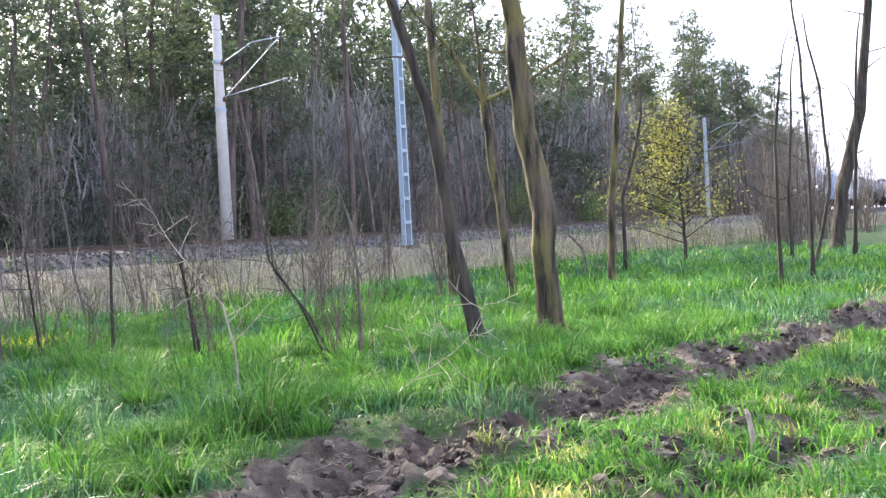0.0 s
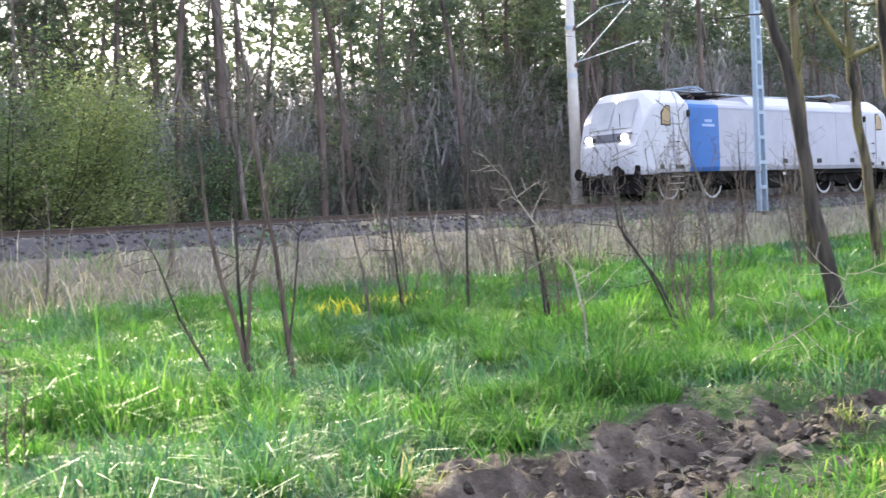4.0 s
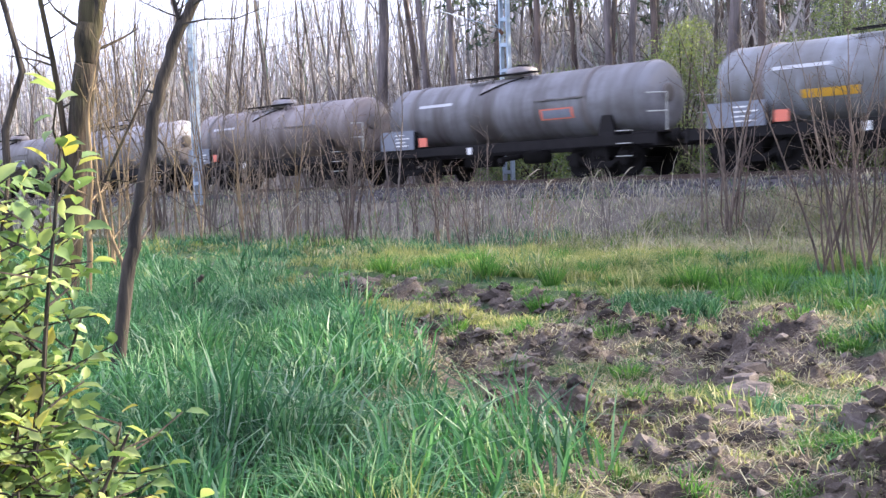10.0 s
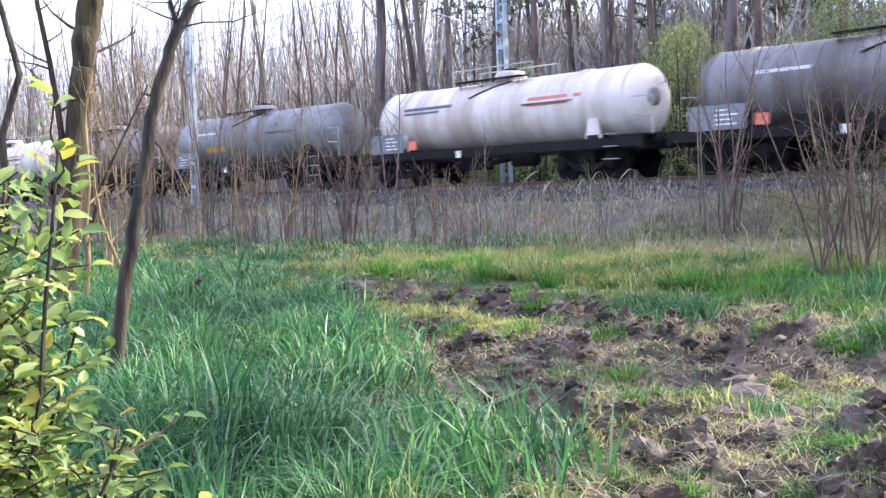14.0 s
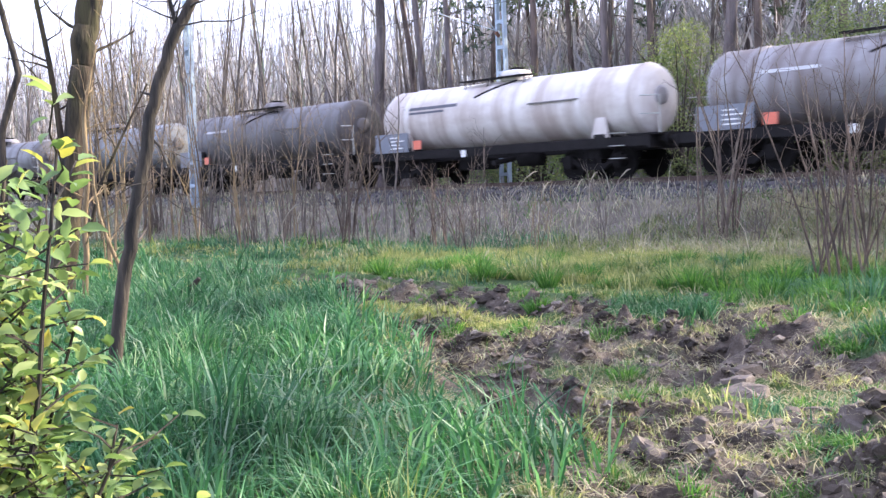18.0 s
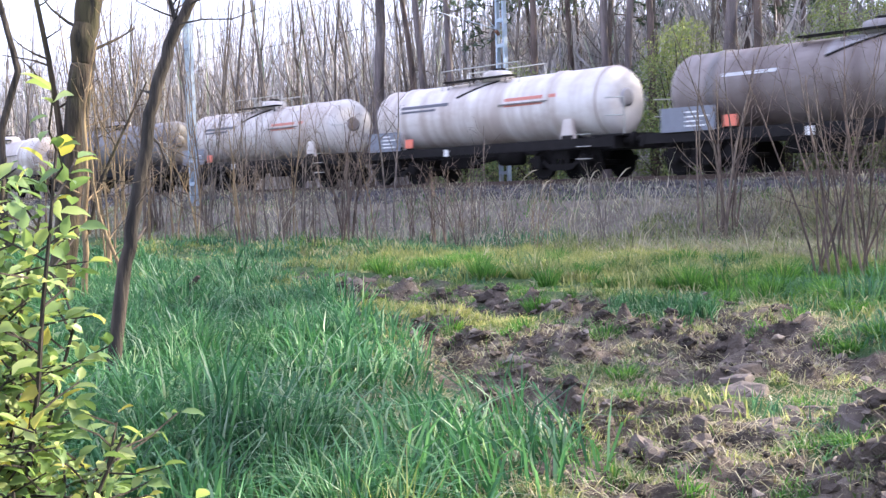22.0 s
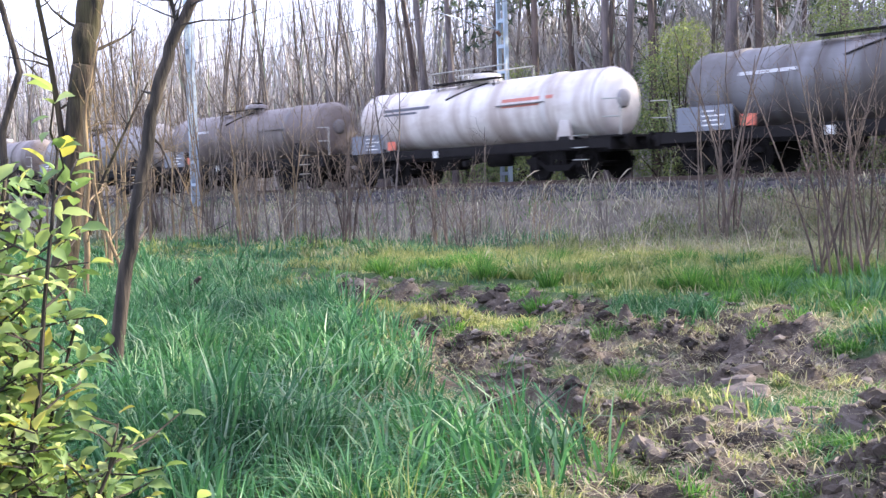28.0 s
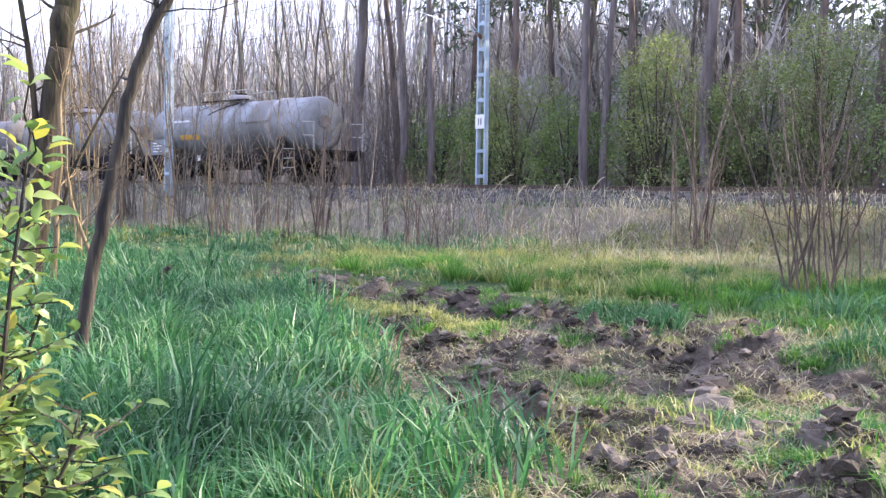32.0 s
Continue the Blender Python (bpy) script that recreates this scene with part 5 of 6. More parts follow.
def motions():
    """The train runs to -x at a steady speed."""
    for ob, behind in TRAIN:
        rows = []
        for t in (0, 1 / 30, 4, 8, 12, 16, 20, 24, 28, 32 - 1 / 30, 32):
            rows.append((t, pose(-20.05 - 19.936 * (t - 6.5) + behind, TRACK_Y, 0)))
        walk(ob, rows)


# ---- trees and shrubs ----


def wiggle(rnd, p, d, length, r0, r1, steps, bend, lift=0.0):
    """A crooked line of points with radii."""
    pts, rad = [Vector(p)], [r0]
    d = Vector(d).normalized()
    for i in range(steps):
        d = (d + Vector((rnd.gauss(0, bend), rnd.gauss(0, bend), rnd.gauss(0, bend) + lift))).normalized()
        pts.append(pts[-1] + d * (length / steps))
        rad.append(r0 + (r1 - r0) * (i + 1) / steps)
    return pts, rad


def branches(g, rnd, pts, rad, count, length, spread, depth, tips, start=0.3, lift=0.05, sides=5, taper=0.45):
    """Limbs along a line, each with its own twigs."""
    n = len(pts) - 1
    for k in range(count):
        t = (start + (1 - start) * (k + rnd.random()) / count) * n
        i = min(int(t), n - 1)
        p = pts[i].lerp(pts[i + 1], t - i)
        r = (rad[i] + (rad[i + 1] - rad[i]) * (t - i)) * taper
        ax = (pts[i + 1] - pts[i]).normalized()
        a = rnd.uniform(0, 6.283)
        o = ax.orthogonal().normalized()
        o = o * math.cos(a) + ax.cross(o) * math.sin(a)
        d = ax * (1 - spread) + o * spread
        ln = length * rnd.uniform(0.55, 1.2) * (1.15 - 0.5 * t / n)
        q, s = wiggle(rnd, p, d, ln, max(r, 0.004), max(r * 0.3, 0.0025), 2 if depth == 0 else 3, 0.18, lift)
        g.tube(q, s, sides, False)
        tips.append((q[-1], (q[-1] - q[-2]).normalized(), ln))
        if depth > 0:
            branches(g, rnd, q, s, max(2, min(5, int(ln * 3.0))), ln * 0.45, 0.6, depth - 1, tips, 0.25, lift, 3, 0.6)


def leaf_quads(rnd, spots, size, spread, per, shape="leaf"):
    """Leaves round the given spots: folded four-cornered blades, as arrays."""
    v, q = [], []
    for p, _, _ in spots:
        for _ in range(per):
            c = Vector(p) + Vector((rnd.gauss(0, spread), rnd.gauss(0, spread), rnd.gauss(0, spread * 0.8)))
            d = Vector((rnd.gauss(0, 1), rnd.gauss(0, 1), rnd.gauss(-0.25, 0.6))).normalized()
            o = d.cross(Vector((rnd.gauss(0, 0.4), rnd.gauss(0, 0.4), 1))).normalized()
            s = size * rnd.uniform(0.6, 1.3)
            w = s * 0.32
            b = len(v)
            up = o.cross(d) * s * 0.12
            v += [tuple(c), tuple(c + d * s * 0.5 + o * w + up), tuple(c + d * s), tuple(c + d * s * 0.5 - o * w + up)]
            q += [(b, b + 1, b + 2), (b, b + 2, b + 3)]
    return np.array(v), np.array(q)


def leaf_part(name, parent, rnd, spots, size, spread, per, material, label=""):
    v, t = leaf_quads(rnd, spots, size, spread, per)
    ob = new(name, fast_mesh(name, v, np.zeros((0, 4), int), t, material))
    ob.parent = parent
    return tagged(ob, label, kind="stuff")


def ridged(line, rads, seed, sides=22):
    """A trunk with uneven, furrowed bark."""
    pts, rr = [], []
    for i in range(len(line) - 1):
        for k in range(5):
            pts.append(line[i].lerp(line[i + 1], k / 5))
            rr.append(rads[i] + (rads[i + 1] - rads[i]) * k / 5)
    g = Geo().tube(pts, rr, sides)
    an = np.tile(np.arange(sides), len(pts)) * (2 * np.pi / sides)
    ln = np.repeat(np.cumsum([0] + [(q - p).length for p, q in zip(pts[:-1], pts[1:])]), sides)
    f = 1 + 0.09 * vnoise(np.cos(an) * 1.6 + ln * 0.35, np.sin(an) * 1.6 + ln * 0.2, 1.0, seed) + 0.10 * vnoise(np.cos(an) * 5 + ln * 0.9, np.sin(an) * 5, 1.0, seed + 1) + 0.05 * vnoise(np.cos(an) * 9, np.sin(an) * 9 + ln * 5, 1.0, seed + 2)
    for j in range(len(g.v)):
        c = pts[j // sides]
        g.v[j] = tuple(c + (Vector(g.v[j]) - c) * float(f[j]))
    return g


def near_tree(label, trunk, extra, material, limbs=8, limb_len=1.2, depth=1, top=4.0, start=0.45, seed=1, group=""):
    """A tree whose trunk follows the given line (x, y, z, radius) and then runs on upwards; extra: limbs by hand."""
    rnd = random.Random(seed)
    ob = thing("tree", label, "tree", pose(*trunk[0][:3]), group)
    base = Vector(trunk[0][:3])
    pts = [Vector(p[:3]) - base for p in trunk]
    rad = [p[3] for p in trunk]
    pts[0] = pts[0] - Vector((0, 0, 0.15))
    d = (pts[-1] - pts[-2]).normalized()
    q, s = wiggle(rnd, pts[-1], d, top, rad[-1], rad[-1] * 0.25, 6, 0.09, 0.06)
    line, rr = [], []
    for i in range(len(pts) - 1):                   # finer, slightly crooked
        for k in range(4):
            t = k / 4
            w = min(0.02, rad[0] * 0.12) if 0 < i + k else 0
            line.append(pts[i].lerp(pts[i + 1], t) + Vector((rnd.gauss(0, w), rnd.gauss(0, w), 0)))
            rr.append((rad[i] + (rad[i + 1] - rad[i]) * t) * rnd.uniform(0.985, 1.015))
    line, rr = line + q, rr + s
    rr[0] *= 1.5
    rr[1] *= 1.1
    if rad[0] > 0.09:
        part("trunk", ridged(line, [0.92 * q_ for q_ in rr], seed), material, ob, "", True)
    else:
        part("trunk", Geo().tube(line, [0.92 * q_ for q_ in rr], 7), material, ob, "", True)
    g, tips = Geo(), []
    branches(g, rnd, line, rr, limbs, limb_len, 0.75, depth, tips, start, 0.04, 5, 0.35 if rad[0] < 0.1 else 0.17)
    for e in extra:
        ep = [Vector(p[:3]) - base for p in e]
        er = [p[3] for p in e]
        lg = Geo().tube(ep, er, 8)
        branches(lg, rnd, ep, er, 6, 0.8, 0.7, 1, tips, 0.3, 0.05, 4, 0.5)
        part("limb", lg, material, ob)
    tagged(part("bare_crown", g, material, ob), kind="stuff")
    return ob, tips, line, rr


near_tree("thick mossy trunk leaning over the meadow edge", [(13.24, 6.47, -1.6, 0.19), (13.23, 6.54, 0.08, 0.165), (13.16, 6.71, 1.57, 0.145), (13.13, 6.8, 2.91, 0.126)],
          [], BARK_MOSS, 6, 1.3, 1, 5, 0.5, 3, "trees at the meadow edge")
near_tree("slim dark tree leaning across the meadow", [(11.66, 6.62, -1.6, 0.10), (11.51, 6.91, -0.15, 0.088), (11.42, 7.11, 1.49, 0.08), (11.25, 7.43, 2.73, 0.068)],
          [], BARK_DARK, 6, 1.0, 1, 3, 0.45, 4, "trees at the meadow edge")
near_tree("slim mossy tree standing in the weeds", [(22.18, 13.26, -1.6, 0.13), (22.12, 13.45, 1.35, 0.13), (22.12, 13.52, 3.7, 0.11), (22.11, 13.59, 5.27, 0.09)],
          [], BARK_MOSS, 8, 1.6, 1, 4, 0.3, 5, "trees at the meadow edge")
near_tree("forked young tree with pale bare limbs", [(20.25, 10.75, -1.6, 0.115), (20.18, 10.92, 0.43, 0.098), (20.1, 11.09, 1.94, 0.092), (20.08, 11.14, 2.52, 0.08)],
          [[(20.08, 11.14, 2.52, 0.069), (19.74, 11.74, 3.72, 0.046), (19.44, 12.26, 4.38, 0.035), (19.2, 12.7, 5.3, 0.02)], [(20.08, 11.14, 2.52, 0.058), (20.52, 10.44, 2.83, 0.04), (21.06, 9.58, 3.45, 0.023)]],
          BARK_MOSS, 7, 1.3, 1, 1.2, 0.5, 6, "trees at the meadow edge")
near_tree("straight slender bare tree", [(24.2, 10.27, -1.6, 0.105), (24.26, 10.22, 0.1, 0.092), (24.44, 10.01, 2.72, 0.079), (24.61, 9.82, 5.07, 0.059)], [], BARK_MOSS, 6, 1.2, 1, 3, 0.5, 7, "trees at the meadow edge")
near_tree("thin crooked sapling beside the slender tree", [(30.54, 12.49, -1.6, 0.066), (30.58, 12.5, 0.62, 0.057), (30.84, 12.12, 2.08, 0.049), (30.96, 11.95, 3.05, 0.033)], [], BARK_DARK, 8, 1.0, 1, 1.2, 0.4, 8, "trees at the meadow edge")
near_tree("stout leaning bare tree by the far lane", [(43.29, 9.32, -1.6, 0.27), (43.5, 9.06, 0.6, 0.25), (43.97, 8.38, 3.51, 0.21), (44.31, 7.96, 7.7, 0.158)], [], BARK_DARK, 9, 2.2, 1, 5, 0.3, 9, "trees at the meadow edge")
for i, tr in enumerate(([(21.55, 5.66, -1.6, 0.05), (21.57, 5.68, -0.31, 0.043), (21.6, 5.68, 1.31, 0.032), (21.7, 5.56, 2.6, 0.02)],
                        [(24.84, 5.85, -1.6, 0.049), (24.89, 5.84, 0.85, 0.037), (24.89, 5.93, 3.3, 0.031), (24.84, 6.05, 4.53, 0.024)],
                        [(29.54, 6.94, -1.6, 0.058), (29.85, 6.49, 0.55, 0.044), (29.81, 6.65, 3.18, 0.036), (29.7, 6.86, 4.21, 0.029)],
                        [(32.5, 8.2, -1.6, 0.06), (32.4, 8.2, 0.6, 0.05), (32.6, 8.1, 2.4, 0.04), (32.5, 8.0, 4.0, 0.025)],
                        [(36.0, 7.2, -1.6, 0.08), (36.2, 7.1, 1.2, 0.06), (36.1, 7.0, 3.4, 0.05), (36.4, 6.9, 5.4, 0.03)])):
    near_tree("thin bare sapling beside the lane", tr, [], BARK_DARK, 9, 0.9, 1, 1.2, 0.2, 20 + i, "saplings beside the lane")
near_tree("thick dark trunk behind the leafy bush, lit on one side", [(-15.29, 6.71, -1.62, 0.200), (-15.17, 6.98, 0.38, 0.185), (-15.11, 7.11, 1.33, 0.180), (-15.07, 7.20, 1.96, 0.180), (-15.02, 7.31, 2.75, 0.185)],
          [[(-15.23, 6.86, 0.78, 0.050), (-15.24, 6.83, 1.17, 0.045), (-15.27, 6.76, 1.88, 0.040), (-15.32, 6.64, 2.74, 0.035)], [(-15.10, 7.14, -0.59, 0.030), (-15.02, 7.30, 0.12, 0.025), (-14.88, 7.58, 0.76, 0.020), (-14.69, 7.94, 1.56, 0.012)]], BARK_BROWN, 5, 1.1, 1, 5, 0.5, 10, "trees beside the lane")
near_tree("slender leaning tree with a fork beside the tall grass", [(-8.20, 3.95, -1.60, 0.062), (-8.12, 4.11, -0.72, 0.060), (-8.07, 4.20, -0.19, 0.057), (-8.01, 4.32, 0.47, 0.054), (-7.96, 4.41, 0.86, 0.052), (-7.91, 4.51, 1.17, 0.050), (-7.81, 4.66, 1.48, 0.046)],
          [[(-8.01, 4.31, 0.43, 0.012), (-7.97, 4.39, 0.33, 0.009), (-7.94, 4.44, 0.16, 0.006), (-7.98, 4.38, -0.06, 0.004)], [(-7.91, 4.51, 1.17, 0.020), (-7.89, 4.53, 1.30, 0.018), (-7.91, 4.50, 1.48, 0.014)]], BARK_DARK, 4, 0.35, 0, 2.5, 0.15, 11, "trees beside the lane")
for i, line in enumerate(([(-14.43, 6.69, -1.52, 0.050), (-14.40, 6.75, -0.87, 0.045), (-14.40, 6.75, -0.41, 0.045), (-14.37, 6.80, 0.12, 0.040), (-14.37, 6.81, 1.11, 0.030), (-14.32, 6.92, 1.64, 0.016)], [(-13.82, 7.02, -1.63, 0.032), (-13.86, 6.94, -0.95, 0.030), (-13.95, 6.76, -0.34, 0.024), (-13.97, 6.71, 0.11, 0.018), (-13.98, 6.69, 0.78, 0.010)])):
    near_tree("sapling beside a dark trunk, golden sunlight painted into its bark", line, [], TWIG_GOLD, 12, 0.8, 1, 1.0, 0.2, 40 + i, "trees beside the lane")
near_tree("bare dark tree against the sky", [(-27.0, 10.6, -1.6, 0.10), (-27.1, 10.7, 1.6, 0.09), (-26.8, 11.1, 3.0, 0.085), (-27.2, 10.8, 5.0, 0.07)], [], BARK_DARK, 6, 1.0, 1, 3, 0.35, 12, "trees beside the lane")


def shrub(label, x, y, stems, height, spread, material, seed, thick=0.014, twigs=5, tilt=(0, 0), group="", start=0.25):
    """Thin bare stems from one root, with twigs."""
    rnd = random.Random(seed)
    z = float(height_at(np.array([x]), np.array([y]))[0])
    ob = thing("bare_shrub", label, "shrub", pose(x, y, z), group)
    tips = []
    for k in range(stems):
        a = rnd.uniform(0, 6.283)
        d = (math.cos(a) * spread * rnd.uniform(0.2, 1) + tilt[0], math.sin(a) * spread * rnd.uniform(0.2, 1) + tilt[1], 1)
        h = height * rnd.uniform(0.6, 1.05)
        g = Geo()
        q, s = wiggle(rnd, (rnd.gauss(0, 0.05 + 0.02 * stems), rnd.gauss(0, 0.05 + 0.02 * stems), -0.06), d, h, thick * rnd.uniform(0.7, 1.2), thick * 0.25, 7, 0.07, 0.03)
        g.tube(q, s, 5, False)
        branches(g, rnd, q, s, twigs, h * 0.3, 0.5, 1, tips, start, 0.08, 4, 0.55)
        part("stem", g, material, ob)
    return ob, tips


SAPS_A = (
    [(9.59, 12.73, -1.6, 0.036), (9.51, 12.82, -0.75, 0.032), (9.43, 12.93, -0.18, 0.024), (9.34, 13.03, 0.39, 0.012)],
    [(10.18, 11.35, -1.6, 0.039), (10.23, 11.36, -0.25, 0.031), (10.34, 11.33, 1.05, 0.023), (10.45, 11.26, 1.89, 0.012)],
    [(10.32, 7.46, -1.6, 0.038), (10.35, 7.48, -0.53, 0.031), (10.33, 7.53, 0.09, 0.025), (10.22, 7.64, 0.54, 0.013)],
    [(10.62, 8.08, -1.6, 0.026), (10.36, 8.34, -0.86, 0.023), (10.11, 8.57, -0.31, 0.02), (10.08, 8.61, 0.09, 0.01)],
    [(7.57, 19.67, -1.6, 0.055), (7.66, 19.63, -0.65, 0.04), (7.73, 19.6, 0.05, 0.03), (7.71, 19.65, 0.75, 0.015)],
    [(10.67, 10.22, -1.6, 0.033), (10.57, 10.34, -0.81, 0.03), (10.52, 10.41, -0.29, 0.022), (10.52, 10.43, 0.23, 0.011)],
    [(11.28, 13.97, -1.6, 0.036), (11.23, 14.04, -0.78, 0.032), (11.22, 14.08, -0.14, 0.023), (11.22, 14.11, 0.4, 0.014)],
    [(10.39, 13.0, -1.6, 0.036), (10.34, 13.1, -0.65, 0.028), (10.32, 13.15, -0.09, 0.024), (10.42, 13.02, 0.61, 0.012)],
)
SAPS_B = (
    [(15.59, 17.99, -1.6, 0.052), (15.46, 18.25, -0.5, 0.04), (15.43, 18.33, 0.43, 0.029), (15.38, 18.43, 1.12, 0.017)],
    [(10.48, 10.15, -1.6, 0.032), (10.46, 10.22, -0.84, 0.025), (10.43, 10.28, -0.33, 0.022), (10.48, 10.21, 0.17, 0.011)],
    [(10.76, 10.2, -1.6, 0.029), (10.76, 10.22, -1.01, 0.022), (10.72, 10.29, -0.42, 0.018), (10.87, 10.06, 0.0, 0.011)],
    [(10.77, 8.11, -1.6, 0.027), (10.59, 8.42, -0.97, 0.024), (10.4, 8.75, -0.44, 0.02), (10.39, 8.79, 0.1, 0.01)],
    [(7.47, 6.73, -1.6, 0.022), (7.46, 6.77, -1.02, 0.017), (7.42, 6.85, -0.62, 0.015), (7.24, 7.16, -0.15, 0.01)],
    [(29.02, 19.76, -1.6, 0.071), (29.05, 19.75, -0.36, 0.062), (29.05, 19.77, 0.52, 0.044), (29.05, 19.8, 1.41, 0.027)],
    [(26.63, 11.81, -1.6, 0.058), (26.52, 12.02, -0.71, 0.051), (26.31, 12.38, -0.25, 0.036), (26.01, 12.87, -0.01, 0.022)],
    [(7.95, 5.42, -1.6, 0.015), (7.92, 5.46, -1.5, 0.012), (8.06, 5.25, -1.3, 0.01), (8.22, 4.99, -1.12, 0.007)],
    [(2.18, 6.88, -1.6, 0.035), (2.1, 6.95, -0.92, 0.03), (2.04, 7.02, -0.31, 0.023), (2.05, 7.04, 0.33, 0.014)],
    [(3.88, 13.04, -1.6, 0.053), (4.07, 12.96, -0.55, 0.04), (4.12, 12.96, 0.11, 0.03), (4.11, 13.0, 0.97, 0.017)],
    [(2.53, 10.11, -1.6, 0.03), (2.55, 10.12, -1.0, 0.025), (2.57, 10.13, -0.4, 0.02), (2.47, 10.21, 0.11, 0.01)],
    [(2.18, 10.11, -1.6, 0.03), (2.2, 10.12, -1.16, 0.022), (2.2, 10.13, -0.76, 0.017), (2.29, 10.09, -0.33, 0.01)],
)
SAPS_C = (
    [(5.10, 8.49, -1.65, 0.030), (5.00, 8.55, -1.08, 0.026), (4.86, 8.63, -0.49, 0.022), (4.79, 8.67, -0.00, 0.017), (4.76, 8.68, 0.71, 0.009)],
    [(5.09, 8.49, -1.65, 0.024), (5.02, 8.54, -1.08, 0.020), (5.00, 8.55, -0.50, 0.016), (5.01, 8.54, 0.08, 0.012), (5.06, 8.51, 0.75, 0.006)],
    [(5.08, 8.50, -1.65, 0.026), (5.04, 8.52, -1.18, 0.022), (5.09, 8.50, -0.60, 0.018), (5.22, 8.42, -0.13, 0.013), (5.29, 8.37, 0.45, 0.006)],
    [(5.06, 8.51, -1.64, 0.020), (4.76, 8.68, -1.35, 0.016), (4.55, 8.80, -0.85, 0.012), (4.41, 8.87, -0.36, 0.008)],
    [(5.38, 8.32, -1.51, 0.032), (5.33, 8.35, -0.82, 0.026), (5.28, 8.38, -0.23, 0.022), (5.20, 8.43, 0.31, 0.014), (5.16, 8.46, 0.89, 0.008)],
    [(5.34, 8.34, -1.11, 0.014), (5.42, 8.29, -0.63, 0.012), (5.46, 8.26, -0.19, 0.008), (5.59, 8.18, 0.05, 0.004)],
)
for i, line in enumerate(SAPS_A + SAPS_B):
    mt = TWIG_PALE if i in (12, 15) else BARK_DARK if i % 2 else TWIG_GREY
    near_tree("pale dry twig in the meadow" if i in (12, 15) else "thin bare sapling in the green meadow", [(*p_[:3], p_[3] * 0.66) for p_ in line], [], mt, 14, 0.6, 1, 0.6, 0.2, 500 + i, "saplings in the meadow")
    if i not in (12, 15):
        shrub("fine upright twigs round a sapling in the meadow", line[0][0] + 0.05, line[0][1] + 0.04, 5, 1.1 + 0.28 * (i % 4), 0.3, TWIG_RED if i % 3 else TWIG_GREY, 800 + i, 0.009, 6, (0, 0), "saplings in the meadow", 0.3)
for i, line in enumerate(SAPS_C):
    near_tree("thin dark sapling of a fanned clump in the meadow", line, [], BARK_DARK if i % 2 else TWIG_RED, 12, 0.35, 1, 0.5, 0.3, 560 + i, "saplings in the meadow")
SHR = ((-13.55, 20.8, 6, 4.6, 0.12, 0.034, TWIG), (-13.45, 21.0, 5, 4.0, 0.16, 0.026, TWIG_RED), (-8.0, 15.1, 9, 3.6, 0.32, 0.022, TWIG_RED), (-7.75, 15.4, 8, 3.2, 0.36, 0.018, TWIG_RED), (-8.4, 15.8, 5, 3.6, 0.28, 0.02, TWIG), (-6.2, 15.6, 5, 2.8, 0.4, 0.016, TWIG_RED),
       (-19.20, 17.75, 9, 2.5, 0.18, 0.02, TWIG_RED), (-22.19, 19.61, 6, 2.3, 0.18, 0.019, TWIG_RED), (-25.60, 17.84, 6, 2.6, 0.14, 0.024, TWIG), (-23.45, 18.36, 6, 3.8, 0.11, 0.026, TWIG_RED), (-22.85, 18.51, 4, 3.0, 0.15, 0.022, TWIG), (-16.26, 17.84, 5, 1.8, 0.22, 0.013, TWIG_GOLD),
       (-24.14, 17.72, 5, 2.2, 0.2, 0.018, TWIG), (-18.93, 18.22, 5, 2.1, 0.2, 0.016, TWIG_GREY), (-27.87, 18.32, 6, 2.8, 0.16, 0.022, TWIG), (-34.0, 20.4, 4, 8.6, 0.08, 0.035, TWIG), (-26.5, 20.5, 5, 3.6, 0.18, 0.022, TWIG), (-21.0, 20.6, 5, 3.0, 0.2, 0.02, TWIG), (-3.2, 18.5, 7, 2.9, 0.3, 0.02, TWIG),
       (1.0, 18.8, 6, 2.6, 0.3, 0.02, TWIG), (4.5, 20.2, 6, 2.6, 0.3, 0.02, TWIG), (-38.0, 20.6, 8, 9.0, 0.09, 0.045, TWIG), (-19.5, 9.5, 4, 5.5, 0.08, 0.03, TWIG_GOLD), (-42.0, 20.0, 8, 9.0, 0.1, 0.045, TWIG), (-24.5, 12.6, 5, 6.0, 0.1, 0.03, TWIG_GOLD))
for i, (x, y, n, h, sp, th, mt) in enumerate(SHR):
    shrub("bare brown shrub of upright stems near the bank", x, y, n, h, sp, mt, 120 + i, th, 6, (0, 0), "bare shrubs along the bank", 0.3)
rs_ = random.Random(76)
for i in range(50):                                   # single slender stems, a third with low golden sun painted into the bark
    shrub("single slender stem at the foot of the bank", rs_.uniform(-38.5, -24.5), rs_.uniform(15.8, 21.4), rs_.choice((1, 1, 2)), rs_.uniform(3.0, 8.0), 0.12, (TWIG_GOLD, TWIG, TWIG_GREY)[i % 3], 600 + i, rs_.uniform(0.016, 0.034), 8, (0, 0), "slender stems along the bank", 0.3)
for i, (x, y) in enumerate(((17.0, 13.2), (18.6, 14.6), (20.5, 16.0), (19.2, 17.4), (22.6, 15.4), (24.0, 17.2), (15.2, 15.0), (26.0, 16.0), (21.4, 13.0), (28.5, 17.5), (16.5, 17.5), (13.2, 17.0), (31.5, 16.5), (23.0, 19.0))):
    shrub("fine grey brush at the meadow's edge", x, y, 4, 2.9 + 0.13 * (i % 5), 0.25, TWIG_GREY if i % 2 else TWIG, 700 + i, 0.02, 8, (-0.04, 0), "bare brush on the bank")
rb = random.Random(77)
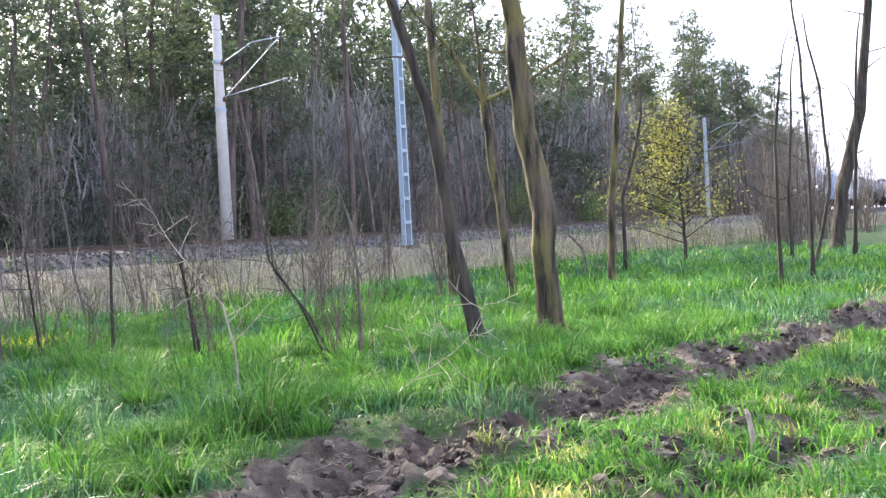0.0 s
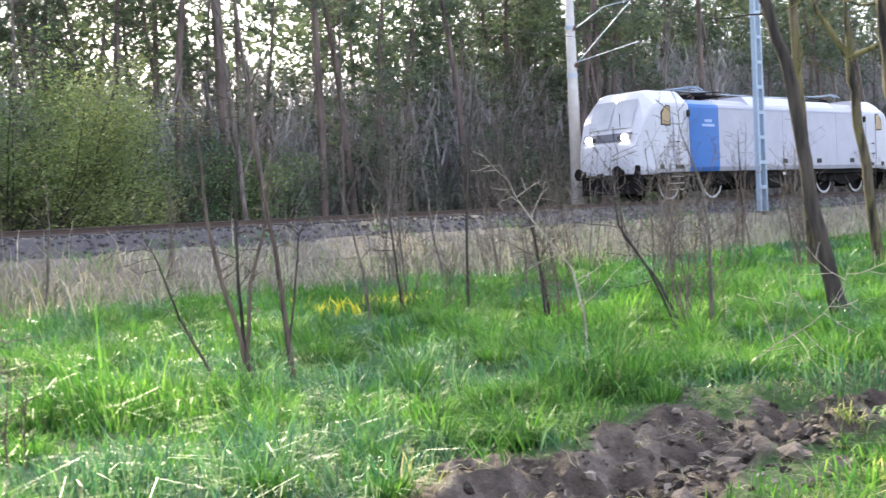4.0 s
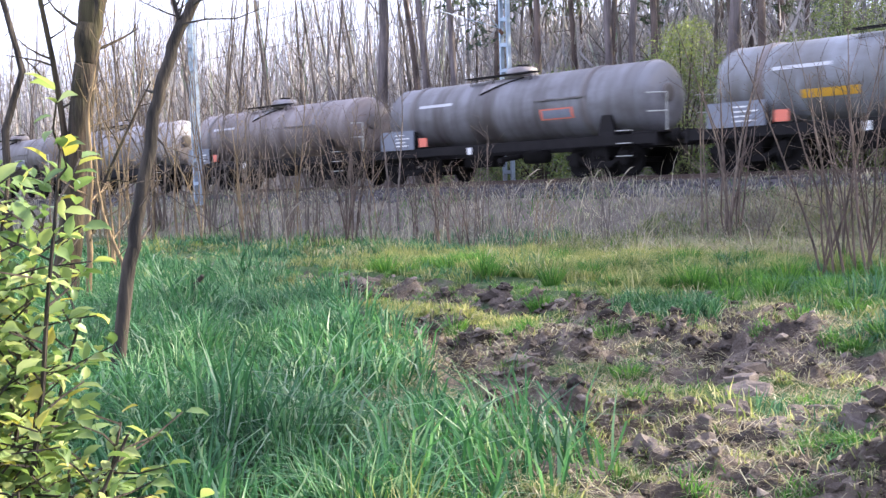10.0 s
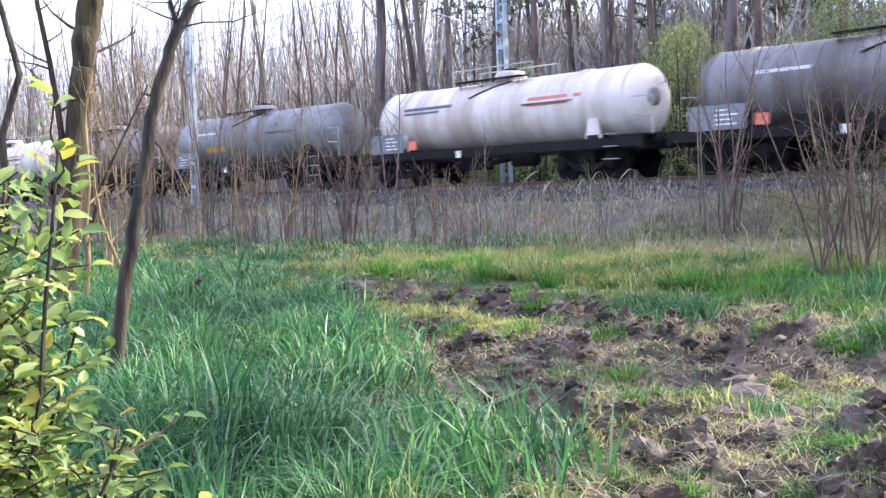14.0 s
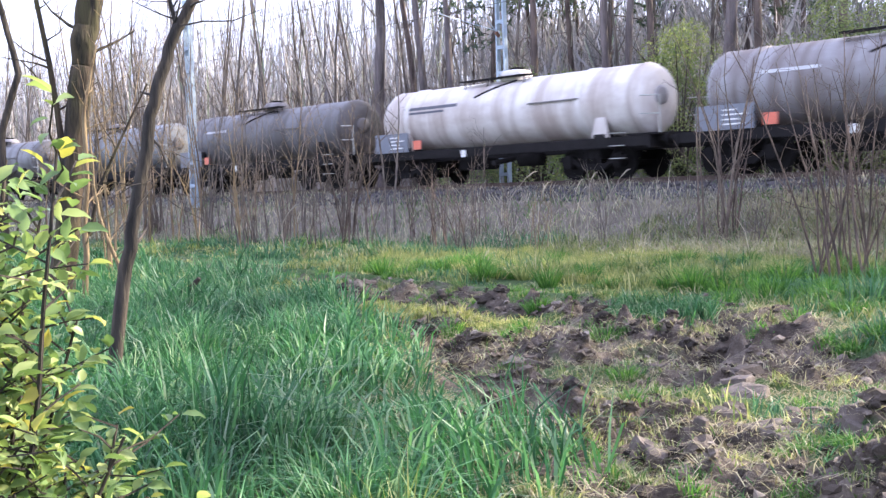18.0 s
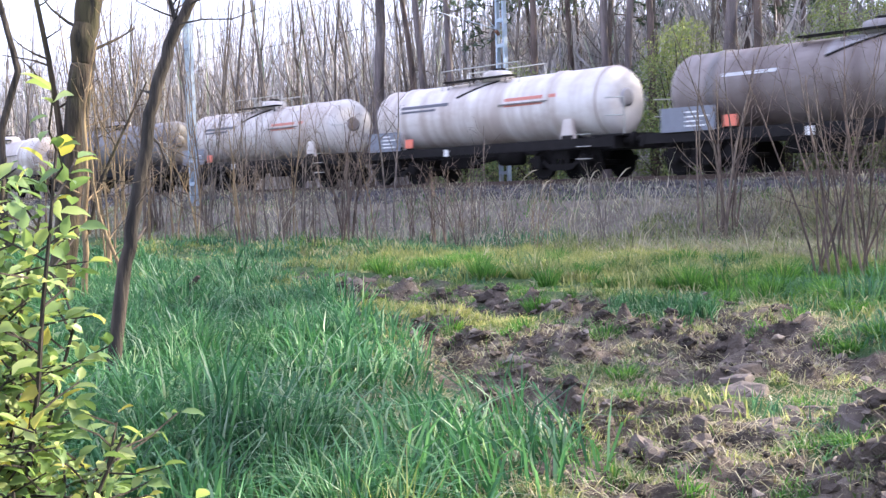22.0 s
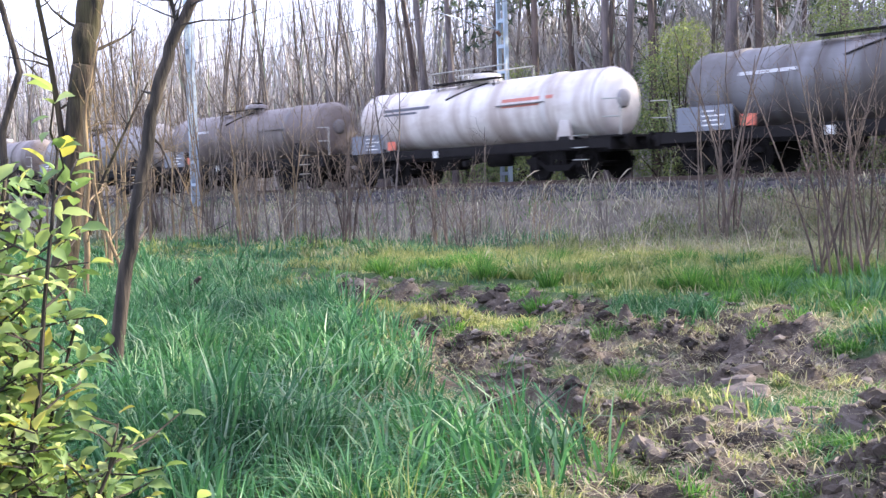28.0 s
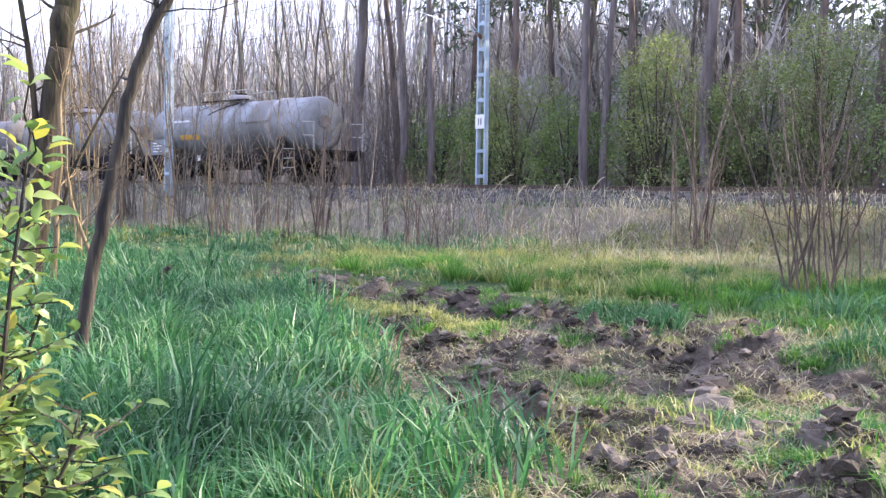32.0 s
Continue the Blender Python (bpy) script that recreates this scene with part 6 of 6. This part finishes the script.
for i in range(60):                                   # more thin brush along the foot of the bank
    x = rb.uniform(6, 60) if i < 44 else rb.uniform(-22, 6)
    shrub("bare brown brush among dead weeds", x, rb.uniform(15.5, 22.6), rb.randint(2, 5), rb.uniform(1.2, 2.6), 0.28, TWIG if i % 2 else TWIG_GREY, 200 + i, 0.016, 5, (0, 0), "bare brush on the bank")

# yellow young tree
ry = random.Random(300)
limbs = []
for k in range(30):                                   # a cone of fine limbs, widest low down
    f = k / 29
    z = -1.0 + 4.0 * f
    a, w = k * 2.4 + ry.uniform(-0.4, 0.4), (2.1 * (1 - f) + 0.6) * ry.uniform(0.55, 1.2)
    root = (34.18, 11.95, z)
    if k % 5 == 3:
        w *= 0.45
    limbs.append([(*root, 0.022), (root[0] + math.cos(a) * w * 0.5 - 0.08, root[1] + math.sin(a) * w * 0.5 + 0.25, z + 0.25 * w, 0.014), (root[0] + math.cos(a) * w - 0.16, root[1] + math.sin(a) * w + 0.5, z + 0.42 * w, 0.006)])
yt, ytips, _line, _rad = near_tree("young tree in yellow-green spring leaf", [(34.17, 11.93, -1.6, 0.075), (34.2, 11.95, -0.6, 0.06), (34.1, 12.0, 0.8, 0.045), (34.2, 11.9, 2.0, 0.03)], limbs, BARK_DARK, 3, 0.6, 1, 1.2, 0.5, 301)
yt.name = "leafy_tree"
leaf_part("leaves", yt, random.Random(302), ytips, 0.11, 0.24, 7, LEAF_YELLOW, "yellow-green young leaves")


# leafy bush close by
def close_bush():
    rnd = random.Random(311)
    x, y = -3.12, 1.12
    z = float(height_at(np.array([x]), np.array([y]))[0])
    ob = thing("leafy_bush", "leafy bush with fresh yellow-green leaves close by", "bush", pose(x, y, z))
    spots = []
    for k in range(36):
        a = rnd.uniform(0, 6.283) if k < 22 else rnd.uniform(-0.2, 1.9)
        w = 0.26 if k < 22 else 0.5
        d = (math.cos(a) * w * rnd.uniform(0.3, 1), math.sin(a) * w * rnd.uniform(0.3, 1), 1)
        h = rnd.uniform(0.75, 1.9) if k < 22 else rnd.uniform(0.7, 1.05)
        q, s = wiggle(rnd, (rnd.gauss(0, 0.07), rnd.gauss(0, 0.07), -0.05), d, h, 0.013, 0.004, 8, 0.06, 0.02)
        g = Geo().tube(q, s, 6, False)
        tips = []
        branches(g, rnd, q, s, int(12 * h), 0.36, 0.7, 0, tips, 0.25, 0.03, 4, 0.5)
        part("stem", g, BARK_DARK, ob)
        for p, d2, ln in tips:
            for t in (0.0, 0.04, 0.08, 0.13, 0.19, 0.25):
                spots.append((p - d2 * t, d2, ln))
    v, f = [], []
    for p, d2, ln in spots:                        # broad pointed leaves, cupped along the midrib
        for _ in range(rnd.choice((1, 1, 2))):
            o = Vector((rnd.gauss(0, 1), rnd.gauss(0, 1), rnd.gauss(0.1, 0.5)))
            d = (d2 * 0.7 + o.normalized()).normalized()
            side = d.cross(Vector((rnd.gauss(0, 0.5), rnd.gauss(0, 0.5), 1))).normalized()
            up = side.cross(d)
            s = rnd.uniform(0.034, 0.08)
            b = len(v)
            for t, w in ((0.0, 0.02), (0.25, 0.24), (0.55, 0.29), (0.82, 0.14)):
                c = p + d * (s * (t + 0.12)) - up * (s * 0.25 * t * t)
                v += [tuple(c - side * s * w + up * s * 0.10 * (w > 0.1)), tuple(c), tuple(c + side * s * w + up * s * 0.10 * (w > 0.1))]
            v.append(tuple(p + d * s * 1.15 - up * s * 0.3))
            for i in range(3):
                for j in range(2):
                    k0 = b + i * 3 + j
                    f += [(k0, k0 + 1, k0 + 4), (k0, k0 + 4, k0 + 3)]
            f += [(b + 9, b + 10, b + 12), (b + 10, b + 11, b + 12)]
    lv = new("leaves", fast_mesh("leaves", np.array(v), np.zeros((0, 4), int), np.array(f), LEAF_FRESH))
    lv.parent = ob
    tagged(lv, "fresh translucent leaves", kind="stuff")


close_bush()
part("stick", Geo().tube([(-13.67, 7.65, -1.65), (-13.55, 7.75, -1.4), (-13.35, 7.85, -1.18)], [0.05, 0.045, 0.03], 8), BARK_DARK, thing("broken_stick", "broken dark branch stump standing in the grass", "stick"))

part("branch", Geo().tube([(-13.74, 22.54, -1.3), (-13.16, 22.7, -1.12), (-12.28, 22.75, -0.98), (-11.31, 22.8, -0.86), (-10.58, 22.9, -0.84)], [0.035, 0.035, 0.03, 0.025, 0.012], 7), BARK_DARK, thing("fallen_branch", "dark fallen branch among dead weeds", "branch"))
part("stick", Geo().tube([(7.25, 2.14, -1.66), (7.28, 2.15, -1.5), (7.3, 2.18, -1.37), (7.31, 2.2, -1.34)], [0.018, 0.02, 0.017, 0.008], 8), TWIG_PALE, thing("pale_stick", "short pale peeled stick upright in the grass", "stick"))

for line in (((-17.36, 21.33, -1.35), (-17.22, 21.44, -0.60), (-16.99, 21.62, -0.01)),
             ((-17.61, 21.12, -1.30), (-17.62, 21.11, -0.72), (-17.54, 21.18, -0.07)),
             ((-17.82, 20.94, -1.33), (-17.88, 20.89, -0.85), (-17.80, 20.96, -0.23)),
             ((-18.47, 20.37, -1.76), (-18.53, 20.32, -0.96), (-18.42, 20.42, -0.27)),
             ((-16.57, 21.94, -1.45), (-16.48, 22.01, -1.04), (-16.49, 22.01, -0.49)),
             ((-19.18, 19.70, -1.20), (-18.99, 19.89, -0.38), (-18.73, 20.13, 0.05)),
             ((-22.60, 15.67, -1.28), (-22.63, 15.63, -0.86), (-22.53, 15.77, -0.57))):
    p0, p1, p2 = (Vector(q) for q in line)
    p0.z = float(height_at(np.array([p0.x]), np.array([p0.y]))[0])
    reed = thing("dry_reed", "tall pale dry reed with a drooping plume", "reed", group="dry reeds on the bank")
    part("stalk", Geo().tube([p0, p1, p2], [0.014, 0.012, 0.008], 5), TWIG_PALE, reed)
    q = (p2 - p1).normalized()
    part("plume", Geo().tube([p2, p2 + q * 0.12 + Vector((0.03, 0.03, 0)), p2 + q * 0.22 + Vector((0.06, 0.06, 0)), p2 + q * 0.28 + Vector((0.11, 0.11, -0.03))], [0.006, 0.016, 0.014, 0.004], 6), WEED, reed, "feathery seed plume")

# ---- woods behind the track ----


def pine(seed, h, crown_from):
    rnd = random.Random(seed)
    ob = thing("pine_tree", "tall pine with a bare reddish-brown trunk and dark crown", "tree", group="pines of the wood")
    pts, rad = wiggle(rnd, (0, 0, -0.3), (0, 0, 1), h, 0.19, 0.04, 12, 0.022)
    part("trunk", Geo().tube(pts, rad, 8, False), BARK_PINE, ob, "", True)
    g, tips = Geo(), []
    branches(g, rnd, pts, rad, 22, 2.4, 0.85, 1, tips, crown_from, 0.06, 3, 0.3)
    branches(g, rnd, pts, rad, 8, 1.2, 0.9, 0, [], 0.25, -0.05, 3, 0.2)
    tagged(part("limb_spray", g, BARK_PINE, ob), kind="stuff")
    v, t = [], []
    for p, d, ln in tips:
        for _ in range(6):
            c = p + Vector((rnd.gauss(0, 0.24), rnd.gauss(0, 0.22), rnd.gauss(0.02, 0.14)))
            for _ in range(4):
                e = Vector((rnd.gauss(0, 1), rnd.gauss(0, 1), rnd.gauss(0.4, 0.8))).normalized() * rnd.uniform(0.16, 0.38)
                o = e.orthogonal().normalized() * 0.045
                b = len(v)
                v += [tuple(c - o), tuple(c + o), tuple(c + e)]
                t.append((b, b + 1, b + 2))
    cr = new("crown", fast_mesh("crown", np.array(v), np.zeros((0, 4), int), np.array(t), NEEDLE))
    cr.parent = ob
    tagged(cr, "dark green needles", kind="stuff")
    return ob


def bare_tree(seed, h, material, name_label):
    rnd = random.Random(seed)
    ob = thing("bare_tree", name_label, "tree", group="bare trees of the wood")
    pts, rad = wiggle(rnd, (0, 0, -0.3), (rnd.gauss(0, 0.05), rnd.gauss(0, 0.05), 1), h, 0.10, 0.02, 10, 0.04, 0.02)
    part("trunk", Geo().tube(pts, rad, 7, False), material, ob, "", True)
    g = Geo()
    branches(g, rnd, pts, rad, 13, 3.0, 0.38, 1, [], 0.1, 0.14, 3, 0.5)
    tagged(part("bare_crown", g, material, ob), kind="stuff")
    return ob


def leaf_shrub(seed, h, material, label, leafy=30):
    rnd = random.Random(seed)
    ob = thing("spring_bush", label, "bush", group="green bushes at the wood's edge")
    tips = []
    for k in range(7):
        a = rnd.uniform(0, 6.283)
        pts, rad = wiggle(rnd, (rnd.gauss(0, 0.3), rnd.gauss(0, 0.3), -0.2), (math.cos(a) * 0.4, math.sin(a) * 0.4, 1), h * rnd.uniform(0.6, 1), 0.04, 0.01, 7, 0.08)
        g = Geo().tube(pts, rad, 5, False)
        branches(g, rnd, pts, rad, 9, h * 0.3, 0.65, 1, tips, 0.12, 0.02, 3, 0.5)
        part("stem", g, BARK_DARK, ob)
    leaf_part("leaves", ob, rnd, tips, 0.10, 0.42, leafy, material, "young spring leaves")
    return ob


rw = random.Random(400)
low_pines = [pine(411 + i, 9.5 + 2.0 * i, 0.2) for i in range(2)]
pines = [pine(401 + i, 15 + 2.2 * i, 0.5 + 0.05 * (i % 2)) for i in range(4)]
bares = [bare_tree(421 + i, 12 + 1.6 * i, BARK_GREY if i % 2 else TWIG_GREY, "tall slender bare tree at the wood's edge") for i in range(4)]
springs = [leaf_shrub(451 + i, 5.6 + 1.4 * i, LEAF_SPRING, "tall bush in pale yellow-green spring leaf behind the track", 46) for i in range(2)]
greens = [leaf_shrub(441 + i, 4.2 + 1.2 * i, LEAF_BUSH, "bush in fresh green spring leaf behind the track") for i in range(3)]


thick_a, _t = shrub("tangled bare thicket at the wood's edge", 0, 33, 12, 5.0, 0.35, TWIG_GREY, 461, 0.03, 8, (0, 0), "thickets at the wood's edge", 0.1)
thick_b, _t = shrub("grey bare thicket of thin upright stems", 3, 33, 14, 6.5, 0.22, BARK_GREY, 462, 0.03, 8, (0, 0), "thickets at the wood's edge", 0.1)


def spot(template, used, x, y, s=1.0):
    m = pose(x, y, float(height_at(np.array([x]), np.array([y]))[0]), 0, 0, rw.uniform(0, 360))
    if template not in used:
        used.add(template)
        template.matrix_basis = m
        return template
    return copy_thing(template, m)


used = set()
for i in range(190):                                  # pines: on the right and in the middle, thinner to the left
    x = rw.uniform(-42, 150)
    y = 33.5 + rw.random() ** 1.5 * 30
    spot(pines[rw.randrange(4)], used, x, y)
for i in range(46):                                   # younger pines inside the wood
    spot(low_pines[i % 2], used, rw.uniform(14, 125), rw.uniform(34.5, 44))
for i in range(290):                                  # bare trees: crowded on the left, few along the rest
    left = i < 245
    x = rw.uniform(-36, 120) if not left else -37 - 105 * rw.random()
    y = rw.uniform(31.5, 40) if not left else rw.uniform(31.5, 66)
    spot(bares[rw.randrange(4)], used, x, y)
for i in range(60):
    x = rw.uniform(-60, -32) if i < 15 else rw.uniform(26, 130) if i < 45 else rw.uniform(-32, 26)
    spot((thick_a, thick_b)[i % 2], used, x, rw.uniform(31.8, 36) if i < 45 else rw.uniform(35.5, 38))
for i in range(16):
    spot((thick_a, thick_b)[i % 2], used, rw.uniform(46, 100), rw.uniform(6, 21))
for x, y in ((0, 34), (4, 33), (8, 33.5), (11.5, 33), (14, 34), (20, 34.5), (42, 35), (66, 35), (78, 34), (92, 34)):
    spot(greens[rw.randrange(3)], used, x + rw.uniform(-0.8, 0.8), y)


def brush_mass(name, label, n, seed, box, w, h, tilt, material, keepfn):
    """Dense far brushwood: thin crossing strips, in one mesh."""
    r = np.random.RandomState(seed)
    x, y = r.uniform(box[0], box[1], n), r.uniform(box[2], box[3], n)
    z = box[4] + (box[5] - box[4]) * r.uniform(0, 1, n)
    k = keepfn(x, y, z, r)
    x, y, z = x[k], y[k], z[k]
    n = len(x)
    d = np.stack([r.normal(0, tilt, n), r.normal(0, tilt, n), np.ones(n)], -1)
    d /= np.linalg.norm(d, axis=1)[:, None]
    ln = h * r.uniform(0.5, 1.4, n)[:, None]
    a = r.uniform(0, np.pi, n)
    o = np.stack([np.cos(a), np.sin(a), np.zeros(n)], -1) * (w * r.uniform(0.4, 1.4, n))[:, None]
    c = np.stack([x, y, z], -1)
    m = c + d * ln * 0.5 + np.stack([r.normal(0, 0.06, n), r.normal(0, 0.06, n), np.zeros(n)], -1) * h
    v = np.stack([c - o, c + o, m + o * 0.8, m - o * 0.8, c + d * ln], 1).reshape(-1, 3)
    b0 = np.arange(n)[:, None] * 5
    me = fast_mesh(name, v, b0 + np.array([[0, 1, 2, 3]]), b0 + np.array([[3, 2, 4]]), material)
    return tagged(new(name, me), label, "woods", kind="stuff")


def dense_right(x, y, z, r):
    full = (0.105 + 0.025 * np.clip((4 - x) / 14, 0, 1)) * np.hypot(x, y) + 1.2 * vnoise(x, y, 0.2, 61) + 0.8 * vnoise(x, y, 0.6, 62)
    return (z < 13) & (x > -1.0 * y) & (r.uniform(0, 1, len(x)) < np.clip(1.0 - (z + 2.0 - full) / 2.5, 0.0, 1))


def low_left(x, y, z, r):
    return (z < 2.2 + 1.8 * vnoise(x, y, 0.2, 63)) & (r.uniform(0, 1, len(x)) < 0.8)


# both twig colours are raised pale and bluish to paint haze over the far wood
BRUSH = mat_leaf("hazed_brushwood_twigs", [(0.0, (0.22, 0.20, 0.225)), (0.5, (0.38, 0.35, 0.385)), (0.9, (0.50, 0.465, 0.50)), (1.0, (0.22, 0.27, 0.19))], 0.05, 0.9)
BRUSH_DUSK = mat_leaf("hazed_dusky_twigs", [(0.0, (0.215, 0.205, 0.23)), (0.5, (0.275, 0.26, 0.29)), (0.9, (0.33, 0.31, 0.34)), (1.0, (0.20, 0.25, 0.19))], 0.05, 0.95)
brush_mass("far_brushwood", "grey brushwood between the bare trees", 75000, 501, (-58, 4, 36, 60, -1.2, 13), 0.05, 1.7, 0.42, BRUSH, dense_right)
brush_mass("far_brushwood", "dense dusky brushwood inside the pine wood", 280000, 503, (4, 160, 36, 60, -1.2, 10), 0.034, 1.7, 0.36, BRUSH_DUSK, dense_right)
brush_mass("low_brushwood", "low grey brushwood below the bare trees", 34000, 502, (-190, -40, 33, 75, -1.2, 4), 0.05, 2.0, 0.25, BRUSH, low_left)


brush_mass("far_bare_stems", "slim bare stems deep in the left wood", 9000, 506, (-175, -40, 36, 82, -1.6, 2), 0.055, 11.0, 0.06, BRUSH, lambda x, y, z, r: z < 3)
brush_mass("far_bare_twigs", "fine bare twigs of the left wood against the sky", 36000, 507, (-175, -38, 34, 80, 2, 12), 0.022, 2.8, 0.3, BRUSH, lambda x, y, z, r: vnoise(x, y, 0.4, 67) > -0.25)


def canopy(x, y, z, r):
    n = vnoise(x + y, z, 0.22, 64) + 0.6 * vnoise(x - y, z, 0.6, 65)
    return (z < 19 + 2.5 * vnoise(x, y, 0.15, 66)) & (n > 0.12)


brush_mass("far_pine_canopy", "dark needle canopy deep in the wood", 135000, 504, (-40, 158, 44, 72, 7, 21), 0.16, 0.55, 1.2, NEEDLE, canopy)


for i, (x, y) in enumerate(((12.6, 32.6), (14.6, 33.2), (9.0, 33.0), (3.0, 33.4), (-4.0, 33.0))):
    spot(springs[i % 2] if 12 < x < 15 else greens[i % 3], used, x, y)


def round_bush(seed, wide, high, material, label, leaves=8500):
    """A full bush: lobes of young leaves round a skeleton of limbs."""
    rnd = random.Random(seed)
    ob = thing("spring_bush", label, "bush", group="green bushes at the wood's edge")
    lobes = []
    for k in range(15):
        f = (k + 0.5) / 15
        a, w = k * 2.4 + rnd.uniform(-0.4, 0.4), wide * math.sin(math.pi * (0.18 + 0.72 * f)) * rnd.uniform(0.45, 0.85)
        lobes.append((Vector((math.cos(a) * w, math.sin(a) * w, high * (0.12 + 0.78 * f))), wide * rnd.uniform(0.26, 0.46)))
        g = Geo().tube([(0, 0, -0.2), (math.cos(a) * w * 0.35, math.sin(a) * w * 0.35, high * f * 0.5), tuple(lobes[-1][0])], [0.06, 0.035, 0.012], 5)
        tips = []
        branches(g, rnd, [Vector((0, 0, 0.1)), lobes[-1][0] * 0.6, lobes[-1][0]], [0.04, 0.025, 0.01], 7, 0.9, 0.6, 0, tips, 0.3, 0.1, 3, 0.5)
        part("limb", g, BARK_DARK, ob)
    spots = []
    for k in range(leaves):
        c, q = lobes[rnd.randrange(15)]
        d = Vector((rnd.gauss(0, 1), rnd.gauss(0, 1), rnd.gauss(0.25, 0.8))).normalized()
        spots.append((c + d * q * (0.55 + 0.5 * rnd.random() ** 0.6), d, 1))
    leaf_part("leaves", ob, rnd, spots, 0.10, 0.05, 1, material, "young spring leaves in loose clumps")
    return ob


full = [round_bush(470, 2.1, 6.6, LEAF_SPRING, "tall bush in pale yellow-green spring leaf behind the track"), round_bush(471, 2.3, 5.4, LEAF_SPRING, "broad bush in pale yellow-green spring leaf behind the track"),
        round_bush(472, 1.9, 4.2, LEAF_BUSH, "bush in fresh green spring leaf behind the track"), round_bush(473, 2.4, 5.8, LEAF_BUSH, "tall bush in fresh green spring leaf behind the track")]
for x, y, k in ((-22.9, 32.6, 0), (-29.3, 32.4, 1), (-27.2, 33.0, 2), (-19.0, 33.0, 1), (-16.6, 32.6, 0), (-24.3, 34.2, 3), (-20.9, 33.6, 2), (-17.6, 34.4, 3), (-13.2, 33.0, 3), (-31.6, 33.2, 2), (-34.6, 33.4, 2), (-10.0, 33.2, 1), (-6.6, 33.4, 0)):
    spot(full[k], used, x, y)
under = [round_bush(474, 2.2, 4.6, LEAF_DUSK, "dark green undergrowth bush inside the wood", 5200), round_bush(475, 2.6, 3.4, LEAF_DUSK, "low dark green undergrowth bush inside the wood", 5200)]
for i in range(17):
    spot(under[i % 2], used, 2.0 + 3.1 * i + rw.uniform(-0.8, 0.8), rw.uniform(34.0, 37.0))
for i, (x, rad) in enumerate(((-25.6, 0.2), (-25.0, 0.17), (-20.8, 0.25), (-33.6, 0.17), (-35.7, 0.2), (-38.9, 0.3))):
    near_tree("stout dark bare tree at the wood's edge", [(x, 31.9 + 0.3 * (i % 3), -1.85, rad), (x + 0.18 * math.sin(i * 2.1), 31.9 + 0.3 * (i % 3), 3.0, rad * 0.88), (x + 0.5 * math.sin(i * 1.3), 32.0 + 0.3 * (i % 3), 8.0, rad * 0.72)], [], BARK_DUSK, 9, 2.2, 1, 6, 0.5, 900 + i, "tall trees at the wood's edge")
for i in range(9):                                   # brush by the far end of the lane
    spot((thick_a, thick_b)[i % 2], used, 50 + 3.2 * i, 11.8 + 0.85 * i + rw.uniform(-1.5, 2.5))

# ---- sleepers, last ----
smesh = Geo().loft([[(dx, y, z) for dx, z in ((-0.13, -0.30), (0.13, -0.30), (0.11, -0.145), (-0.11, -0.145))] for y in (-1.25, 1.25)]).mesh("sleeper", SLEEPER)
for i in range(290):
    sl_ob = new("sleeper", smesh)
    sl_ob.parent = track
    sl_ob.matrix_basis = pose(-75 + i * 0.6, TRACK_Y, 0)

motions()
